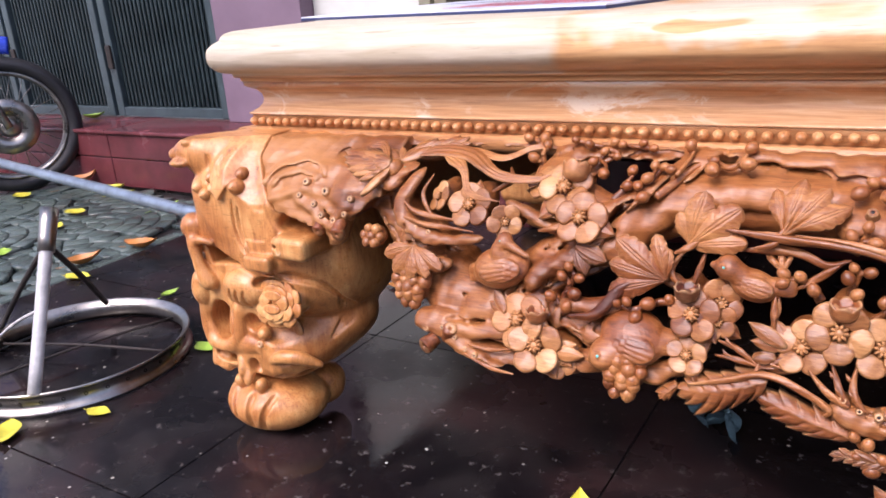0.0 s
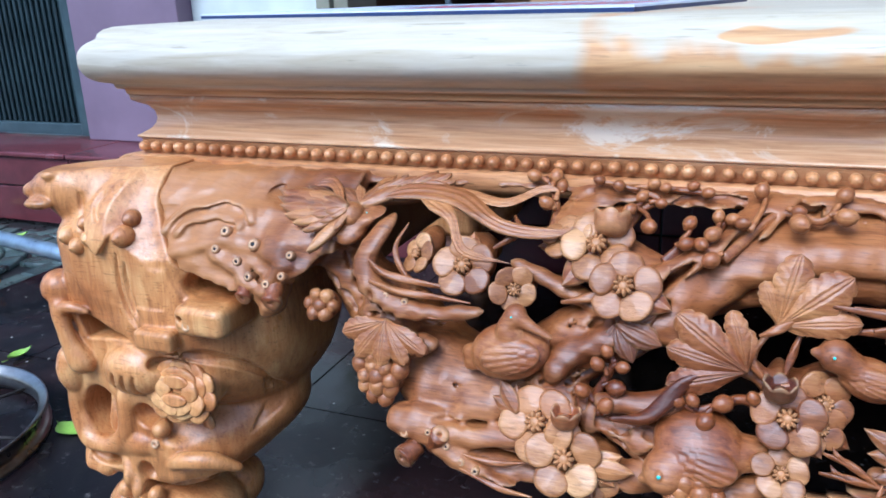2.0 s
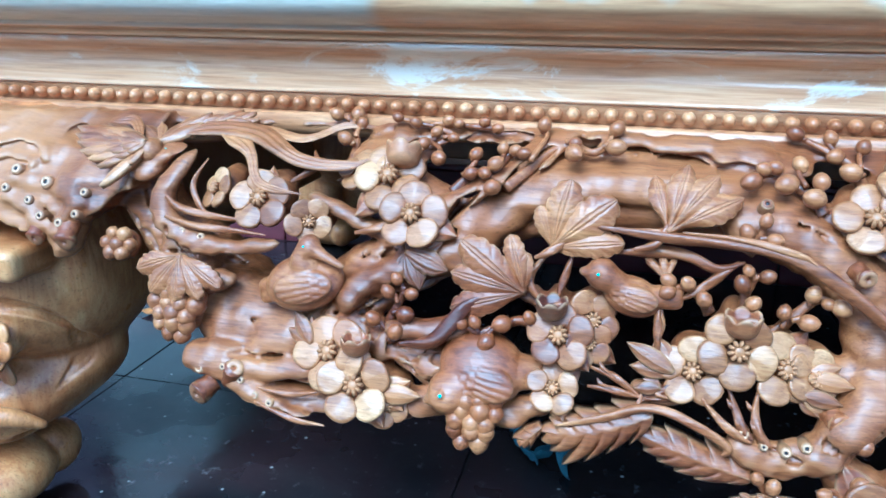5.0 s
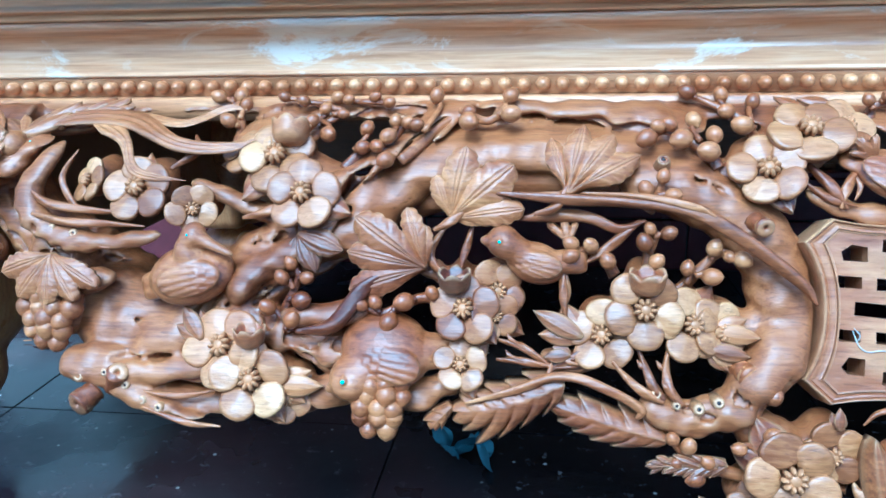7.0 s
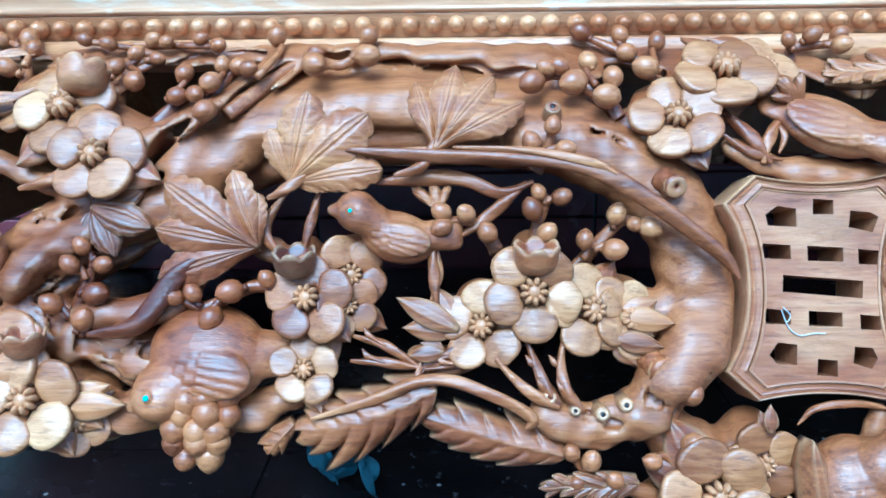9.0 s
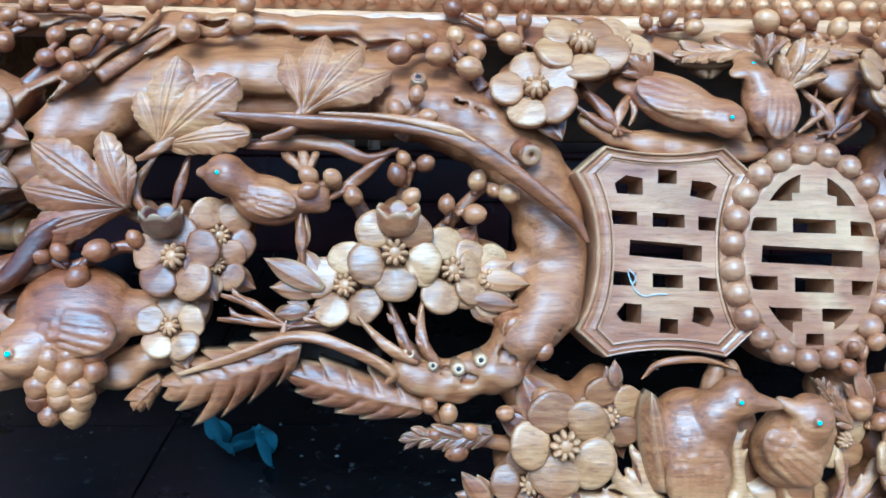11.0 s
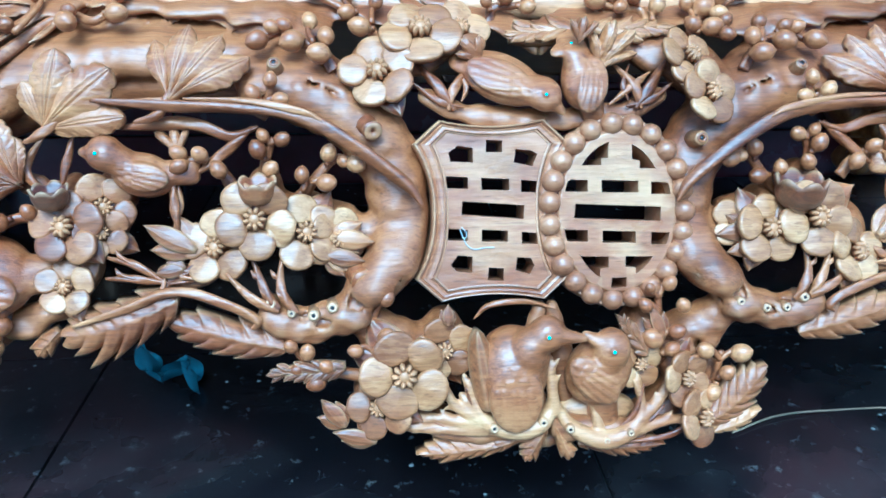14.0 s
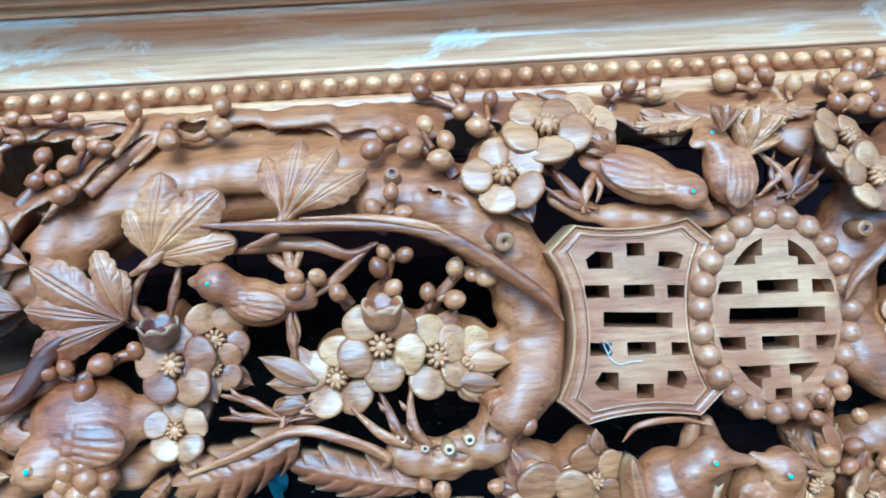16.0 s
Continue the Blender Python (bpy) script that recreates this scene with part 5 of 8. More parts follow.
def berry_sprig(root, berries, d, both=False):
    """A stem that winds between round berries, each on a short stalk; berries far from it sit on the wood alone."""
    order = sorted(berries, key=lambda q: math.hypot(q[0] - root[0], q[1] - root[1]))
    close = [q for q in order if sum(math.hypot(q[0] - p[0], q[1] - p[1]) < 0.034 for p in berries) > 1]
    spine = [root]
    for i in range(0, len(close), 2):
        pair = close[i:i + 2]
        spine.append((sum(q[0] for q in pair) / len(pair), sum(q[1] for q in pair) / len(pair)))
    if len(spine) == 1:
        spine.append((order[0][0], order[0][1]))
    line = spline([(*p, 0.0) for p in spine], 10 * len(spine))
    for flip in ((False, True) if both else (False,)):
        fx = (lambda x: 2 * XC - x) if flip else (lambda x: x)
        n = len(spine)
        stem = tube([on(fx(x), z, d - 0.012 * (1 - i / (n - 1)) - 0.002) for i, (x, z) in enumerate(spine)], [0.0050 - 0.0026 * i / (n - 1) for i in range(n)], 10, 10 * n, 0.8, ripple=0.15)
        stalk = part("berry_sprig", stem, BIRDW, daybed, "carved stalk with round berries")
        for x, z, r in berries:
            w = random.Random(int(x * 5000) + int(z * 7000))
            k = min(range(len(line)), key=lambda i: math.hypot(line[i][0] - x, line[i][1] - z))
            if math.hypot(line[k][0] - x, line[k][1] - z) < 0.030:
                part("twig", tube([on(fx(line[max(0, k - 4)][0]), line[max(0, k - 4)][1], d - 0.003), on(fx((line[k][0] + x) / 2), (line[k][1] + z) / 2, d - 0.002), on(fx(x), z, d - 0.001)], (0.0026, 0.0022, 0.0024), 8, 9), BIRDW, stalk)
            k = max(0, k - 5)
            away = Vector((x - line[k][0], z - line[k][1])) if math.hypot(x - line[k][0], z - line[k][1]) > 0.004 else Vector((w.uniform(-1, 1), w.uniform(-0.4, 1)))
            m = face(fx(x), z, d + w.uniform(0, 0.003)) @ Matrix.Rotation(math.atan2(-(away.x if not flip else -away.x), away.y), 4, "Z") @ Matrix.Rotation(radians(-90 + w.uniform(5, 40)), 4, "X") @ size(r * w.uniform(0.80, 0.96))
            part("berry", BERRY, None, stalk, m=m)


def grapes(x, z, r, d, rot=0, both=False, large=False):
    """A hanging bunch of grapes."""
    for flip in ((False, True) if both else (False,)):
        cx = 2 * XC - x if flip else x
        lump = part("grape_bunch", mesh_of("grape_core", dish(0, -0.1, 0.8, 0.85, lambda a, b, s, t: 0.35 * (1 - s * s), 4, 16, None, 0.5), GROUND), None, daybed, "carved bunch of round grapes", face(cx, z, d - 0.012) @ size(r))
        w = random.Random(int(1000 * r + 50 * x))
        for row, n in enumerate((2, 3, 2) if large else (3, 4, 4, 3, 3, 2)):
            for i in range(n):
                u = (i - (n - 1) / 2) * (0.72 if large else 0.43) + w.uniform(-0.05, 0.05)
                y = 0.42 - (0.50 if large else 0.29) * row + w.uniform(-0.05, 0.05)
                h = 0.60 * math.sqrt(max(0.04, 1 - u * u * 0.9 - (y + 0.15) ** 2 * 0.75))
                m = face(cx, z, d - 0.012) @ size(r) @ Matrix.Translation((u, y, h)) @ Matrix.Rotation(radians(w.uniform(40, 85)), 4, "X") @ Matrix.Rotation(radians(w.uniform(-30, 30)), 4, "Z") @ size((0.42 if large else 0.285) * w.uniform(0.88, 1.12))
                part("grape", GRAPE, None, lump, m=m)


def vine(points, lift, both=False, name="vine", label="thin carved vine"):
    """A ridged stem that thins towards its end."""
    for flip in ((False, True) if both else (False,)):
        p = [on(2 * XC - x if flip else x, z, lift) for x, z, r in points]
        r = [q[2] * 0.9 for q in points]
        r[-1] *= 0.4
        r[0] *= 0.35
        part(name, tube(p, r, 14, 10 * len(points), 0.85, ripple=0.15), BIRDW, daybed, label)


def ribbon(points, lift):
    """A long flat leaf that curls, furrowed along its length and pointed at both ends."""
    q = spline(points, 12 * len(points))
    n, cols = len(q), 7
    tan = np.gradient(q[:, :2], axis=0)
    tan /= np.linalg.norm(tan, axis=1)[:, None] + 1e-9
    v, k = [], 2 * cols + 1
    for under in (0, 1):
        for i in range(n):
            t = i / (n - 1)
            r = q[i, 2] * 0.68 * min(1.0, 0.25 + 5 * t, 0.12 + 4.5 * (1 - t))
            for j in range(-cols, cols + 1):
                u = j / cols
                h = 0.62 * r * math.sqrt(1 - 0.92 * u * u) - 0.30 * r * (math.exp(-((u - 0.28) / 0.12) ** 2) + math.exp(-((u + 0.32) / 0.12) ** 2))
                h += 0.35 * r * u * math.sin(5 * t + points[0][0] * 40)
                v.append(on(q[i, 0] - tan[i, 1] * u * r, q[i, 1] + tan[i, 0] * u * r, lift + (h if not under else -0.5 * r * (1 - u * u))))
    f, m = [], n * k
    for i in range(n - 1):
        for j in range(k - 1):
            a = i * k + j
            f += [(a, a + k, a + k + 1, a + 1), (m + a, m + a + 1, m + a + k + 1, m + a + k)]
        for a, b in ((i * k, 0), (i * k + k - 1, 1)):
            f.append((a, m + a, m + a + k, a + k) if b == 0 else (a, a + k, m + a + k, m + a))
    part("ribbon_leaf", (v, f), LEAFW, daybed, "long furrowed carved ribbon leaf that curls")


def stub(points, lift):
    """A sawn-off twig: a short branch with a ringed, drilled end that faces out."""
    (x0, z0, r0), (x1, z1, r1) = points
    a, b = on(x0, z0, lift - 0.012), on(0.75 * x1 + 0.25 * x0, 0.75 * z1 + 0.25 * z0, lift)
    t = (b - a).normalized()
    body = part("cut_twig", tube([a, a.lerp(b, 0.6), b], (r0, r1 * 0.95, r1 * 1.05), 12, 12, 1.0, ripple=0.06), CARVED, daybed, "short sawn-off carved twig")
    m = Matrix.Translation(b) @ (t + Vector((0, -0.8, 0.2))).to_track_quat("Z", "Y").to_matrix().to_4x4()
    part("cut_end", (revolve([(r1 * 1.02, -0.006), (r1 * 1.0, 0.0), (r1 * 0.8, 0.0014), (r1 * 0.45, 0.0016), (r1 * 0.2, 0.001), (r1 * 0.16, -0.006)], 18)), LEAFW, body, "pale sawn end with a drilled pith", m)


def pegs(points, lift, ring=None):
    """Small drilled knots: pale rings round a black disc painted as the hole's shade, standing a little proud."""
    for x, z, r in points:
        m = face(x, z, lift - 0.002)
        r *= 0.80
        k = part("knot", revolve([(r * 1.9, -0.016), (r * 1.45, -0.006), (r * 1.25, -0.0005), (r * 1.1, 0.0008), (r * 0.50, 0.0010), (r * 0.34, 0.0004), (r * 0.32, -0.006)], 16), LEAFW, daybed, "small drilled knot with a pale rim", m)
        part("rim", ring_sweep([(-0.20 * r, -0.0004), (-0.14 * r, 0.0004), (0.22 * r, 0.0005), (0.36 * r, -0.0004)], r * 0.60, 16), ring or WHITEPEG, k, m=m @ Matrix.Translation((0, 0, 0.0010)))
        # flat black disc across the bore stands in for the shade inside it
        part("pit", revolve([(r * 0.02, 0.0), (r * 0.38, 0.0), (r * 0.38, -0.001)], 12), RUBBER, k, m=m @ Matrix.Translation((0, 0, 0.0005)))


# a spread wing: quills fanned from the shoulder
at = face(-0.580, 0.450, 0.012)
wing = part("spread_wing", dish(0, 0, 0.012, 0.014, lambda x, y, s, a: 0.008 * (1 - s * s), 4, 14, None, 0.01), LEAFW, daybed, "carved spread wing with cut feathers", at)
for up, wide, ends in ((0.0, 0.115, ((-0.640, 0.476), (-0.672, 0.470), (-0.669, 0.461), (-0.662, 0.452), (-0.652, 0.442), (-0.639, 0.434), (-0.624, 0.426), (-0.609, 0.405))),
                       (0.004, 0.16, ((-0.636, 0.466), (-0.634, 0.458), (-0.629, 0.449), (-0.620, 0.441), (-0.606, 0.434), (-0.588, 0.427))),
                       (0.007, 0.22, ((-0.612, 0.460), (-0.611, 0.452), (-0.604, 0.444), (-0.594, 0.438)))):
    for x, z in ends:
        dx, dz = x + 0.580, (z - 0.450) * 1.12
        b = blade(pointed(wide, 0.45, 0.62, 0.7), 10, 4, 0.5, 0.20, 0.16, (0.0, 0.55), 0.24, 0.09, 0.14)
        part("feather", mesh_of("feather", b, LEAFW), None, wing, m=at @ Matrix.Translation((0, 0, up)) @ Matrix.Rotation(math.atan2(dz, dx) - math.pi / 2, 4, "Z") @ size(math.hypot(dx, dz)))
for x, z in ((-0.600, 0.476), (-0.585, 0.480), (-0.566, 0.481), (-0.548, 0.481)):
    dx, dz = x + 0.576, z - 0.457
    b = blade(pointed(0.20, 0.4, 0.6, 0.7), 10, 4, 0.5, 0.20, 0.16, (0.0, 0.55), 0.24, 0.09, 0.14)
    part("feather", mesh_of("feather", b, LEAFW), None, wing, m=face(-0.576, 0.457, 0.006) @ Matrix.Rotation(math.atan2(dz, dx) - math.pi / 2, 4, "Z") @ size(1.25 * math.hypot(dx, dz)))


# cut twig stubs
stub([(0.030, 0.300, 0.0100), (0.038, 0.290, 0.0098)], 0.006)
stub([(-0.485, 0.264, 0.0094), (-0.497, 0.251, 0.0106)], 0.012)
stub([(-0.470, 0.265, 0.0072), (-0.456, 0.284, 0.0086)], 0.012)
stub([(-0.654, 0.388, 0.0092), (-0.651, 0.363, 0.0098)], 0.012)
stub([(-0.688, 0.390, 0.0080), (-0.686, 0.364, 0.0084)], 0.010)
stub([(0.040, 0.403, 0.0080), (0.046, 0.395, 0.0072)], 0.012)
# vines and ribbons
vine([(-0.155, 0.417, 0.0040), (-0.102, 0.414, 0.0048), (-0.059, 0.413, 0.0052), (-0.012, 0.408, 0.0060), (0.025, 0.391, 0.0058), (0.067, 0.361, 0.0052), (0.080, 0.344, 0.0032)], 0.016, both=True)
vine([(-0.090, 0.417, 0.0022), (-0.045, 0.415, 0.0028), (-0.006, 0.409, 0.0030), (0.008, 0.403, 0.0026)], 0.0195, both=True, label="strand of bark that twists round the vine")
vine([(-0.140, 0.418, 0.0034), (-0.114, 0.416, 0.0040), (-0.100, 0.420, 0.0034)], 0.012, both=True)
vine([(-0.139, 0.402, 0.0050), (-0.107, 0.405, 0.0056), (-0.082, 0.403, 0.0048), (-0.060, 0.396, 0.0040), (-0.040, 0.402, 0.0036)], 0.001, both=True)
vine([(-0.044, 0.402, 0.0050), (-0.059, 0.390, 0.0044), (-0.075, 0.377, 0.0036), (-0.086, 0.370, 0.0030)], 0.0, both=True)
fan_leaf((-0.098, 0.384), [(-0.116, 0.399), (-0.103, 0.402), (-0.092, 0.401)], 0.002, 0.001, waist=0.6, notch=0.8, both=True, thick=0.003, label="small carved leaf on a twig")
vine([(-0.175, 0.268, 0.0030), (-0.138, 0.279, 0.0036), (-0.111, 0.288, 0.0040), (-0.090, 0.288, 0.0041), (-0.069, 0.282, 0.0040), (-0.052, 0.275, 0.0040), (-0.043, 0.268, 0.0038), (-0.047, 0.263, 0.0036)], 0.010, both=True, label="rounded carved strap that ends in a curl")
vine([(-0.204, 0.392, 0.0041), (-0.191, 0.398, 0.0041), (-0.177, 0.408, 0.0032)], 0.01, both=True)
vine([(-0.313, 0.313, 0.0052), (-0.281, 0.320, 0.0070), (-0.258, 0.348, 0.0064), (-0.236, 0.363, 0.0041)], 0.01, both=True)
for path in (((-0.152, 0.313), (-0.131, 0.307), (-0.109, 0.295)), ((-0.153, 0.299), (-0.131, 0.298), (-0.107, 0.295)), ((-0.107, 0.296), (-0.116, 0.283)), ((-0.109, 0.294), (-0.084, 0.297)), ((-0.109, 0.296), (-0.092, 0.303), (-0.080, 0.312))):
    vine([(x, z, 0.0034) for x, z in path], 0.002, both=True, label="thorny carved twig")
    (x0, z0), (x1, z1) = path[0], path[1]
    vine([(x1, z1, 0.0026), ((x0 + x1) / 2, (z0 + z1) / 2 + 0.003, 0.0020), ((2 * x0 + x1) / 3, (2 * z0 + z1) / 3 + 0.007, 0.0012)], 0.004, both=True, name="thorn", label="small carved thorn")
for path in (((-0.027, 0.275), (-0.037, 0.279), (-0.051, 0.287), (-0.065, 0.300)), ((-0.027, 0.276), (-0.034, 0.284), (-0.040, 0.295), (-0.046, 0.310)), ((-0.014, 0.273), (-0.022, 0.282), (-0.026, 0.295), (-0.024, 0.311))):
    vine([(x, z, r) for (x, z), r in zip(path, (0.0062, 0.0042, 0.0032, 0.0030))], 0.009, both=True, label="pale carved rib with thorns")
    for k in (1, 2):
        x0, z0 = path[k]
        vine([(x0, z0, 0.0026), (x0 - 0.004, z0 + 0.003, 0.0020), (x0 - 0.007, z0 + 0.007, 0.0010)], 0.010, both=True, name="thorn", label="small carved thorn")
vine([(-0.103, 0.364, 0.0054), (-0.102, 0.347, 0.0040), (-0.100, 0.330, 0.0031)], 0.004, both=True)
vine([(0.077, 0.447, 0.0038), (0.095, 0.428, 0.0048), (0.107, 0.412, 0.0043)], 0.0, both=True)
vine([(0.121, 0.443, 0.0034), (0.107, 0.428, 0.0043), (0.102, 0.412, 0.0043)], 0.0, both=True)
vine([(-0.195, 0.396, 0.0036), (-0.208, 0.374, 0.0041), (-0.190, 0.353, 0.0036)], 0.0, both=True)
vine([(-0.173, 0.399, 0.0031), (-0.179, 0.379, 0.0036), (-0.184, 0.358, 0.0031)], 0.0, both=True)
vine([(-0.365, 0.400, 0.0043), (-0.341, 0.406, 0.0048), (-0.322, 0.416, 0.0043)], 0.0)
vine([(-0.433, 0.437, 0.0041), (-0.414, 0.450, 0.0046), (-0.420, 0.461, 0.0037)], 0.0)
vine([(-0.101, 0.368, 0.0027), (-0.099, 0.347, 0.0027), (-0.105, 0.330, 0.0018)], 0.0, both=True)
vine([(-0.450, 0.266, 0.0031), (-0.410, 0.263, 0.0030), (-0.376, 0.269, 0.0019)], 0.006)
vine([(-0.440, 0.254, 0.0031), (-0.402, 0.244, 0.0030), (-0.372, 0.242, 0.0020)], 0.01)
vine([(-0.552, 0.418, 0.0050), (-0.530, 0.407, 0.0042), (-0.4885, 0.4028, 0.0030), (-0.458, 0.4020, 0.0016)], 0.010)
vine([(-0.546, 0.400, 0.0050), (-0.513, 0.3935, 0.0040), (-0.479, 0.393, 0.0030), (-0.444, 0.391, 0.0016)], 0.012)
vine([(-0.520, 0.449, 0.0020), (-0.527, 0.430, 0.0028), (-0.516, 0.411, 0.0030), (-0.500, 0.400, 0.0020)], 0.004)
vine([(-0.520, 0.384, 0.0040), (-0.500, 0.376, 0.0030), (-0.470, 0.374, 0.0016)], 0.010)
ribbon([(-0.564, 0.462, 0.0049), (-0.524, 0.468, 0.0082), (-0.475, 0.465, 0.0089), (-0.425, 0.449, 0.0074), (-0.379, 0.447, 0.0049), (-0.359, 0.453, 0.0024)], 0.01)
ribbon([(-0.519, 0.466, 0.0065), (-0.479, 0.454, 0.0071), (-0.457, 0.431, 0.0055), (-0.412, 0.425, 0.0019)], 0.01)
ribbon([(-0.532, 0.470, 0.0044), (-0.481, 0.471, 0.0048), (-0.432, 0.466, 0.0041), (-0.400, 0.477, 0.0037), (-0.381, 0.476, 0.0026)], 0.006)
ribbon([(-0.636, 0.467, 0.0029), (-0.614, 0.468, 0.0046), (-0.589, 0.455, 0.0044)], 0.014)
vine([(0.111, 0.213, 0.0020), (0.119, 0.193, 0.0029), (0.136, 0.182, 0.0037)], 0.008)
vine([(0.082, 0.189, 0.0020), (0.107, 0.179, 0.0029), (0.140, 0.174, 0.0038)], 0.008)
vine([(0.251, 0.211, 0.0022), (0.243, 0.186, 0.0031), (0.225, 0.169, 0.0039)], 0.008)
vine([(0.268, 0.193, 0.0022), (0.252, 0.178, 0.0031), (0.230, 0.165, 0.0035)], 0.008)
vine([(0.299, 0.191, 0.0018), (0.276, 0.170, 0.0027), (0.234, 0.164, 0.0035)], 0.008)
vine([(0.119, 0.262, 0.0018), (0.131, 0.272, 0.0024), (0.159, 0.275, 0.0024), (0.184, 0.268, 0.0016)], -0.008)
vine([(0.112, 0.418, 0.0020), (0.116, 0.429, 0.0024), (0.109, 0.443, 0.0016)], 0.0, both=True)
vine([(0.076, 0.431, 0.0024), (0.094, 0.419, 0.0032), (0.114, 0.414, 0.0024)], 0.0, both=True)
vine([(0.226, 0.415, 0.0026), (0.246, 0.429, 0.0035), (0.261, 0.438, 0.0018)], 0.0)
# blossoms
blossom(-0.456, 0.420, 0.0300, 0.006, 10, 5, 0)
blossom(-0.409, 0.406, 0.0218, 0.0, 40, 0, 20)
blossom(-0.504, 0.428, 0.0204, 0.0, 60, 0, -25)
blossom(-0.339, 0.443, 0.0331, 0.006, 20, -5, 0)
blossom(-0.368, 0.450, 0.0242, 0.0, 0, 0, -15)
blossom(-0.311, 0.416, 0.0318, 0.012, 0, 5, 0)
blossom(-0.374, 0.301, 0.0337, 0.006, 30, 5, -8)
blossom(-0.347, 0.278, 0.0328, 0.01, 10, 10, 5)
blossom(-0.321, 0.264, 0.0217, 0.0, 30, 5, 20)
blossom(-0.178, 0.334, 0.0292, 0.01, 0, 5, -8)
blossom(-0.154, 0.348, 0.0246, 0.0, 30, 0, 15)
blossom(-0.155, 0.330, 0.0200, 0.004, 20, 0, 20)
blossom(-0.180, 0.294, 0.0221, 0.006, 0, 10, 0)
blossom(-0.072, 0.318, 0.0285, 0.004, 0, 5, -12)
blossom(-0.042, 0.337, 0.0308, 0.014, 36, 0, 0, leaves=False)
blossom(-0.007, 0.327, 0.0292, 0.006, 15, 5, 15)
blossom(0.016, 0.322, 0.0240, 0.0, 50, 5, 25)
blossom(0.082, 0.457, 0.0323, 0.012, 36, -5, 0)
blossom(0.050, 0.436, 0.0302, 0.006, 10, 0, -10)
blossom(0.064, 0.227, 0.0351, 0.012, 20, 5, 0)
blossom(0.045, 0.200, 0.0260, 0.006, 20, 8, -15)
blossom(0.095, 0.241, 0.0250, -0.002, 10, -5, 5)
blossom(0.283, 0.215, 0.0239, 0.008, 15, 5, 25)
blossom(0.298, 0.183, 0.0253, 0.01, 40, 8, 25)
blossom(0.248, 0.226, 0.0206, 0.002, 0, 0, 10)
blossom(0.290, 0.443, 0.0250, 0.01, 20, -5, 20)
blossom(0.302, 0.420, 0.0258, 0.012, 0, 0, 20)
blossom(0.330, 0.327, 0.0218, 0.0, 50, 0, -10)
blossom(0.349, 0.323, 0.0287, 0.01, 0, 5, 5)
blossom(0.385, 0.331, 0.0307, 0.014, 36, 0, 5)
blossom(0.421, 0.305, 0.0270, 0.006, 0, 5, 20)
blossom(0.114, 0.464, 0.0267, 0.002, 0, -8, 10)
blossom(0.102, 0.471, 0.0176, -0.004, 0, -15, 0)
# half-open buds
bud(-0.040, 0.356, 0.0154, 0.014, 0, -35, 0)
bud(-0.186, 0.354, 0.0143, 0.014, 0, -35, 0)
bud(-0.328, 0.454, 0.0176, 0.014, 0, -35, 0)
bud(-0.349, 0.308, 0.0142, 0.014, 0, -35, 0)
bud(0.372, 0.349, 0.0210, 0.014, 0, -35, 0)
# vine leaves
lobed_leaf((-0.191, 0.401), [(-0.204, 0.436), (-0.179, 0.459), (-0.141, 0.444), (-0.132, 0.409), (-0.161, 0.400)], 0.002, 0.010, both=True)
lobed_leaf((-0.210, 0.364), [(-0.211, 0.398), (-0.226, 0.412), (-0.268, 0.404), (-0.274, 0.376), (-0.272, 0.345)], 0.004, 0.008, both=True)
lobed_leaf((-0.101, 0.417), [(-0.114, 0.466), (-0.088, 0.477), (-0.064, 0.469), (-0.044, 0.452)], 0.012, 0.004, both=True, slim=True, label="carved fan-shaped leaf that spreads from a narrow stalk")
vine([(-0.126, 0.404, 0.0040), (-0.110, 0.409, 0.0042), (-0.101, 0.420, 0.0038), (-0.096, 0.434, 0.0022)], 0.013, both=True, name="stalk", label="stalk of a fan-shaped leaf")
vine_leaf(-0.315, 0.388, 0.0422, 0.002, -110)
# toothed leaf sprays
leafy([(-0.100, 0.287), (-0.130, 0.275), (-0.158, 0.266), (-0.188, 0.262)], 0.0180, 0.0260, 6, 0.004, both=True, deep=0.46)
leafy([(-0.022, 0.247), (-0.052, 0.254), (-0.084, 0.262), (-0.114, 0.270)], 0.0125, 0.0180, 6, 0.0, both=True, deep=0.26)
leafy([(-0.186, 0.266), (-0.196, 0.256), (-0.203, 0.247)], 0.0085, 0.0085, 3, 0.004, both=True)
spray(-0.087, 0.316, -0.123, 0.336, 0.0196, 0.004, both=True)
spray(-0.096, 0.304, -0.116, 0.300, 0.0133, 0.004, both=True)
spray(0.011, 0.323, 0.043, 0.319, 0.0182, 0.004, both=True)
spray(0.007, 0.311, 0.035, 0.304, 0.0163, 0.004, both=True)
spray(-0.569, 0.466, -0.496, 0.488, 0.0222, 0.004)
spray(-0.330, 0.274, -0.291, 0.273, 0.0220, 0.004)
spray(-0.393, 0.305, -0.412, 0.333, 0.0175, 0.004)
spray(-0.573, 0.470, -0.543, 0.485, 0.0168, 0.004)
leafy([(0.150, 0.168), (0.110, 0.163), (0.072, 0.160)], 0.0105, 0.0115, 7, 0.003)
leafy([(0.200, 0.165), (0.235, 0.161), (0.272, 0.160)], 0.0100, 0.0115, 7, 0.003)
leafy([(0.174, 0.184), (0.164, 0.166), (0.157, 0.154)], 0.0085, 0.0085, 4, 0.009)
leafy([(0.182, 0.181), (0.190, 0.163), (0.196, 0.155)], 0.0070, 0.0070, 3, 0.008)
leafy([(0.168, 0.180), (0.146, 0.170), (0.126, 0.163)], 0.0075, 0.0075, 4, 0.006)
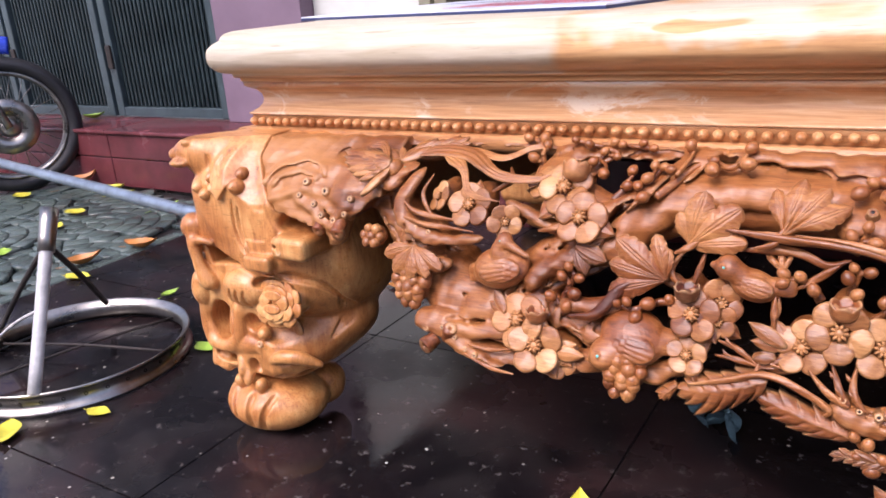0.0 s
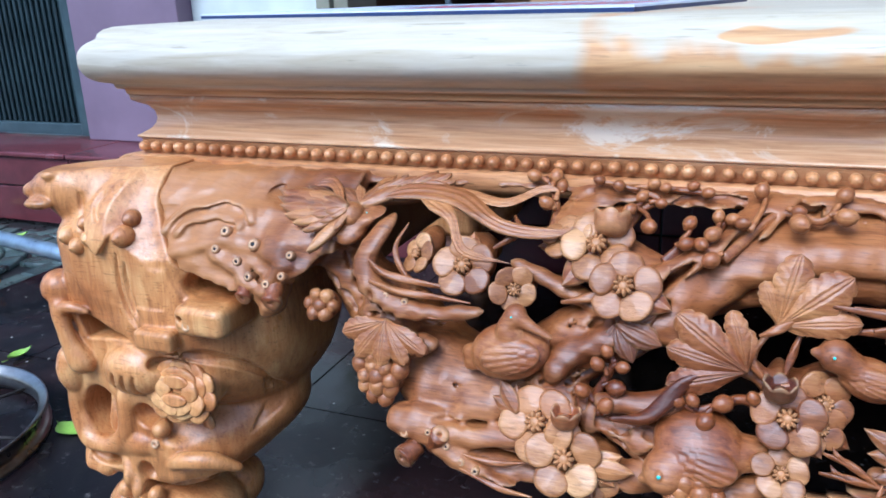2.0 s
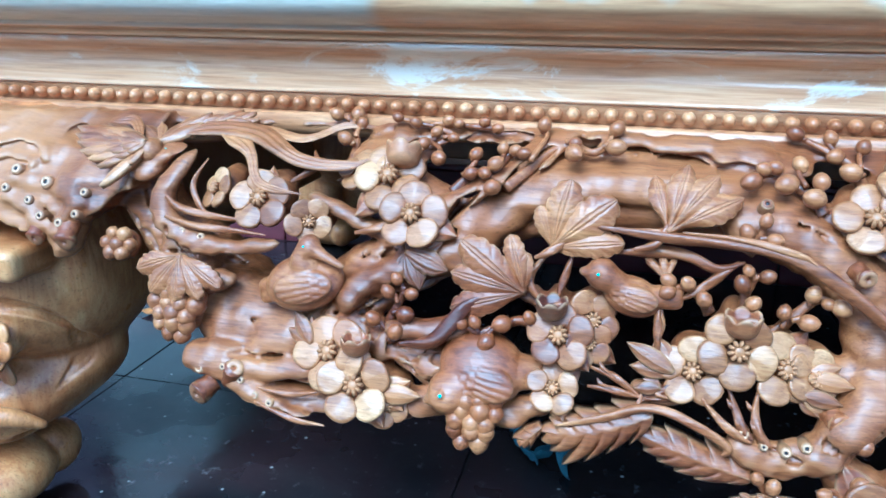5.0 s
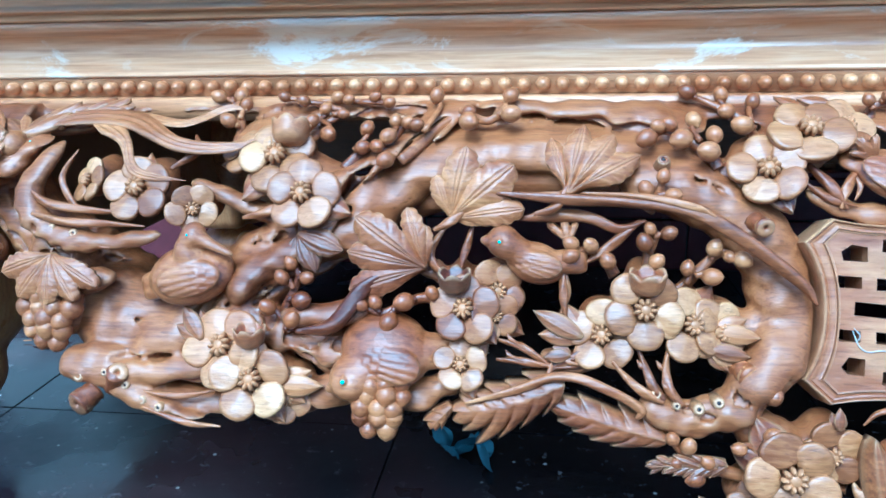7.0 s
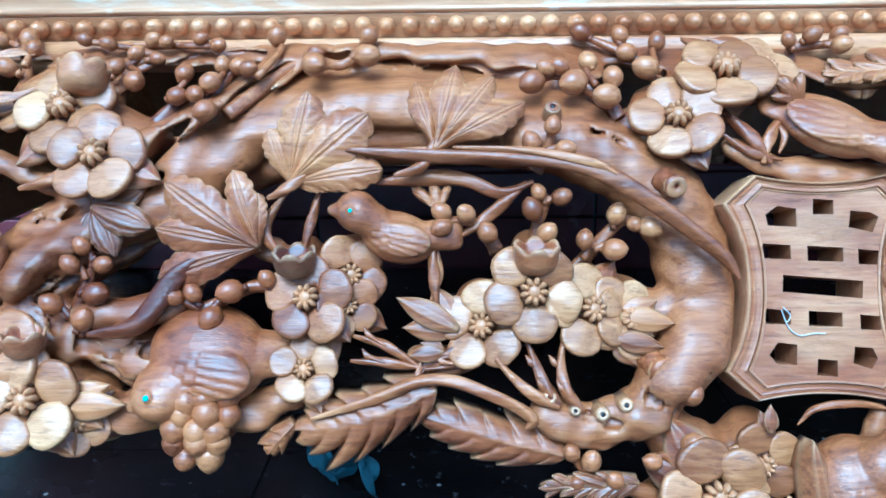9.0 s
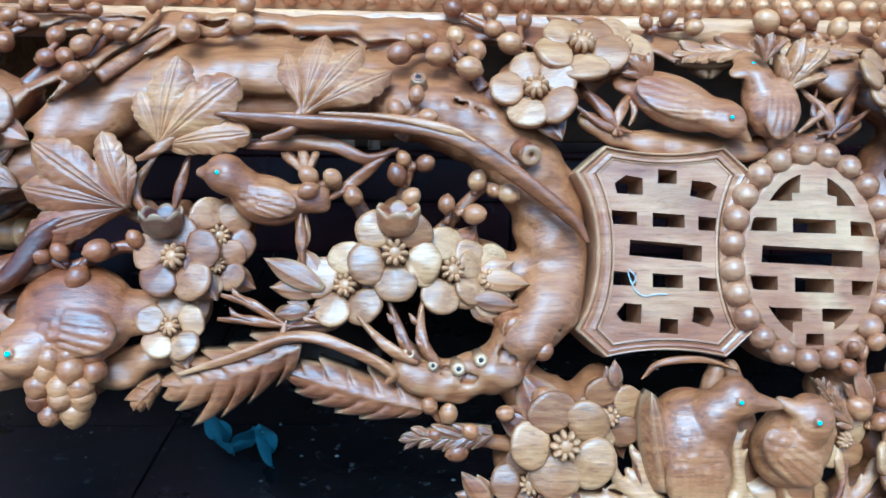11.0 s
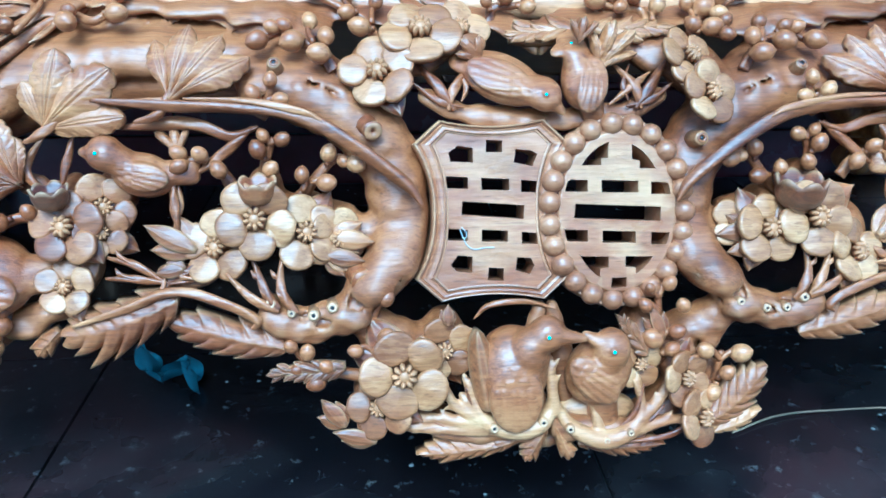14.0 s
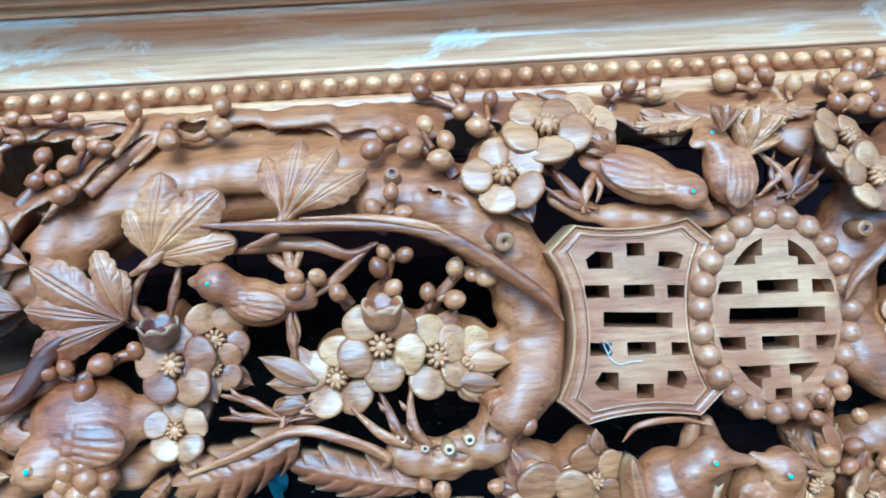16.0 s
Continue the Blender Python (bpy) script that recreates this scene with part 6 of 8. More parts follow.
leafy([(0.298, 0.176), (0.324, 0.194), (0.352, 0.222)], 0.0165, 0.0165, 7, 0.005)
leafy([(0.308, 0.170), (0.330, 0.176), (0.350, 0.186)], 0.0080, 0.0080, 4, 0.004)
spray(0.020, 0.232, -0.035, 0.228, 0.0134, 0.004)
spray(0.019, 0.185, -0.000, 0.205, 0.0161, 0.004)
spray(0.042, 0.172, 0.011, 0.183, 0.0163, 0.004)
spray(0.098, 0.260, 0.098, 0.276, 0.0102, 0.004)
spray(0.266, 0.245, 0.255, 0.271, 0.0121, 0.004)
spray(0.253, 0.233, 0.230, 0.264, 0.0104, 0.004)
spray(0.088, 0.475, 0.067, 0.489, 0.0130, 0.004)
spray(0.110, 0.479, 0.086, 0.486, 0.0132, 0.004)
spray(0.207, 0.461, 0.185, 0.481, 0.0176, 0.004)
spray(0.212, 0.462, 0.211, 0.479, 0.0133, 0.004)
spray(0.219, 0.461, 0.282, 0.467, 0.0177, 0.004)
spray(0.198, 0.461, 0.154, 0.458, 0.0149, 0.004)
spray(0.158, 0.468, 0.177, 0.457, 0.0123, 0.004)
# berry sprigs
berry_sprig((-0.324, 0.313), [(-0.339, 0.331, 0.0076), (-0.328, 0.354, 0.0066), (-0.307, 0.354, 0.0070), (-0.311, 0.337, 0.0079), (-0.318, 0.322, 0.0080), (-0.321, 0.365, 0.0061)], 0.004)
berry_sprig((-0.283, 0.439), [(-0.265, 0.459, 0.0071), (-0.246, 0.454, 0.0074), (-0.232, 0.463, 0.0067), (-0.224, 0.461, 0.0061), (-0.243, 0.464, 0.0062), (-0.266, 0.447, 0.0070), (-0.254, 0.447, 0.0065)], 0.01)
berry_sprig((-0.237, 0.444), [(-0.181, 0.462, 0.0085), (-0.182, 0.468, 0.0067), (-0.148, 0.481, 0.0073), (-0.147, 0.467, 0.0086), (-0.211, 0.481, 0.0069), (-0.245, 0.438, 0.0073)], 0.012, both=True)
berry_sprig((-0.321, 0.462), [(-0.298, 0.457, 0.0072), (-0.301, 0.485, 0.0067), (-0.292, 0.471, 0.0060), (-0.267, 0.485, 0.0061), (-0.254, 0.481, 0.0066), (-0.317, 0.466, 0.0065), (-0.290, 0.482, 0.0056), (-0.309, 0.475, 0.0061), (-0.331, 0.482, 0.0057), (-0.350, 0.486, 0.0058)], 0.006)
berry_sprig((-0.383, 0.458), [(-0.412, 0.487, 0.0076), (-0.391, 0.488, 0.0070), (-0.383, 0.480, 0.0069), (-0.393, 0.467, 0.0073)], 0.006)
berry_sprig((-0.063, 0.362), [(-0.097, 0.384, 0.0062), (-0.097, 0.375, 0.0066), (-0.082, 0.383, 0.0071), (-0.069, 0.372, 0.0071)], 0.006, both=True)
berry_sprig((-0.039, 0.357), [(-0.041, 0.386, 0.0076), (-0.032, 0.372, 0.0068), (-0.023, 0.393, 0.0068), (-0.037, 0.396, 0.0054)], 0.0, both=True)
berry_sprig((-0.017, 0.349), [(-0.009, 0.368, 0.0063), (0.009, 0.362, 0.0073), (0.011, 0.383, 0.0068), (0.031, 0.375, 0.0078), (0.022, 0.377, 0.0055)], 0.0, both=True)
berry_sprig((-0.039, 0.409), [(-0.042, 0.421, 0.0075), (-0.029, 0.429, 0.0067), (-0.022, 0.417, 0.0062)], 0.012, both=True)
berry_sprig((0.016, 0.441), [(-0.040, 0.452, 0.0082), (-0.014, 0.451, 0.0087), (0.006, 0.444, 0.0092), (-0.021, 0.461, 0.0071), (-0.002, 0.464, 0.0067), (-0.030, 0.460, 0.0061), (0.011, 0.454, 0.0070)], 0.01, both=True)
berry_sprig((-0.197, 0.337), [(-0.226, 0.338, 0.0081), (-0.261, 0.335, 0.0068), (-0.238, 0.322, 0.0081), (-0.249, 0.337, 0.0059), (-0.204, 0.345, 0.0058)], 0.008, both=True)
berry_sprig((0.049, 0.458), [(-0.002, 0.488, 0.0071), (0.025, 0.486, 0.0066), (0.026, 0.471, 0.0075), (0.036, 0.463, 0.0083), (0.049, 0.480, 0.0071)], 0.006, both=True)
berry_sprig((0.035, 0.219), [(-0.008, 0.244, 0.0063), (0.006, 0.233, 0.0067), (-0.002, 0.220, 0.0071), (-0.016, 0.231, 0.0055), (-0.020, 0.249, 0.0055)], 0.004)
berry_sprig((0.051, 0.230), [(0.051, 0.254, 0.0070), (0.028, 0.244, 0.0066), (0.052, 0.281, 0.0069), (0.055, 0.292, 0.0058), (0.037, 0.223, 0.0063)], 0.004)
berry_sprig((0.267, 0.228), [(0.257, 0.246, 0.0082), (0.276, 0.251, 0.0070), (0.273, 0.237, 0.0066), (0.251, 0.271, 0.0059), (0.270, 0.286, 0.0060), (0.255, 0.283, 0.0051)], 0.004)
berry_sprig((0.312, 0.209), [(0.300, 0.235, 0.0076), (0.329, 0.232, 0.0082), (0.318, 0.217, 0.0068), (0.308, 0.201, 0.0073), (0.281, 0.270, 0.0065)], 0.004)
berry_sprig((0.141, 0.474), [(0.155, 0.483, 0.0067), (0.174, 0.484, 0.0064), (0.171, 0.475, 0.0072), (0.138, 0.480, 0.0062)], 0.006)
berry_sprig((0.274, 0.464), [(0.229, 0.483, 0.0103), (0.245, 0.486, 0.0076), (0.261, 0.484, 0.0081), (0.279, 0.477, 0.0082), (0.248, 0.476, 0.0061)], 0.006)
berry_sprig((0.308, 0.462), [(0.318, 0.476, 0.0099), (0.334, 0.485, 0.0091), (0.333, 0.468, 0.0074), (0.304, 0.465, 0.0076), (0.328, 0.459, 0.0072)], 0.006)
# grapes
grapes(-0.527, 0.330, 0.0310, 0.006, 0)
lobed_leaf((-0.523, 0.368), [(-0.566, 0.352), (-0.549, 0.331), (-0.522, 0.325), (-0.498, 0.329), (-0.479, 0.342)], 0.014, 0.020, label="broad lobed leaf over the grapes")
grapes(-0.604, 0.374, 0.0180, 0.0, 0, large=True)
grapes(-0.244, 0.275, 0.0298, 0.006, 0, both=True)
# pegs
pegs([(-0.495, 0.275, 0.0047), (-0.472, 0.279, 0.0036), (-0.454, 0.270, 0.0040), (-0.439, 0.259, 0.0040), (-0.425, 0.254, 0.0040), (-0.529, 0.389, 0.0037), (-0.509, 0.385, 0.0042), (-0.545, 0.395, 0.0038)], 0.012)
pegs([(-0.033, 0.280, 0.0044), (-0.018, 0.273, 0.0035), (-0.002, 0.271, 0.0045), (0.012, 0.276, 0.0045)], 0.012)
pegs([(-0.0275, 0.4405, 0.0052), (0.296, 0.390, 0.0056), (0.380, 0.439, 0.0052)], 0.011, LEAFW)
pegs([(-0.716, 0.429, 0.0064), (-0.725, 0.413, 0.0053), (-0.680, 0.420, 0.0068), (-0.697, 0.404, 0.0051), (-0.682, 0.391, 0.0051), (-0.660, 0.386, 0.0056), (-0.643, 0.395, 0.0049), (-0.636, 0.414, 0.0049), (-0.652, 0.419, 0.0044)], 0.0135)
pegs([(0.132, 0.183, 0.0042), (0.153, 0.1805, 0.0042), (0.170, 0.186, 0.0042), (0.191, 0.180, 0.0038), (0.220, 0.1695, 0.0032), (0.239, 0.175, 0.0032)], 0.018)
pegs([(0.325, 0.272, 0.0036), (0.346, 0.267, 0.0036), (0.362, 0.267, 0.0037), (0.376, 0.274, 0.0042)], 0.012)



# ---- the two pierced medallions ----
from mathutils.geometry import delaunay_2d_cdt


def inside(p, poly):
    hit = False
    for (x0, y0), (x1, y1) in zip(poly, poly[1:] + poly[:1]):
        if (y0 > p[1]) != (y1 > p[1]) and p[0] < x0 + (p[1] - y0) * (x1 - x0) / (y1 - y0):
            hit = not hit
    return hit


def solid_with_holes(name, outer, inner, steps, holes, depth, mat):
    """A plate whose moulded border runs from the outer to the inner outline as (share, height), with straight-sided openings clean through it."""
    n = len(outer)
    rings = [(0.0, -depth)] + steps
    at = [[(a + (c - a) * k, b + (e - b) * k) for (a, b), (c, e) in zip(outer, inner)] for k, h in rings]
    v, f = [], []
    for loop, (k, h) in zip(at, rings):
        v += [(x, y, h) for x, y in loop]
    for i in range(len(rings) - 1):
        for j in range(n):
            q = (j + 1) % n
            f.append((i * n + j, i * n + q, (i + 1) * n + q, (i + 1) * n + j))
    for edge, h in ((at[0], rings[0][1]), (at[-1], rings[-1][1])):
        loops = [edge] + holes
        flat, edges = [], []
        for loop in loops:
            o = len(flat)
            flat += [Vector(p) for p in loop]
            edges += [(o + i, o + (i + 1) % len(loop)) for i in range(len(loop))]
        got, _, tris, _, _, _ = delaunay_2d_cdt(flat, edges, [], 0, 1e-7)
        o = len(v)
        v += [(p.x, p.y, h) for p in got]
        for t in tris:
            c = sum((got[i] for i in t), Vector((0, 0))) / len(t)
            if inside(c, loops[0]) and not any(inside(c, loop) for loop in holes):
                f.append(tuple(o + i for i in (t if h > -depth else t[::-1])))
    top = rings[-1][1]
    for loop in holes:
        m, o = len(loop), len(v)
        v += [(x, y, h) for h in (-depth, top) for x, y in loop]
        f += [(o + j, o + (j + 1) % m, o + m + (j + 1) % m, o + m + j) for j in range(m)]
    me = bpy.data.meshes.new(name)
    bm = bmesh.new()
    for p in v:
        bm.verts.new(p)
    bm.verts.ensure_lookup_table()
    for t in f:
        bm.faces.new([bm.verts[i] for i in t])
    bmesh.ops.remove_doubles(bm, verts=bm.verts, dist=2e-6)
    bmesh.ops.recalc_face_normals(bm, faces=bm.faces)
    bm.to_mesh(me)
    bm.free()
    me.materials.append(mat)
    return me


mm = 0.001


def shield(ax, ay, bx, by, side, top):
    """A shield with clipped corners and hollow sides: corner points a and b, half width and half height at the middle."""
    q = [(ax * k / 6, top + (ay - top) * (k / 6) ** 2) for k in range(7)] + [(side + (bx - side) * (k / 8) ** 2.3, by * k / 8) for k in range(8, -1, -1)]
    out = q + [(a, -b) for a, b in reversed(q[:-1])]
    out += [(-a, b) for a, b in reversed(out[1:-1])]
    return [(a * mm, b * mm) for a, b in out][::-1]


def spot(points):
    return [(a * mm, b * mm) for a, b in points]


holes = [spot([(-33, 44.5), (-25.5, 49.8), (-14.3, 48), (-14.3, 36.8), (-31.5, 37.8)]), spot([(18.6, 46.7), (30.5, 45.6), (35.4, 42.8), (31.4, 33.4), (17.0, 36.6)]),
         spot([(-27, -33.6), (-15.5, -34.7), (-16, -47.2), (-28, -46.1), (-32.3, -40.9)]), spot([(19, -36.1), (29.6, -36.8), (32.5, -43.1), (28.7, -49.4), (17.8, -46)])]
for x0, x1, y in ((-35, -18.2, 26.3), (-8, 13.4, 24.7), (22.5, 36, 22.6), (-34.3, -19, -13.5), (-8.2, 12, -14.9), (22.7, 35, -17.1)):
    holes.append(spot([(x0, y + 0.6), (x1, y - 0.6), (x1, y - 9.2), (x0, y - 8.6)]))
holes += [spot([(-23, 7.7), (25, 3.8), (24.4, -6.8), (-23.6, -2.7)]), spot([(-4, 54), (8.4, 53.2), (8.2, 44.4), (-4.4, 44.6)]), spot([(-3.2, -43.4), (8.6, -44.4), (8.2, -54.2), (-4, -53.2)])]
M_SHIELD = face(0.134, 0.340, 0.0015, 0, 2.5)
part("shield_medallion", solid_with_holes("shield_medallion", shield(40, 69.3, 60.5, 51, 46.2, 64.6), shield(34, 59.5, 43, 50.5, 33.2, 56.4),
                                          [(0.0, -0.003), (0.05, 0.0016), (0.12, 0.0030), (0.20, 0.0028), (0.26, 0.0008), (0.32, 0.0002), (0.40, 0.0012), (0.55, 0.0006), (0.70, 0.0008), (0.78, 0.0014), (0.81, -0.0008), (0.85, -0.0008), (0.88, 0.0012), (0.97, 0.0010), (1.0, 0.0003)], holes, 0.034, PLATE),
     None, daybed, "pierced shield medallion with a moulded border and fretwork", M_SHIELD)


thread = [M_SHIELD @ Vector((a * mm, b * mm, 0.0012 + 0.0006 * (i % 2))) for i, (a, b) in enumerate(((-24, -12), (-20, -17), (-22, -21), (-25, -14), (-21, -24), (-15, -29), (-6, -28), (1, -28)))]
fluff = tagged(new("thread"), "loose pale grey thread caught on the carved medallion", "thread")
part("strand", tube(thread, (0.0004,) * len(thread), 6, 60, 1.0), THREAD, fluff)


def ellipse(a, b, n):
    return [(a * math.cos(2 * math.pi * i / n), b * math.sin(2 * math.pi * i / n)) for i in range(n)]


def bounded(points, a, b):
    """A figure with whatever lies outside the ellipse pulled onto it."""
    out = []
    for (x0, y0), (x1, y1) in zip(points, points[1:] + points[:1]):
        for i in range(6):
            x, y = x0 + (x1 - x0) * i / 6, y0 + (y1 - y0) * i / 6
            r = math.hypot(x / a, y / b)
            out.append((x / max(1, r), y / max(1, r)))
    return spot(out)


holes = [bounded([(-31, 36), (-13, 36), (-13, 41.3), (-7.8, 41.3), (-6.5, 62), (-31, 62)], 37.5, 54.5), bounded([(11, 40.2), (17.2, 39), (17.2, 33), (33, 33), (33, 62), (11, 62)], 37.5, 54),
         bounded([(-32, -33.6), (-7.3, -34.3), (-7.4, -42.8), (-14, -43.4), (-14, -60), (-32, -60)], 37.5, 54), bounded([(6, -34.3), (32, -35), (32, -60), (14, -60), (14, -43.4), (6, -42.8)], 37.5, 52)]
for x0, x1, y in ((-50, -23.5, 25.5), (-12.7, 16.2, 24.2), (26.2, 50, 22.3), (-50, -23.5, -13.0), (-12, 14.2, -14.7), (26.3, 50, -16.7)):
    holes.append(bounded([(x0, y + 0.6), (x1, y - 0.6), (x1, y - 9.6), (x0, y - 9.0)], 43, 58))
holes += [spot([(-33.2, 6.8), (34, 3.4), (33.6, -7.6), (-34.2, -4.3)]), spot([(-4.8, -50.8), (6.8, -50.8), (6.8, -58.6), (-5.4, -58.6)])]
M_OVAL = face(0.231, 0.3375, 0.0030, 0, 2.5)
oval = part("oval_medallion", solid_with_holes("oval_medallion", ellipse(0.0595, 0.0745, 64), ellipse(0.0445, 0.0600, 64),
                                               [(0.0, -0.004), (0.10, -0.0005), (0.80, -0.0005), (0.84, 0.0010), (0.92, 0.0022), (1.0, 0.0024)], holes, 0.034, PLATE),
            None, daybed, "pierced oval medallion with a beaded border and fretwork", M_OVAL)
BIGBEAD = mesh_of("bead", revolve([(0.06, 0.86), (0.4, 0.78), (0.72, 0.55), (0.93, 0.2), (1.0, -0.15), (0.92, -0.5)], 18), PLATE)
pts = ellipse(0.0532, 0.0680, 720)
steps = [math.dist(pts[i], pts[(i + 1) % 720]) for i in range(720)]
each, acc, placed = sum(steps) / 23, 0.0, 0
for i in range(720):
    if acc >= placed * each and placed < 23:
        part("bead", BIGBEAD, None, oval, m=M_OVAL @ Matrix.Translation((*pts[i], 0.0005)) @ size(0.0090 + 0.0003 * math.sin(7 * i)))
        placed += 1
    acc += steps[i]


# ---- carved birds: each one plain lump ----
def bird(label, body, head, beak, tail, lift=0.004, wing=None, both=False, eye=True, neck=None):
    """body: x, z, half length, half height, turn; head: x, z, radius; beak and tail: x, z of the tips; wing: x, z, half length, half height, turn."""
    bx, bz, rx, rz, turn = body
    hx, hz, hr = head
    reach = 0.03 + max(rx, rz)
    lo = [min(bx - reach, hx - 0.03, beak[0] - 0.01, tail[0] - 0.02), -0.05, min(bz - reach, hz - 0.03, beak[1] - 0.01, tail[1] - 0.02)]
    hi = [max(bx + reach, hx + 0.03, beak[0] + 0.01, tail[0] + 0.02), 0.05, max(bz + reach, hz + 0.03, beak[1] + 0.01, tail[1] + 0.02)]
    c = Clay(lo, hi, 0.0013)
    deep = 0.85 * min(rx, rz)
    e = deep * 0.55 - lift
    c.ball((bx, e, bz), (rx, deep, rz), 0.004, False, (0, -turn, 0))
    c.limb([(bx + (hx - bx) * 0.45, e - deep * 0.2, bz + (hz - bz) * 0.45), *([] if neck is None else [(neck[0], e - deep * 0.5, neck[1])]), (hx, e - deep * 0.55, hz)], [min(rx, rz) * 0.62, *([] if neck is None else [hr * 0.85]), hr * 0.72], 0.003)
    c.ball((hx, e - deep * 0.55, hz), (hr * 1.05, hr * 0.95, hr), 0.004)
    c.limb([(hx, e - deep * 0.6, hz), ((hx + beak[0]) / 2, e - deep * 0.62, (hz + beak[1]) / 2), (beak[0], e - deep * 0.55, beak[1])], [hr * 0.60, hr * 0.30, 0.0014], 0.003)
    for k in (-1, 0, 1):
        ox, oz = -(tail[1] - bz) * 0.14 * k, (tail[0] - bx) * 0.14 * k
        c.limb([(bx + (tail[0] - bx) * 0.45, e, bz + (tail[1] - bz) * 0.45), (tail[0] + ox, e + 0.004, tail[1] + oz)], [min(rx, rz) * 0.45, 0.004], 0.003)
    if wing:
        wx, wz, a, b, wt = wing
        ca, sa = math.cos(radians(wt)), math.sin(radians(wt))
        we = e - deep * 0.80
        c.ball((wx, we, wz), (a, deep * 0.26, b), 0.0015, False, (0, -wt, 0))
    if eye:
        c.ball((hx - 0.15 * hr, e - deep * 0.55 - hr * 0.92, hz + 0.2 * hr), hr * 0.20, 0.0008)
    v, f = c.skin()
    if wing:
        # scale-like coverts at the shoulder, long quills behind them, cut into the low wing
        run = 1 if (ca * (tail[0] - bx) + sa * (tail[1] - bz)) > 0 else -1
        p = ((v[:, 0] - wx) * ca + (v[:, 2] - wz) * sa) * run / a
        q = (-(v[:, 0] - wx) * sa + (v[:, 2] - wz) * ca) / b
        on_wing = np.clip((1.0 - p * p * 0.85 - q * q) * 4, 0, 1) * (v[:, 1] < e - 0.3 * deep)
        quills = np.abs(np.sin(math.pi * 2.9 * (q - 0.30 * p * q + 0.12 * p) + 0.6)) ** 0.5
        row = np.floor(3.2 * p)
        scale = np.abs(np.sin(math.pi * 2.0 * q + row * math.pi / 2)) ** 0.6 * (0.4 + 0.6 * (1 - (3.2 * p - row)))
        v[:, 1] -= on_wing * 0.0012 * (np.where(p > -0.35, quills, scale) - 0.45)
    v[:, 1] += front(v[:, 2])
    part("carved_bird", (v, f), PLUMAGE, daybed, label)
    if both:
        w = v.copy()
        w[:, 0] = 2 * XC - w[:, 0]
        part("carved_bird", (w, f[:, ::-1]), PLUMAGE, daybed, label)
    if eye:
        for x in ((hx, 2 * XC - hx) if both else (hx,)):
            p = on(x, hz, 0)
            side = -0.15 * hr if x == hx else 0.15 * hr
            q = Vector((x + side, float(front(hz + 0.2 * hr)) + e - deep * 0.55 - hr * 1.06, hz + 0.2 * hr))
            part("eye", BERRY_T, None, daybed, "tiny turquoise painted eye", Matrix.Translation(q) @ size(hr * 0.11))


BERRY_T = mesh_of("eye", revolve([(0.1, 1.0), (0.7, 0.7), (1.0, 0.0), (0.7, -0.7), (0.1, -1.0)], 10), TURQ)
bird("carved bird with folded wings, seen from behind", (-0.406, 0.356, 0.036, 0.0235, 8), (-0.401, 0.390, 0.0095), (-0.368, 0.375), (-0.446, 0.344), 0.014, (-0.402, 0.357, 0.027, 0.014, 10), neck=(-0.407, 0.380))
bird("small carved bird perched on a twig", (-0.124, 0.3705, 0.0235, 0.0150, -14), (-0.1495, 0.3880, 0.0118), (-0.1650, 0.3885), (-0.088, 0.372), 0.010, (-0.122, 0.372, 0.019, 0.010, -10), both=True)
bird("plump carved bird on a bunch of grapes", (-0.241, 0.302, 0.037, 0.0275, -10), (-0.266, 0.286, 0.0160), (-0.284, 0.277), (-0.192, 0.301), 0.010, (-0.234, 0.298, 0.024, 0.014, -8), both=True)
bird("carved bird with its wing raised, bending to its mate", (0.147, 0.224, 0.0290, 0.033, -6), (0.173, 0.2580, 0.0125), (0.203, 0.2530), (0.150, 0.178), 0.014, (0.148, 0.212, 0.027, 0.021, 92), neck=(0.160, 0.249))
lay("raised_wing", [moved(blade(pointed(0.17, 0.75, 0.45, 0.5), 16, 6, 0.9, 0.10, 0.05, (0.0, 0.55), 0.16, 0.26, 0.12), size(0.064))], LEAFW, "raised carved wing cut with long feathers", 0.129, 0.197, 0.008, 9, False)
bird("carved bird facing its mate", (0.216, 0.222, 0.0285, 0.0235, 42), (0.2230, 0.2450, 0.0135), (0.201, 0.2555), (0.2235, 0.168), 0.012, (0.209, 0.222, 0.024, 0.014, 138))
# the pale leafy shelf under the pair: two hollow bowls with barbed ribs that fan out of their rims
shelf = Clay((0.045, -0.035, 0.145), (0.315, 0.035, 0.245), 0.0014)
for rim in ([(0.108, -0.004, 0.207), (0.127, -0.009, 0.188), (0.150, -0.012, 0.182), (0.171, -0.011, 0.187), (0.180, -0.004, 0.202)], [(0.181, -0.004, 0.198), (0.194, -0.009, 0.181), (0.218, -0.011, 0.171), (0.241, -0.010, 0.177), (0.257, -0.003, 0.192)]):
    shelf.limb(rim, [0.0026, 0.0050, 0.0060, 0.0050, 0.0028], 0.003)
for x, z in ((0.146, 0.196), (0.218, 0.186)):
    shelf.ball((x, 0.012, z - 0.002), (0.032, 0.011, 0.013), 0.004)
    shelf.ball((x, -0.010, z + 0.008), (0.027, 0.012, 0.011), 0.004, True)
w = random.Random(71)
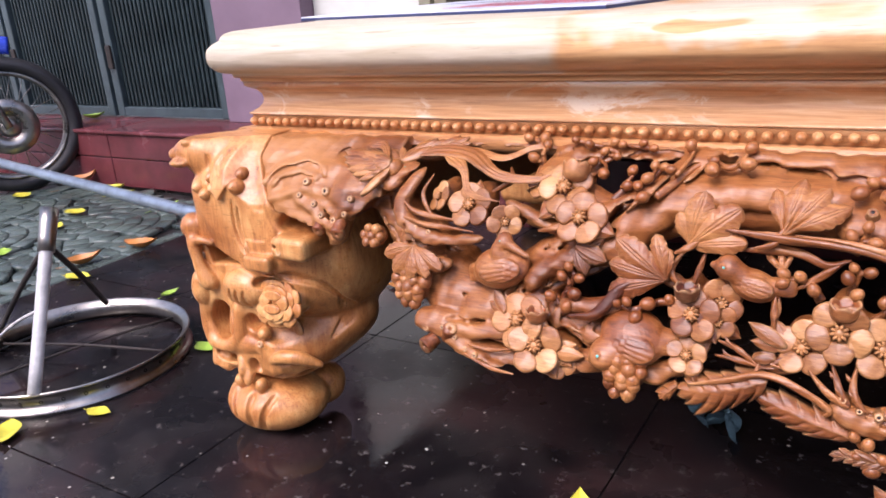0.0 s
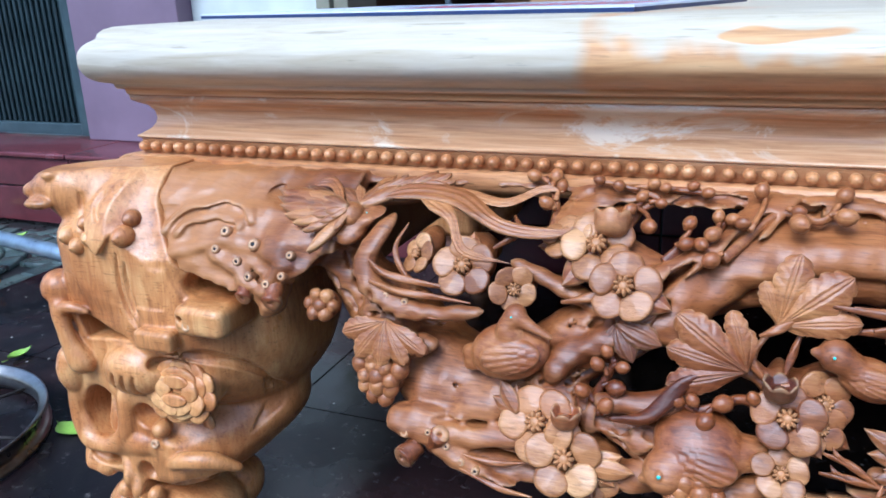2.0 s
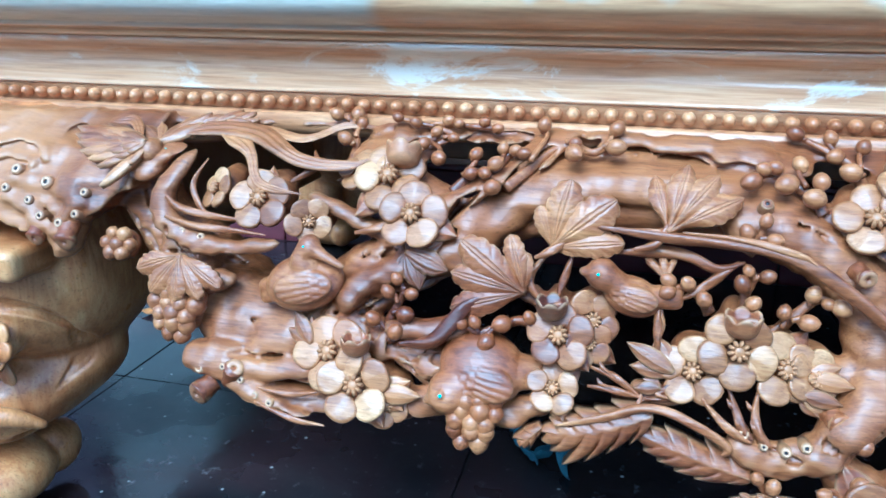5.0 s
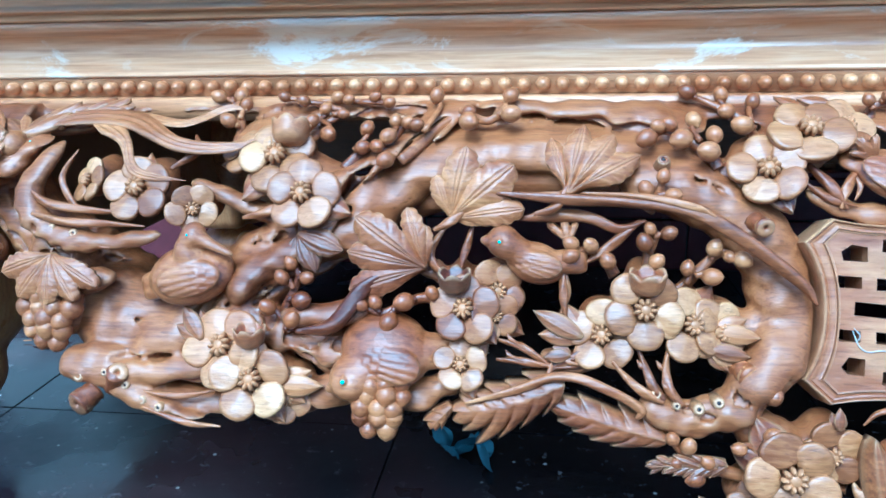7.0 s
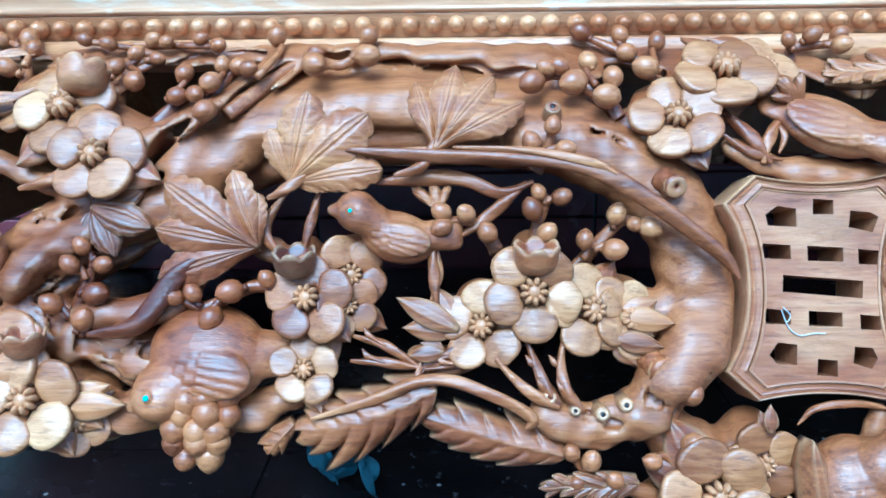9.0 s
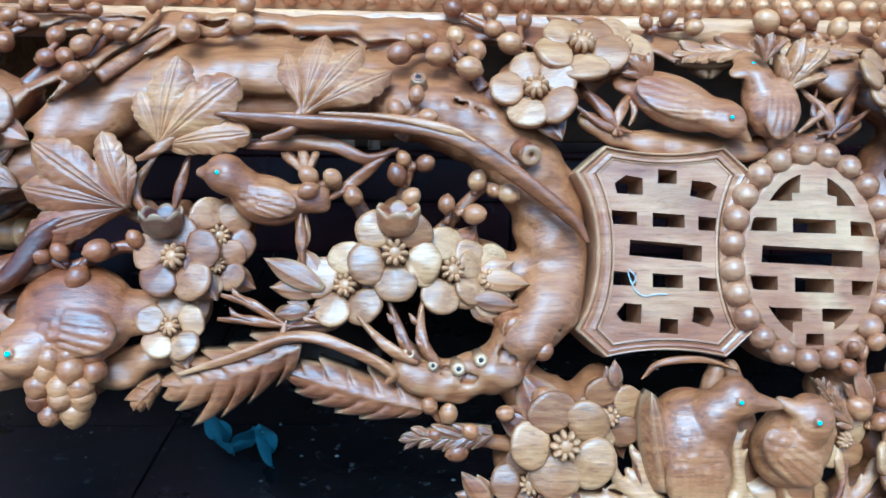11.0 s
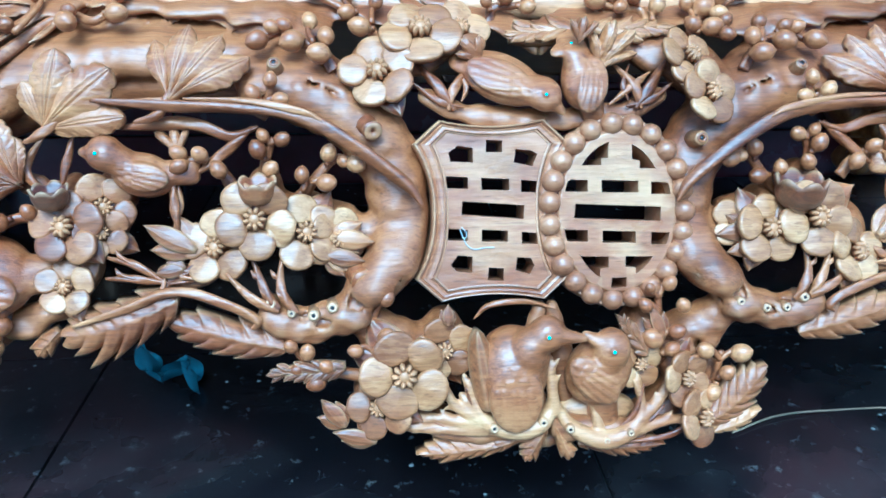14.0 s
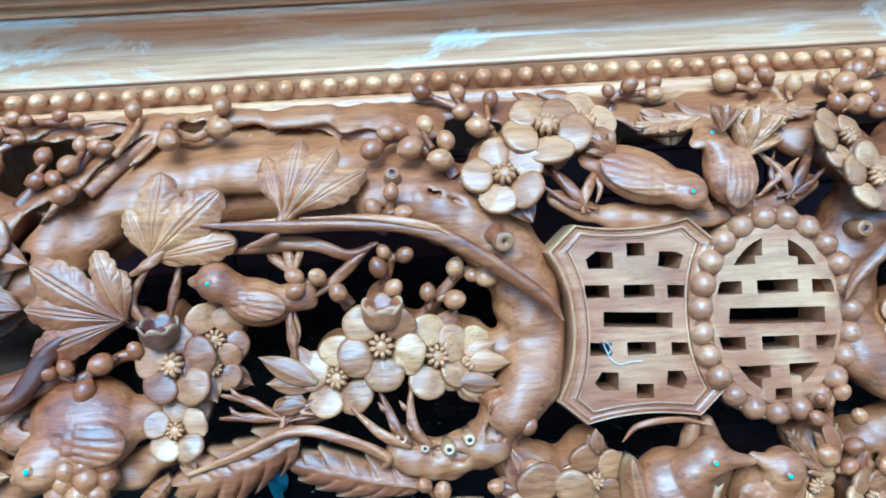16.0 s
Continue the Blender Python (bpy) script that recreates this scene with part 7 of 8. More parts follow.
for path in (((0.128, 0.187), (0.119, 0.201), (0.110, 0.222)), ((0.130, 0.184), (0.104, 0.200), (0.092, 0.216)), ((0.128, 0.184), (0.096, 0.190), (0.070, 0.192)), ((0.126, 0.180), (0.084, 0.183), (0.058, 0.184)), ((0.180, 0.194), (0.178, 0.214), (0.176, 0.236)),
             ((0.238, 0.176), (0.250, 0.190), (0.246, 0.220)), ((0.240, 0.177), (0.262, 0.196), (0.272, 0.212)), ((0.240, 0.174), (0.270, 0.182), (0.296, 0.181)), ((0.218, 0.169), (0.214, 0.188), (0.211, 0.206))):
    shelf.limb([(x, y, z) for (x, z), y in zip(path, (-0.008, -0.007, -0.003))], [0.0040, 0.0029, 0.0019], 0.003)
    ahead = Vector((path[2][0] - path[0][0], path[2][1] - path[0][1])).normalized()
    for u in (0.45, 0.75):
        x, z = Vector(path[0]).lerp(Vector(path[1]), u * 2) if u < 0.5 else Vector(path[1]).lerp(Vector(path[2]), u * 2 - 1)
        side = w.choice((-1, 1))
        tip = (x + 0.009 * ahead.x - side * 0.007 * ahead.y, -0.007, z + 0.009 * ahead.y + side * 0.007 * ahead.x)
        shelf.rod((x, -0.006, z), tip, 0.0030, 0.0010, 0.003)
v, f = shelf.skin()
v[:, 1] += front(v[:, 2])
part("leaf_shelf", (v, f), SHELFW, daybed, "pale hollow leaf shelf with barbed ribs under the pair of birds")
bird("carved bird stooping with a thick beak", (0.144, 0.434, 0.032, 0.017, -18), (0.175, 0.4245, 0.0118), (0.188, 0.4120), (0.110, 0.449), 0.010, (0.140, 0.437, 0.026, 0.012, -18))
bird("carved bird with spread wings", (0.207, 0.434, 0.022, 0.0175, 68), (0.199, 0.4575, 0.0105), (0.183, 0.4520), (0.214, 0.408), 0.012, (0.210, 0.432, 0.020, 0.012, 72))
fan_leaf((0.216, 0.440), [(0.213, 0.469), (0.230, 0.477), (0.247, 0.469), (0.250, 0.452)], 0.006, 0.004, waist=0.5, notch=0.86, thick=0.004, label="carved spread wing of the perched bird")
fan_leaf((0.201, 0.460), [(0.195, 0.478), (0.206, 0.480), (0.217, 0.476)], 0.008, 0.006, waist=0.5, notch=0.7, thick=0.003, label="carved crest of the perched bird")
fan_leaf((0.128, 0.446), [(0.108, 0.452), (0.112, 0.463), (0.126, 0.466)], 0.002, 0.004, waist=0.5, notch=0.8, thick=0.004, label="carved tail feathers of the stooping bird")
bird("carved bird with spread wings", (-0.580, 0.446, 0.018, 0.016, 25), (-0.563, 0.4575, 0.0085), (-0.550, 0.459), (-0.60, 0.435), 0.008, (-0.585, 0.449, 0.014, 0.010, 25))


# ---- the legs ----
leg = Clay((-1.03, -0.20, -0.004), (-0.60, 0.24, 0.512), 0.0023)
leg.block((-0.945, -0.02, 0.380), (-0.74, 0.20, 0.4880), 0.030)
leg.ball((-0.862, -0.010, 0.395), (0.106, 0.114, 0.100), 0.02)
leg.ball((-0.800, 0.000, 0.420), (0.110, 0.105, 0.074), 0.03)
leg.block((-0.948, -0.111, 0.29), (-0.770, 0.12, 0.440), 0.030, 0.012)
leg.ball((-0.802, 0.028, 0.308), (0.125, 0.138, 0.132), 0.03)
leg.block((-0.962, -0.108, 0.105), (-0.800, 0.09, 0.315), 0.026, 0.015)
leg.limb([(-0.86, -0.05, 0.15), (-0.80, -0.03, 0.155), (-0.75, 0.02, 0.18)], [0.05, 0.045, 0.04], 0.02)
# the swell tapers towards the foot
s, g = leg.part_of((-0.90, -0.20, 0.03), (-0.60, 0.24, 0.32))
taper = (g[0] + 0.728) * 0.73 - (g[2] - 0.153) * 0.68
h = np.maximum(0.03 - np.abs(taper - leg.d[s]), 0)
leg.d[s] = (np.maximum(leg.d[s], taper) + h * h / 0.12).astype(np.float32)
leg.ball((-0.872, -0.055, 0.047), (0.090, 0.078, 0.048), 0.006)
leg.ball((-0.822, 0.010, 0.050), (0.030, 0.036, 0.036), 0.004)
# the front runs out flush with the apron
s, g = leg.part_of((-1.03, -0.2, 0.372), (-0.70, 0.05, 0.512))
u = np.clip((g[0] - apron_end(g[2]) + 0.085) / 0.085, 0, 1)
u = u * u * (3 - 2 * u)
leg.d[s] = np.maximum(leg.d[s], (-0.128 * (1 - u) + np.minimum(front(g[2]) - 0.011, shoulder(g[2]) - 0.002) * u - g[1]) * 0.9).astype(np.float32)
# sawn flat on the inner side
leg.block((-0.672, -0.2, 0.0), (-0.55, 0.24, 0.345), 0.01, 0.025, True)
# the drape stands proud of the panel down to a pointed hem
HEM_X = (-1.03, -0.950, -0.922, -0.900, -0.888, -0.864, -0.846, -0.830, -0.800, -0.780)
HEM_Z = (0.418, 0.419, 0.428, 0.444, 0.424, 0.404, 0.430, 0.453, 0.474, 0.480)
s, g = leg.part_of((-1.03, -0.2, 0.35), (-0.7, 0.0, 0.5))
hem = np.interp(g[0], HEM_X, HEM_Z)
leg.d[s] = np.maximum(leg.d[s], -np.maximum(np.maximum((g[2] - hem) * 0.75, g[1] + 0.1135), 0.24 - g[2])).astype(np.float32)


def leg_front(x, z):
    """Where the front skin of the leg lies at x, z."""
    i, k = int((x - leg.lo[0]) / leg.step), int((z - leg.lo[2]) / leg.step)
    col = leg.d[i, :, k] < 0
    return leg.lo[1] + leg.step * int(np.argmax(col)) if col.any() else 0.0


def lump(x, z, rx, rz, proud, k=0.005, turn=0):
    """A swelling on the front of the leg."""
    leg.ball((x, leg_front(x, z) + 0.012 - proud, z), (rx, 0.012 + 0.5 * proud, rz), k, False, (0, -turn, 0))


def hollow(x, z, rx, rz, depth, turn=0, k=0.004):
    leg.ball((x, leg_front(x, z), z), (rx, depth, rz), k, True, (0, -turn, 0))


def strand(points, radii, proud=0.6, cut=False, k=0.004):
    """A ridge, or a gouged line, that follows the skin."""
    q = spline([(*p, r) for p, r in zip(points, radii)], 6 * len(points))
    ys = np.array([leg_front(x, z) for x, z, r in q])
    ys = np.convolve(np.pad(ys, 3, mode="edge"), np.ones(7) / 7, "valid")
    p = [(x, y + ((1 - 2 * proud) * r if not cut else (0.6 - proud) * r), z) for (x, z, r), y in zip(q, ys)]
    for (u, r0), (w, r1) in zip(zip(p, q[:, 2]), zip(p[1:], q[1:, 2])):
        if abs(u[1] - w[1]) < 0.03:
            leg.rod(u, w, r0, r1, k, cut)


# head of a beast on the shoulder
leg.limb([(-0.86, -0.020, 0.452), (-0.90, -0.048, 0.455), (-0.936, -0.080, 0.465)], [0.030, 0.028, 0.021], 0.020)
leg.ball((-0.948, -0.087, 0.468), (0.024, 0.020, 0.019), 0.004)
leg.ball((-0.968, -0.094, 0.464), (0.012, 0.012, 0.010), 0.004)
leg.ball((-0.950, -0.108, 0.454), (0.018, 0.012, 0.007), 0.003)
leg.ball((-0.936, -0.098, 0.484), (0.010, 0.010, 0.006), 0.003)
leg.rod((-0.974, -0.112, 0.458), (-0.938, -0.116, 0.460), 0.0028, 0.0028, 0.003, True)
for x0, z0, x1, z1 in ((-0.900, 0.464, -0.880, 0.418), (-0.872, 0.466, -0.866, 0.440)):
    strand([(x0, z0), ((x0 + x1) / 2 - 0.006, (z0 + z1) / 2), (x1, z1)], [0.0018] * 3, 0.3, True)
# eye socket and nostril, pierced out through the outer flank
s, g = leg.part_of((-0.96, -0.2, 0.26), (-0.83, -0.04, 0.36))
corners = ((-0.9235, 0.334), (-0.915, 0.296), (-0.850, 0.304))
e = g[1] + 0.052 + 0.4 * (g[0] + 0.90)
for (xa, za), (xb, zb) in zip(corners, corners[1:] + corners[:1]):
    e = np.maximum(e, ((g[0] - xa) * (zb - za) - (g[2] - za) * (xb - xa)) / math.hypot(xb - xa, zb - za))
leg.merge(s, e.astype(np.float32), 0.004, True)
leg.ball((-0.915, -0.105, 0.199), (0.027, 0.060, 0.034), 0.004, True)
leg.ball((-0.956, -0.060, 0.196), (0.014, 0.026, 0.020), 0.004, True)
# the strand that hooks down past the socket, knob, egg and cheek
leg.ball((-0.950, -0.100, 0.352), (0.022, 0.022, 0.021), 0.004)
leg.limb([(-0.944, -0.110, 0.342), (-0.937, -0.118, 0.318), (-0.930, -0.118, 0.290), (-0.922, -0.114, 0.268)], [0.011, 0.008, 0.009, 0.015], 0.004)
leg.limb([(-0.936, -0.116, 0.332), (-0.920, -0.120, 0.338), (-0.900, -0.116, 0.333)], [0.007, 0.0055, 0.003], 0.003)
leg.ball((-0.951, -0.104, 0.250), (0.018, 0.019, 0.031), 0.002)
leg.ball((-0.850, -0.106, 0.266), (0.043, 0.027, 0.031), 0.004)
for x in (-0.880, -0.866, -0.852, -0.838):
    strand([(x + 0.004, 0.268), (x, 0.252), (x + 0.003, 0.238)], [0.0018] * 3, 0.1, True, 0.002)
leg.limb([(-0.952, -0.102, 0.226), (-0.955, -0.102, 0.190), (-0.940, -0.106, 0.160), (-0.905, -0.108, 0.156), (-0.880, -0.106, 0.180), (-0.874, -0.102, 0.226)], [0.011, 0.011, 0.012, 0.011, 0.011, 0.013], 0.004)
leg.limb([(-0.915, -0.080, 0.232), (-0.908, -0.090, 0.205), (-0.904, -0.094, 0.178)], [0.004, 0.005, 0.010], 0.003)
# recess under the rosette, and its boss
leg.ball((-0.795, -0.110, 0.196), (0.042, 0.034, 0.028), 0.008, True)
leg.ball((-0.848, -0.112, 0.206), (0.016, 0.032, 0.016), 0.003, True)
leg.ball((-0.788, -0.088, 0.250), (0.040, 0.026, 0.032), 0.006)
leg.ball((-0.800, -0.108, 0.279), (0.026, 0.020, 0.010), 0.003, True)
leg.block((-0.824, -0.132, 0.304), (-0.774, -0.085, 0.328), 0.006, 0.003)
# mouth, lips and drips above the foot
leg.ball((-0.922, -0.102, 0.134), (0.026, 0.038, 0.011), 0.003, True)
leg.limb([(-0.958, -0.080, 0.126), (-0.952, -0.092, 0.116), (-0.930, -0.098, 0.113)], [0.013, 0.013, 0.009], 0.006)
leg.limb([(-0.895, -0.098, 0.150), (-0.865, -0.102, 0.166), (-0.842, -0.098, 0.164)], [0.009, 0.013, 0.011], 0.006)
leg.limb([(-0.872, -0.100, 0.150), (-0.874, -0.102, 0.125), (-0.872, -0.118, 0.100)], [0.009, 0.007, 0.004], 0.006)
leg.ball((-0.800, -0.104, 0.112), (0.030, 0.022, 0.009), 0.003, True)
leg.ball((-0.895, -0.102, 0.098), (0.020, 0.020, 0.009), 0.003, True)
leg.ball((-0.765, -0.050, 0.108), (0.040, 0.060, 0.012), 0.004, True)
leg.ball((-0.858, -0.108, 0.128), (0.012, 0.018, 0.016), 0.003, True)
leg.ball((-0.830, -0.104, 0.190), (0.010, 0.012, 0.010), 0.003)
# a curled leaf that juts out over the foot
leg.limb([(-0.826, -0.104, 0.142), (-0.800, -0.108, 0.156), (-0.772, -0.098, 0.156), (-0.748, -0.078, 0.140)], [0.005, 0.009, 0.010, 0.005], 0.003)
leg.ball((-0.788, -0.104, 0.140), (0.026, 0.016, 0.008), 0.003, True)
leg.limb([(-0.890, -0.104, 0.140), (-0.882, -0.114, 0.120), (-0.888, -0.108, 0.104)], [0.007, 0.006, 0.005], 0.003)
leg.block((-0.968, -0.098, 0.112), (-0.925, -0.050, 0.142), 0.006, 0.004)
leg.limb([(-0.950, -0.110, 0.150), (-0.925, -0.114, 0.146), (-0.900, -0.112, 0.152)], [0.0035] * 3, 0.003, True)
for x, r in ((-0.90, 0.011), (-0.855, 0.009), (-0.815, 0.010)):
    leg.ball((x, -0.104, 0.094), (r, 0.012, 0.012), 0.006)
# neck above the bun foot
leg.limb([(-0.975, -0.06, 0.098), (-0.93, -0.126, 0.096), (-0.86, -0.134, 0.094), (-0.80, -0.095, 0.098), (-0.765, -0.03, 0.10)], [0.012, 0.014, 0.013, 0.014, 0.014], 0.004, True)
leg.limb([(-0.985, -0.02, 0.100), (-0.985, 0.06, 0.10)], [0.016, 0.016], 0.01, True)
# the log that peers out below the twigs, with a dark gap over it
leg.ball((-0.722, -0.085, 0.382), (0.052, 0.090, 0.024), 0.005, True, (0, -14, 0))
leg.block((-0.770, -0.128, 0.326), (-0.708, -0.050, 0.360), 0.010, 0.004)
leg.rod((-0.760, -0.145, 0.346), (-0.760, -0.118, 0.346), 0.0035, 0.0035, 0.001, True)
# flutes that sweep round the swell
for o in range(6):
    k = 0.010 * o
    line = [(-0.846 + k, 0.405 - 0.8 * k), (-0.848 + 1.1 * k, 0.368 - 0.1 * k), (-0.838 + 1.1 * k, 0.334), (-0.806 + 0.5 * k, 0.300 - 0.2 * k), (-0.748 + 0.4 * k, 0.294 - 0.5 * k), (-0.717, 0.262 - 1.1 * k), (-0.734 - 0.3 * k, 0.205 - 0.7 * k)][(0, 0, 3, 3, 3, 3)[o]:]
    strand(line, [0.0016] + [0.0028] * (len(line) - 2) + [0.0016], 0.10, True, 0.002)
for x0, x1 in ((-0.955, -0.925), (-0.912, -0.895), (-0.868, -0.868), (-0.83, -0.848)):
    strand([(x0, 0.080), ((x0 + x1) / 2, 0.055), (x1, 0.022)], [0.004] * 3, 0.4, True)
s, g = leg.part_of((-2, -2, -2), (2, 2, 2))
e = np.maximum(np.maximum(apron_end(g[2]) + 0.002 - g[0], g[1] - front(g[2]) - 0.002), 0.366 - g[2])
leg.d[s] = np.maximum(leg.d[s], (-e).astype(np.float32))
leg.d[s] = np.maximum(leg.d[s], np.maximum(-g[2], g[2] - 0.4885).astype(np.float32))
leg.d[s] += (0.0005 * np.sin(g[0] * 73 + 2 * np.sin(g[2] * 51)) * np.sin(g[2] * 88 + 2 * np.sin(g[1] * 60))).astype(np.float32)
v, f = leg.skin()
LEG = mesh_of("leg", (v, f), LEGW)


def in_wood(mesh, mat):
    me = mesh.copy()
    me.materials.clear()
    me.materials.append(mat)
    return me


LEG_PETALS, LEG_BERRY = [in_wood(p, LEGW) for p in PETALS], in_wood(BERRY, LEGW)
LEG_LEAF = mesh_of("rosette_leaf", joined(*[moved(blade(pointed(0.26, 0.3, 0.6, 0.7), 9, 4, 0.3, 0.2, 0.2, (0.0,), 0.2, 0.1), Matrix.Rotation(radians(k), 4, "Z")) for k in (-32, 32, 0)]), LEGW)
for flip_x, flip_y in ((False, False), (True, False), (False, True), (True, True)):
    m = Matrix.Identity(4)
    if flip_x:
        m = Matrix.Translation((2 * XC, 0, 0)) @ Matrix.Diagonal((-1, 1, 1, 1)) @ m
    if flip_y:
        m = Matrix.Translation((0, DEPTH, 0)) @ Matrix.Diagonal((1, -1, 1, 1)) @ m
    the_leg = part("leg", LEG, None, daybed, "swelling yellow-brown carved leg with hollows and a bun foot", m)
    if flip_y:
        continue
    # a rosette of overlapping scales and a few grapes
    face_m = m @ Matrix.Translation((-0.788, leg_front(-0.788, 0.250) - 0.001, 0.249)) @ Matrix.Rotation(radians(80), 4, "X")
    for ring, (count, rad, h) in enumerate(((11, 0.030, 0.000), (8, 0.016, 0.004), (5, 0.003, 0.008), (1, -0.016, 0.011))):
        for i in range(count):
            a = 2 * math.pi * (i + 0.5 * ring) / count
            part("rosette_scale", LEG_PETALS[i % 4], None, the_leg, m=face_m @ Matrix.Diagonal((0.84, 0.62, 0.9, 1)) @ Matrix.Rotation(a, 4, "Z") @ Matrix.Translation((0, rad * 0.6, h)) @ Matrix.Rotation(radians(-4 + 2 * ring), 4, "X") @ Matrix.Diagonal((0.042, 0.040 - 0.003 * ring, 0.040, 1)))
    part("rosette_leaf", LEG_LEAF, None, the_leg, m=m @ Matrix.Translation((-0.796, leg_front(-0.796, 0.205) - 0.004, 0.212)) @ Matrix.Rotation(radians(90), 4, "X") @ Matrix.Rotation(radians(165), 4, "Z") @ size(0.040))
    for x, z, r in ((-0.912, 0.420, 0.011), (-0.890, 0.434, 0.010), (-0.898, 0.410, 0.0105), (-0.881, 0.419, 0.010), (-0.833, 0.441, 0.010), (-0.835, 0.425, 0.012)):
        part("grape", LEG_BERRY, None, the_leg, m=m @ Matrix.Translation((x, leg_front(x, z) + 0.002, z)) @ Matrix.Rotation(radians(90), 4, "X") @ size(r))
    for x, z in ((-0.838, 0.172), (-0.752, 0.339)):
        km = m @ Matrix.Translation((x, leg_front(x, z) - 0.001, z)) @ Matrix.Rotation(radians(80), 4, "X")
        part("knot", revolve([(0.006, -0.006), (0.0055, 0.0), (0.0045, 0.0012), (0.0022, 0.0008), (0.002, -0.004)], 14), WHITEPEG, the_leg, m=km)
# plain aprons added out of view; they keep light from behind the piercings
for name, lo, hi in (("side_apron", (X0 + 0.055, 0.12, 0.21), (X0 + 0.085, DEPTH - 0.12, 0.489)), ("side_apron", (X1 - 0.085, 0.12, 0.21), (X1 - 0.055, DEPTH - 0.12, 0.489)),
                     ("back_apron", (X0 + 0.12, DEPTH - 0.06, 0.26), (X1 - 0.12, DEPTH - 0.03, 0.489))):
    part(name, box(lo, hi, 0.006), GROUND, daybed)


# ---- loose things round the daybed ----
def rim_stand():
    """An old wheel rim used as a foot, with a welded post and braces."""
    stand = tagged(new("rim_stand"), "old spoked wheel rim used as a stand with a white post", "stand")
    cx, cy = -1.433, -0.060
    m = Matrix.Translation((cx, cy, 0.0))
    prof = [(0.0, 0.001), (0.002, 0.001), (0.003, 0.006), (-0.004, 0.010), (-0.009, 0.017), (-0.009, 0.030), (-0.004, 0.037), (0.003, 0.041), (0.002, 0.046), (0.0, 0.046),
            (-0.003, 0.042), (-0.010, 0.038), (-0.014, 0.031), (-0.014, 0.016), (-0.010, 0.009), (-0.003, 0.005)]
    part("rim", ring_sweep(prof, 0.226, 96), STEEL, stand, "worn chromed wheel rim", m)
    for i in range(36):
        a = 2 * math.pi * i / 36
        part("spoke_hole", revolve([(0.0034, 0.0), (0.0038, 0.0012), (0.002, 0.0014), (0.0018, 0.0)], 10), RUST, stand,
             m=m @ Matrix.Rotation(a, 4, "Z") @ Matrix.Translation((0.2165, 0, 0.0235)) @ Matrix.Rotation(radians(90), 4, "Y"))
    base, top = Vector((-1.292, -0.235, 0.044)), Vector((-1.372, -0.078, 0.338))
    post = part("post", tube([base, base.lerp(top, 0.5), top], (0.0115, 0.0115, 0.0125), 16, 8, 1.0), WHITEPAINT, stand, "chipped white painted post")
    part("socket", tube([base.lerp(top, 0.76), base.lerp(top, 1.0)], (0.0155, 0.0165), 16, 4, 1.0), STEEL, post, "dull steel socket")
    for a, b, r, mt in ((base.lerp(top, 0.80), Vector((-1.66, -0.08, 0.046)), 0.0055, RUST), (base.lerp(top, 0.80), Vector((-1.552, 0.105, 0.046)), 0.0065, RUST), (base.lerp(top, 0.45), Vector((-1.648, -0.10, 0.03)), 0.0035, WHITEPAINT),
                        (Vector((-1.63, -0.10, 0.02)), Vector((-1.25, 0.02, 0.02)), 0.003, RUST), (Vector((-1.50, -0.26, 0.02)), Vector((-1.38, 0.15, 0.02)), 0.003, RUST)):
        part("brace", tube([a, a.lerp(b, 0.5) + Vector((0, 0, 0.006)), b], (r, r, r), 8, 8, 1.0), mt, stand, "thin iron brace")
    return stand


rim_stand()


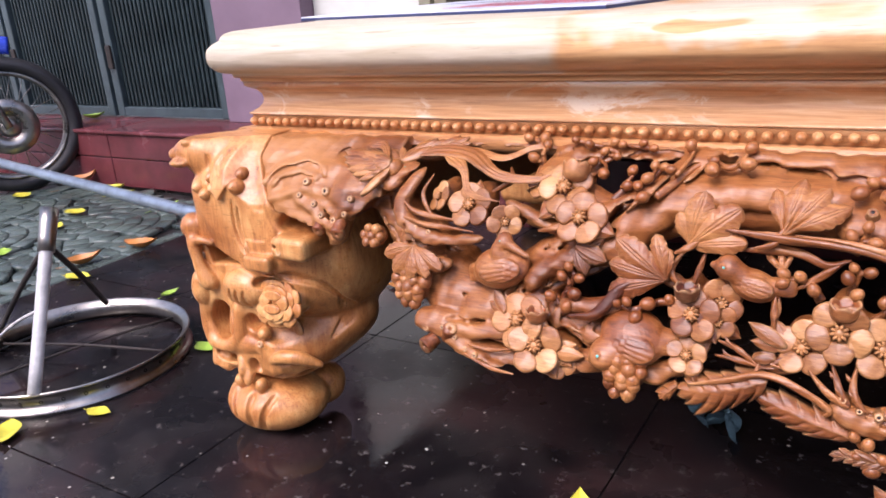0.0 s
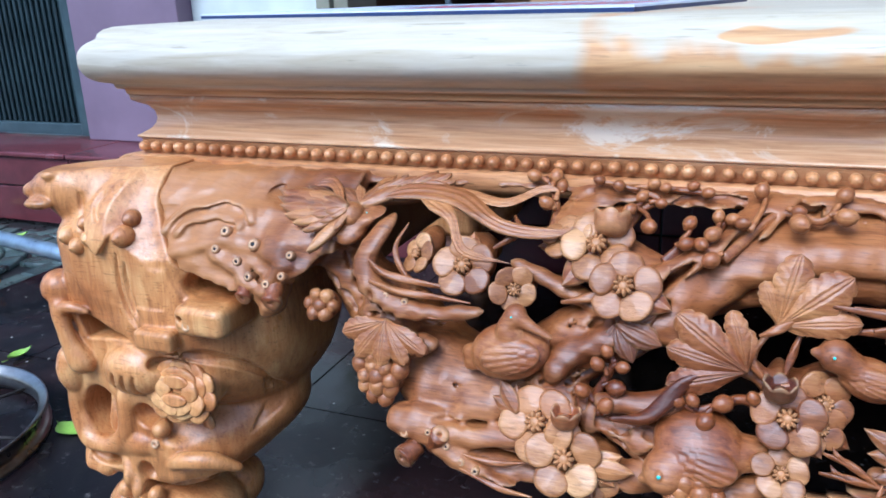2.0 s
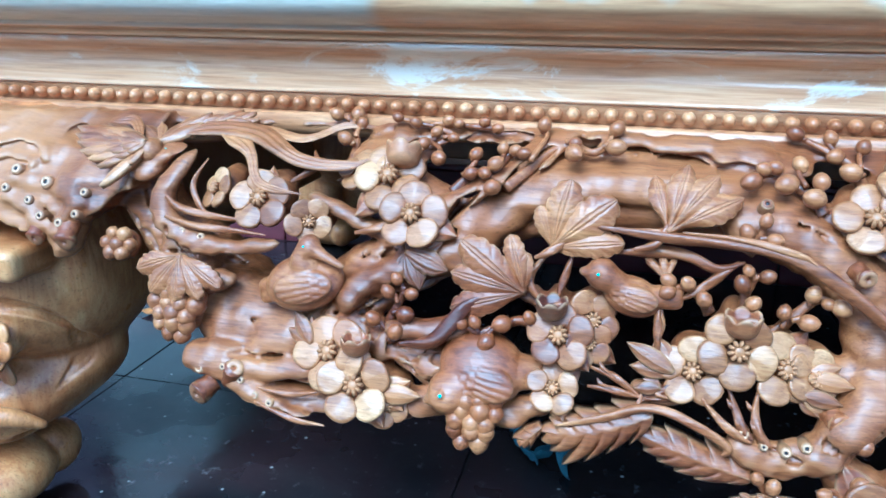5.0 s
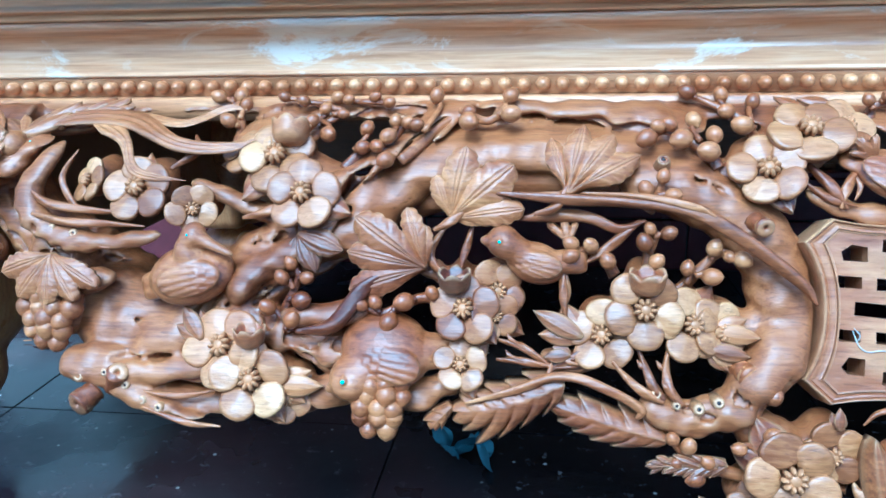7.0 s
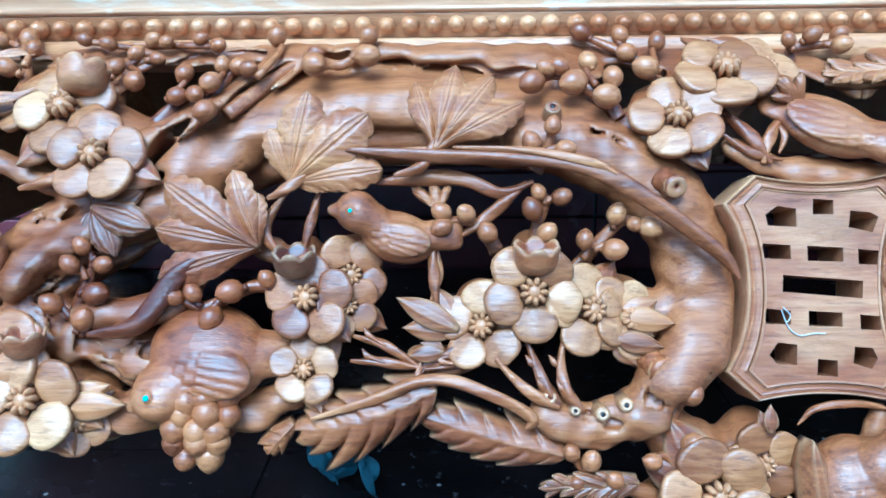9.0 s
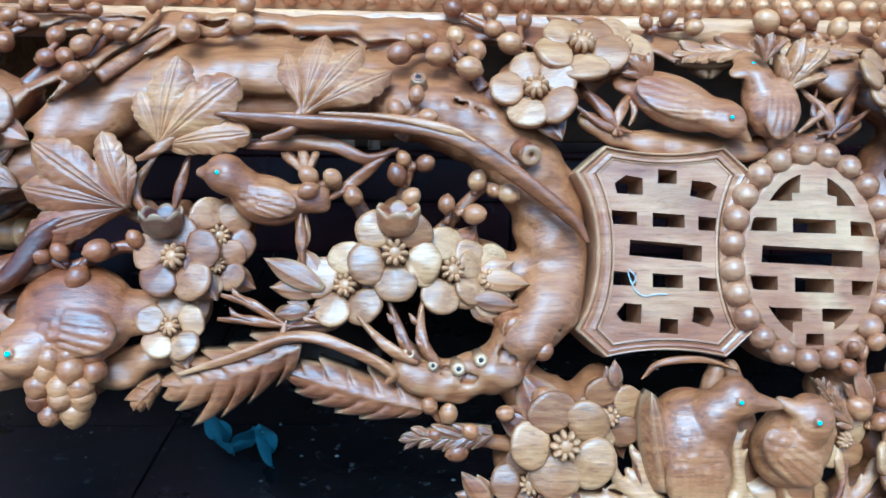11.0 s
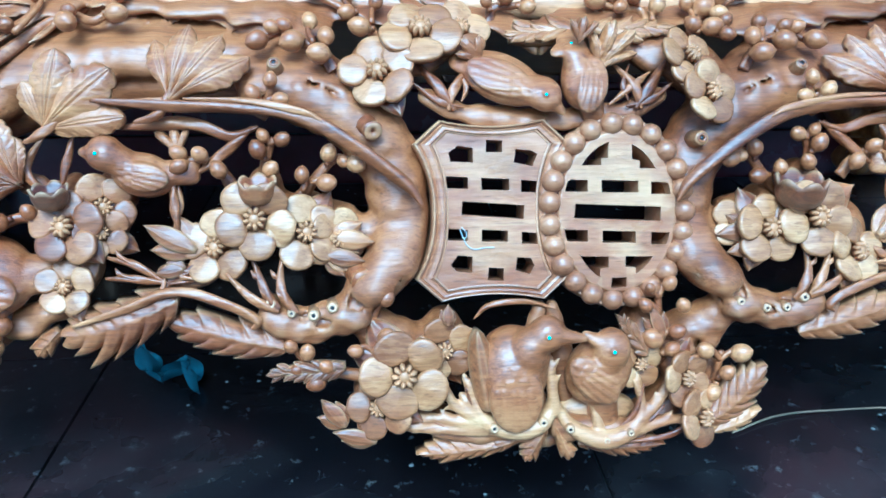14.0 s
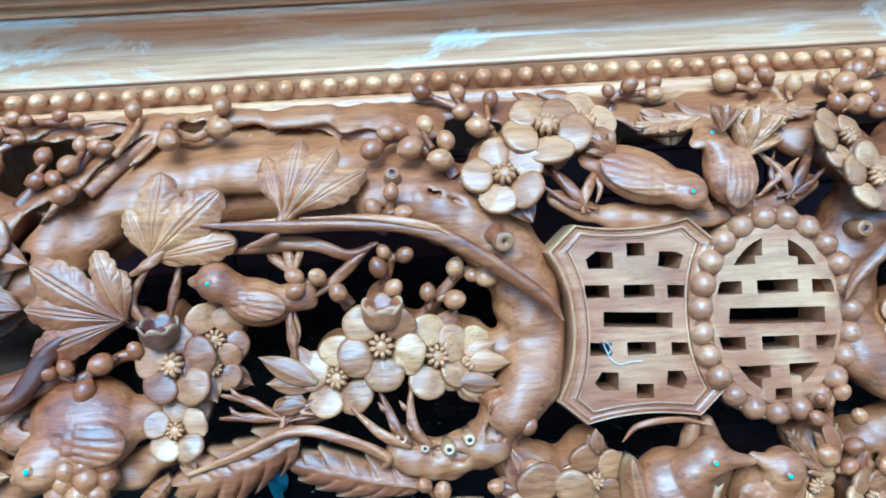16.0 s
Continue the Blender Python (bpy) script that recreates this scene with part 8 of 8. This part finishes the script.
def motorbike():
    bike = tagged(new("motorbike"), "parked motorbike with a spoked front wheel and blue mudguard", "motorbike")
    m = Matrix.Translation((-3.14, 0.87, 0.272)) @ Vector((0.87, -0.49, 0)).to_track_quat("Z", "Y").to_matrix().to_4x4()
    wheel = part("wheel", ring_sweep([(0.03 * math.cos(2 * math.pi * i / 14), 0.038 * math.sin(2 * math.pi * i / 14)) for i in range(14)], 0.241, 80), RUBBER, bike, "black tyre on a chromed spoked wheel", m)
    part("rim", ring_sweep([(0.012, -0.022), (0.012, 0.022), (0.004, 0.022), (-0.006, 0.012), (-0.006, -0.012), (0.004, -0.022)], 0.203, 64), STEEL, wheel, m=m)
    part("hub", revolve([(0.012, -0.06), (0.03, -0.05), (0.045, -0.03), (0.045, 0.03), (0.03, 0.05), (0.012, 0.06)], 24), STEEL, wheel, m=m)
    part("brake_disc", ring_sweep([(-0.032, 0.045), (0.032, 0.045), (0.032, 0.049), (-0.032, 0.049)], 0.078, 48), STEEL, wheel, "drilled steel brake disc", m)
    for i in range(28):
        a = 2 * math.pi * i / 28
        b = a + (0.45 if i % 2 else -0.45)
        side = 0.03 if i % 4 < 2 else -0.03
        part("spoke", tube([m @ Vector((0.04 * math.cos(a), 0.04 * math.sin(a), side)), m @ Vector((0.2 * math.cos(b), 0.2 * math.sin(b), 0))], (0.0016, 0.0016), 6, 2, 1.0), STEEL, wheel)
    arc = []
    for i in range(15):
        a = radians(78 + 6 * i)
        arc.append(m @ Vector((0.315 * math.cos(a), 0.315 * math.sin(a), 0)))
    part("mudguard", tube(arc, [0.036] * len(arc), 14, 40, 0.35), BLUE, bike, "glossy blue mudguard")
    for s in (-0.085, 0.085):
        part("fork_leg", tube([m @ Vector((0, 0, s)), m @ Vector((-0.10, 0.30, s)), m @ Vector((-0.20, 0.58, s))], (0.016, 0.016, 0.02), 12, 10, 1.0), STEEL, bike)
    part("body", tube([m @ Vector((-0.20, 0.55, 0)), m @ Vector((-0.55, 0.42, 0)), m @ Vector((-1.0, 0.30, 0)), m @ Vector((-1.35, 0.45, 0))], (0.05, 0.09, 0.11, 0.07), 14, 24, 1.0), BLUE, bike, "blue painted frame and fairing")
    r = m @ Matrix.Translation((-1.22, 0, 0))
    part("rear_wheel", ring_sweep([(0.032 * math.cos(2 * math.pi * i / 12), 0.04 * math.sin(2 * math.pi * i / 12)) for i in range(12)], 0.239, 64), RUBBER, bike, "black rear tyre", r)


motorbike()

pipe = tagged(new("steel_pipe"), "long galvanised steel pipe lying across two dark blocks", "pipe")
pa, pb = Vector((-3.60, 0.83, 0.165)), Vector((-1.40, 0.505, 0.105))
part("tube", tube([pa, pa.lerp(pb, 0.5), pb], (0.019, 0.019, 0.019), 20, 8, 1.0), PIPE, pipe, "galvanised pipe")
for k in (0.10, 0.93):
    c = pa.lerp(pb, k)
    g0 = 0.0 if c.x > -1.93 else -0.004
    part("block", box((c.x - 0.03, c.y - 0.04, g0), (c.x + 0.03, c.y + 0.04, c.z - 0.018), 0.004), RUST, pipe, "dark iron block", smooth=False)


def fallen_leaf(x, y, z, length, turn, mat, label, curl=0.25):
    """A dry leaf: pointed oval, folded along the rib, its tip and edges curled up."""
    v, f, n, k = [], [], 12, 4
    for i in range(n + 1):
        t = i / n
        w = 0.30 * math.sin(math.pi * t ** 0.85) * (1 - 0.15 * t)
        for j in range(-k, k + 1):
            u = j / k
            v.append((length * (t - 0.5), length * w * u, length * (curl * (t - 0.45) ** 2 + 0.10 * curl * abs(u) + 0.5 * curl * w * u * u + 0.015 * math.sin(9 * t + 3 * u))))
    m = 2 * k + 1
    for i in range(n):
        for j in range(m - 1):
            a = i * m + j
            f.append((a, a + 1, a + m + 1, a + m))
    low = min(p[2] for p in v)
    q = len(v)
    v = [(a, b, c - low + 0.0012) for a, b, c in v] + [(a, b, c - low + 0.0004) for a, b, c in v]
    f += [tuple(q + i for i in t)[::-1] for t in f]
    leaf = tagged(new("fallen_leaf"), label, "leaf", "leaves on the ground")
    leaf.matrix_world = pose(x, y, z, 0, 0, turn)
    part("blade", (v, f), mat, leaf, m=pose(x, y, z, 0, 0, turn))
    part("stalk", tube([pose(x, y, z, 0, 0, turn) @ Vector((-length * 0.5, 0, 0.003)), pose(x, y, z, 0, 0, turn) @ Vector((-length * 0.72, length * 0.05, 0.002))], (0.0011, 0.0008), 6, 3, 1.0), mat, leaf)


fallen_leaf(-1.193, -0.183, 0.002, 0.055, 10, LEAF_Y, "yellow fallen leaf lying by the wheel rim")
fallen_leaf(-1.285, -0.300, 0.002, 0.085, -40, LEAF_Y, "large yellow fallen leaf on wet tiles")
fallen_leaf(-1.215, 0.085, 0.002, 0.065, -15, LEAF_G, "green fallen leaf beside the carved leg")
fallen_leaf(-1.950, 0.510, 0.002, 0.110, 20, LEAF_O, "curled orange-brown fallen leaf on the pavement", 0.7)
fallen_leaf(-1.995, 0.345, 0.002, 0.10, 60, LEAF_O, "curled brown fallen leaf on the pavement", 0.8)
fallen_leaf(-1.900, 0.262, 0.002, 0.09, 10, LEAF_Y, "yellow fallen leaf on the pavement")
fallen_leaf(-1.540, 0.270, 0.002, 0.05, 80, LEAF_G, "small green fallen leaf behind the rim", 0.6)
fallen_leaf(-2.250, 0.850, 0.002, 0.10, 70, LEAF_G, "yellow-green fallen leaf on the pavers", 0.5)
fallen_leaf(-2.600, 0.930, 0.002, 0.11, 30, LEAF_Y, "yellow fallen leaf on the pavers", 0.5)
fallen_leaf(-2.550, 0.700, 0.002, 0.11, 0, LEAF_Y, "yellow fallen leaf on the pavers")
fallen_leaf(-2.345, 0.310, 0.002, 0.09, -30, LEAF_G, "yellow-green fallen leaf on the pavers")
fallen_leaf(-2.944, 0.985, 0.002, 0.16, 75, LEAF_O, "big orange fallen leaf against the red step", 0.9)
fallen_leaf(-2.720, 0.990, 0.002, 0.10, 15, LEAF_Y, "yellow fallen leaf against the red step", 0.6)
fallen_leaf(-3.030, 0.790, 0.002, 0.12, -10, LEAF_Y, "yellow fallen leaf beside the motorbike wheel")
fallen_leaf(-2.450, 0.560, 0.002, 0.08, 130, LEAF_Y, "yellow fallen leaf on the pavers")
fallen_leaf(-3.169, 1.276, STEP_Z + 0.001, 0.09, 40, LEAF_G, "green fallen leaf on the red step", 0.7)
fallen_leaf(-0.70, -0.395, 0.002, 0.075, 70, LEAF_Y, "yellow fallen leaf on wet tiles", 0.9)
fallen_leaf(-0.326, -0.078, 0.002, 0.080, 112, LEAF_Y, "pale yellow fallen leaf on the dark tiles", 0.5)
fallen_leaf(-1.02, 0.53, 0.002, 0.07, 20, LEAF_O, "brown fallen leaf under the daybed")

# blue rag under the apron
rag = tagged(new("rag"), "crumpled strip of blue cloth under the daybed", "rag")
v, f, n, k = [], [], 40, 6
path = spline([(-0.268, 0.248, 0.028), (-0.250, 0.212, 0.048), (-0.232, 0.186, 0.02), (-0.214, 0.205, 0.030), (-0.195, 0.194, 0.042), (-0.184, 0.184, 0.012)], n)
for i, p in enumerate(path):
    for j in range(k + 1):
        u = j / k - 0.5
        v.append((p[0] + 0.02 * u * math.sin(i * 0.5), p[1] - 0.03 * u + 0.006 * math.sin(i * 0.9 + 4 * u), max(0.003, p[2] * (0.9 + 0.5 * u) + 0.006 * math.sin(i * 0.7 + 7 * u))))
for i in range(n - 1):
    for j in range(k):
        a = i * (k + 1) + j
        f.append((a, a + 1, a + k + 2, a + k + 1))
q = len(v)
v += [(a + 0.001, b + 0.001, c - 0.001) for a, b, c in v]
f += [tuple(q + i for i in t)[::-1] for t in f]
part("cloth", (v, f), RAG, rag)

wire = tagged(new("wire"), "thin tan wire lying on the wet floor", "wire")
part("strand", tube([(0.45, 0.05, 0.003), (0.52, 0.078, 0.004), (0.60, 0.086, 0.003), (0.70, 0.085, 0.003), (0.95, 0.07, 0.003)], (0.0014,) * 5, 6, 40, 1.0), WIRE, wire)

# cards on the tabletop
card = tagged(new("printed_card"), "pale folded sign board with red and navy print on the tabletop", "sign board")
cz = 0.6372


def card_pt(u, w, h):
    a, b, c = Vector((-0.955, 0.215, 0)), Vector((-0.335, 0.055, 0)), Vector((0.09, 0.40, 0))
    return a + (b - a) * u + c * w + Vector((0, 0, cz + h))


for name, h0, h1, mat in (("backing", 0.0, 0.004, PRINT_B), ("sheet", 0.0042, 0.0062, PAPER)):
    v = [card_pt(u, w, h + 0.004 * (1 - u) * 0) for h in (h0, h1) for u, w in ((0, 0), (1, 0), (1, 1), (0, 1))]
    part(name, (v, [(3, 2, 1, 0), (4, 5, 6, 7), (0, 1, 5, 4), (1, 2, 6, 5), (2, 3, 7, 6), (3, 0, 4, 7)]), mat, card, smooth=False)
for i in range(10):
    u = 0.44 + 0.052 * i
    v = [card_pt(a, b, 0.0065) for a, b in ((u, 0.18), (u + 0.03, 0.18), (u + 0.034, 0.50), (u + 0.004, 0.50))]
    part("red_bar", (v, [(0, 1, 2, 3)]), PRINT_R, card, smooth=False)
for i in range(14):
    u = 0.18 + 0.055 * i
    v = [card_pt(a, b, 0.0065) for a, b in ((u, 0.62), (u + 0.04, 0.62), (u + 0.044, 0.70), (u + 0.004, 0.70))]
    part("navy_bar", (v, [(0, 1, 2, 3)]), PRINT_B, card, smooth=False)


def stool(x, y, w):
    """A tall wooden stand seen past the tabletop: four posts, a low rail and a flared pedestal panel."""
    s = tagged(new("wooden_stand"), "dull brown wooden stand with posts and flared panel", "stand", "stands behind the daybed")
    z0, z1 = STEP_Z, 1.25
    for px, py in ((x, y), (x + w, y), (x, y + 0.26), (x + w, y + 0.26)):
        part("post", box((px - 0.014, py - 0.014, z0), (px + 0.014, py + 0.014, z1), 0.003), CHAIRW, s, smooth=False)
    part("rail", box((x - 0.02, y - 0.022, 0.622), (x + w + 0.02, y + 0.28, 0.650), 0.005), CHAIRW, s, smooth=False)
    part("top", box((x - 0.02, y - 0.022, z1), (x + w + 0.02, y + 0.28, z1 + 0.03), 0.005), CHAIRW, s, smooth=False)
    v, f = revolve([(0.10, 0.651), (0.095, 0.665), (0.075, 0.68), (0.058, 0.72), (0.055, 0.80), (0.07, 0.90), (0.09, 1.0)], 20)
    part("pedestal", moved((v, f), Matrix.Translation((x + w / 2, y + 0.10, 0))), CHAIRW, s)


for x in (-0.70, -0.385, -0.075, 0.24, 0.55):
    stool(x, 1.10, 0.255)

cab = tagged(new("cabinet"), "tall reddish-brown wooden cabinet inside the dim shop", "cabinet")
part("body", box((-1.50, 3.2, STEP_Z), (-0.1, 3.8, 2.4), 0.02), INSIDE2, cab, smooth=False)
for i in range(3):
    part("door", box((-1.48 + 0.47 * i, 3.17, STEP_Z + 0.06), (-1.05 + 0.47 * i, 3.198, 2.34), 0.01), INSIDE2, cab, smooth=False)
part("handle", box((-1.07, 3.155, 1.0), (-1.055, 3.168, 1.14), 0.004), STEEL, cab, smooth=False)
pole = tagged(new("leaning_rod"), "thin grey rod leaning inside the shop opening", "rod")
part("rod", tube([(-1.10, 1.75, STEP_Z), (-1.33, 1.66, 1.6)], (0.011, 0.011), 10, 4, 1.0), PIPE, pole)

# ---- tiles of the forecourt, then the fan-laid pavers ----
TILE = 0.60


def tile_mesh(sx, sy):
    bm = box((-sx / 2, -sy / 2, -0.012), (sx / 2, sy / 2, 0.0))
    me = bpy.data.meshes.new("floor_tile")
    bm.to_mesh(me)
    bm.free()
    me.materials.append(FLOOR)
    return me


whole = tile_mesh(TILE - 0.0035, TILE - 0.0035)
for i in range(-2, 9):
    for j in range(-6, 3):
        x0, y0 = -0.919 + TILE * i, -0.32 + TILE * j
        x1, y1 = x0 + TILE, y0 + TILE
        w = random.Random(100 * i + j)
        a, b, c, d = max(x0, -1.93), min(x1, 3.2), max(y0, -3.2), min(y1, STEP_Y - 0.014)
        if b - a < 0.02 or d - c < 0.02:
            continue
        me = whole if b - a > TILE - 0.001 and d - c > TILE - 0.001 else tile_mesh(b - a - 0.0035, d - c - 0.0035)
        part("floor_tile", me, None, floor, m=pose((a + b) / 2, (c + d) / 2, w.uniform(-0.0003, 0.0002), w.uniform(-0.03, 0.03), w.uniform(-0.03, 0.03), 0))


def paver_mesh(r0, r1, da):
    n = 3
    v = []
    for z, k in ((-0.014, 0.0), (-0.002, 0.0), (0.0, 0.004)):
        for i in range(n + 1):
            a = -da / 2 + da * i / n
            s = 1 - k * 6 * (abs(i / n - 0.5) > 0.4)
            v.append(((r0 + k) * math.cos(a * s), (r0 + k) * math.sin(a * s), z))
        for i in range(n, -1, -1):
            a = -da / 2 + da * i / n
            s = 1 - k * 6 * (abs(i / n - 0.5) > 0.4)
            v.append(((r1 - k) * math.cos(a * s), (r1 - k) * math.sin(a * s), z))
    m = 2 * n + 2
    f = [(l * m + j, l * m + (j + 1) % m, (l + 1) * m + (j + 1) % m, (l + 1) * m + j) for l in range(2) for j in range(m)]
    f.append(tuple(2 * m + j for j in range(m)))
    return mesh_of("paver", (v, f), COBBLE)


RINGS = [(0.008 + 0.058 * i, 0.008 + 0.058 * i + 0.053) for i in range(5)]
meshes, near, far = [], [], []
for r0, r1 in RINGS:
    count = max(5, int(2 * math.pi * (r0 + r1) / 2 / 0.082))
    meshes.append((paver_mesh(r0, r1, 2 * math.pi / count * 0.94), count))
for row in range(-2, 5):
    for col in range(-5, 2):
        cx, cy = -2.05 + 0.60 * col + (0.30 if row % 2 else 0.0), -0.30 + 0.30 * row
        for (me, count), (r0, r1) in zip(meshes, RINGS):
            for i in range(count):
                a = 2 * math.pi * (i + 0.5) / count
                px, py = cx + (r0 + r1) / 2 * math.cos(a), cy + (r0 + r1) / 2 * math.sin(a)
                if px > -2.015 or py > STEP_Y - 0.04 or px < -4.6:
                    continue
                if any(math.hypot(px - cx - o, py - cy + 0.30) < 0.297 for o in (-0.30, 0.30)) or math.hypot(px - cx, py - cy + 0.60) < 0.297:
                    continue
                (near if px > -2.75 and 0.0 < py else far).append((me, cx, cy, a))
for k, (me, cx, cy, a) in enumerate(near):
    w = random.Random(k)
    m = pose(cx, cy, w.uniform(-0.003, 0.002), 0, 0, math.degrees(a))
    if k < 300:
        part("paver", me, None, pavement, m=m)
    else:
        far.append((me, cx, cy, a))
pieces = []
for k, (me, cx, cy, a) in enumerate(far):
    m = pose(cx, cy, random.Random(k).uniform(-0.003, 0.002), 0, 0, math.degrees(a))
    pieces.append(([tuple(m @ q.co) for q in me.vertices], [tuple(p.vertices) for p in me.polygons]))
tagged(part("far_pavers", joined(*pieces), COBBLE, pavement, "green-grey pavers farther off", smooth=False), "green-grey pavers farther off", kind="stuff")
for i in range(30):
    part("edge_stone", box((-1.982, -1.9 + 0.098 * i, -0.014), (-1.935, -1.9 + 0.098 * i + 0.093, 0.001), 0.004, 1), COBBLE, pavement, smooth=False)
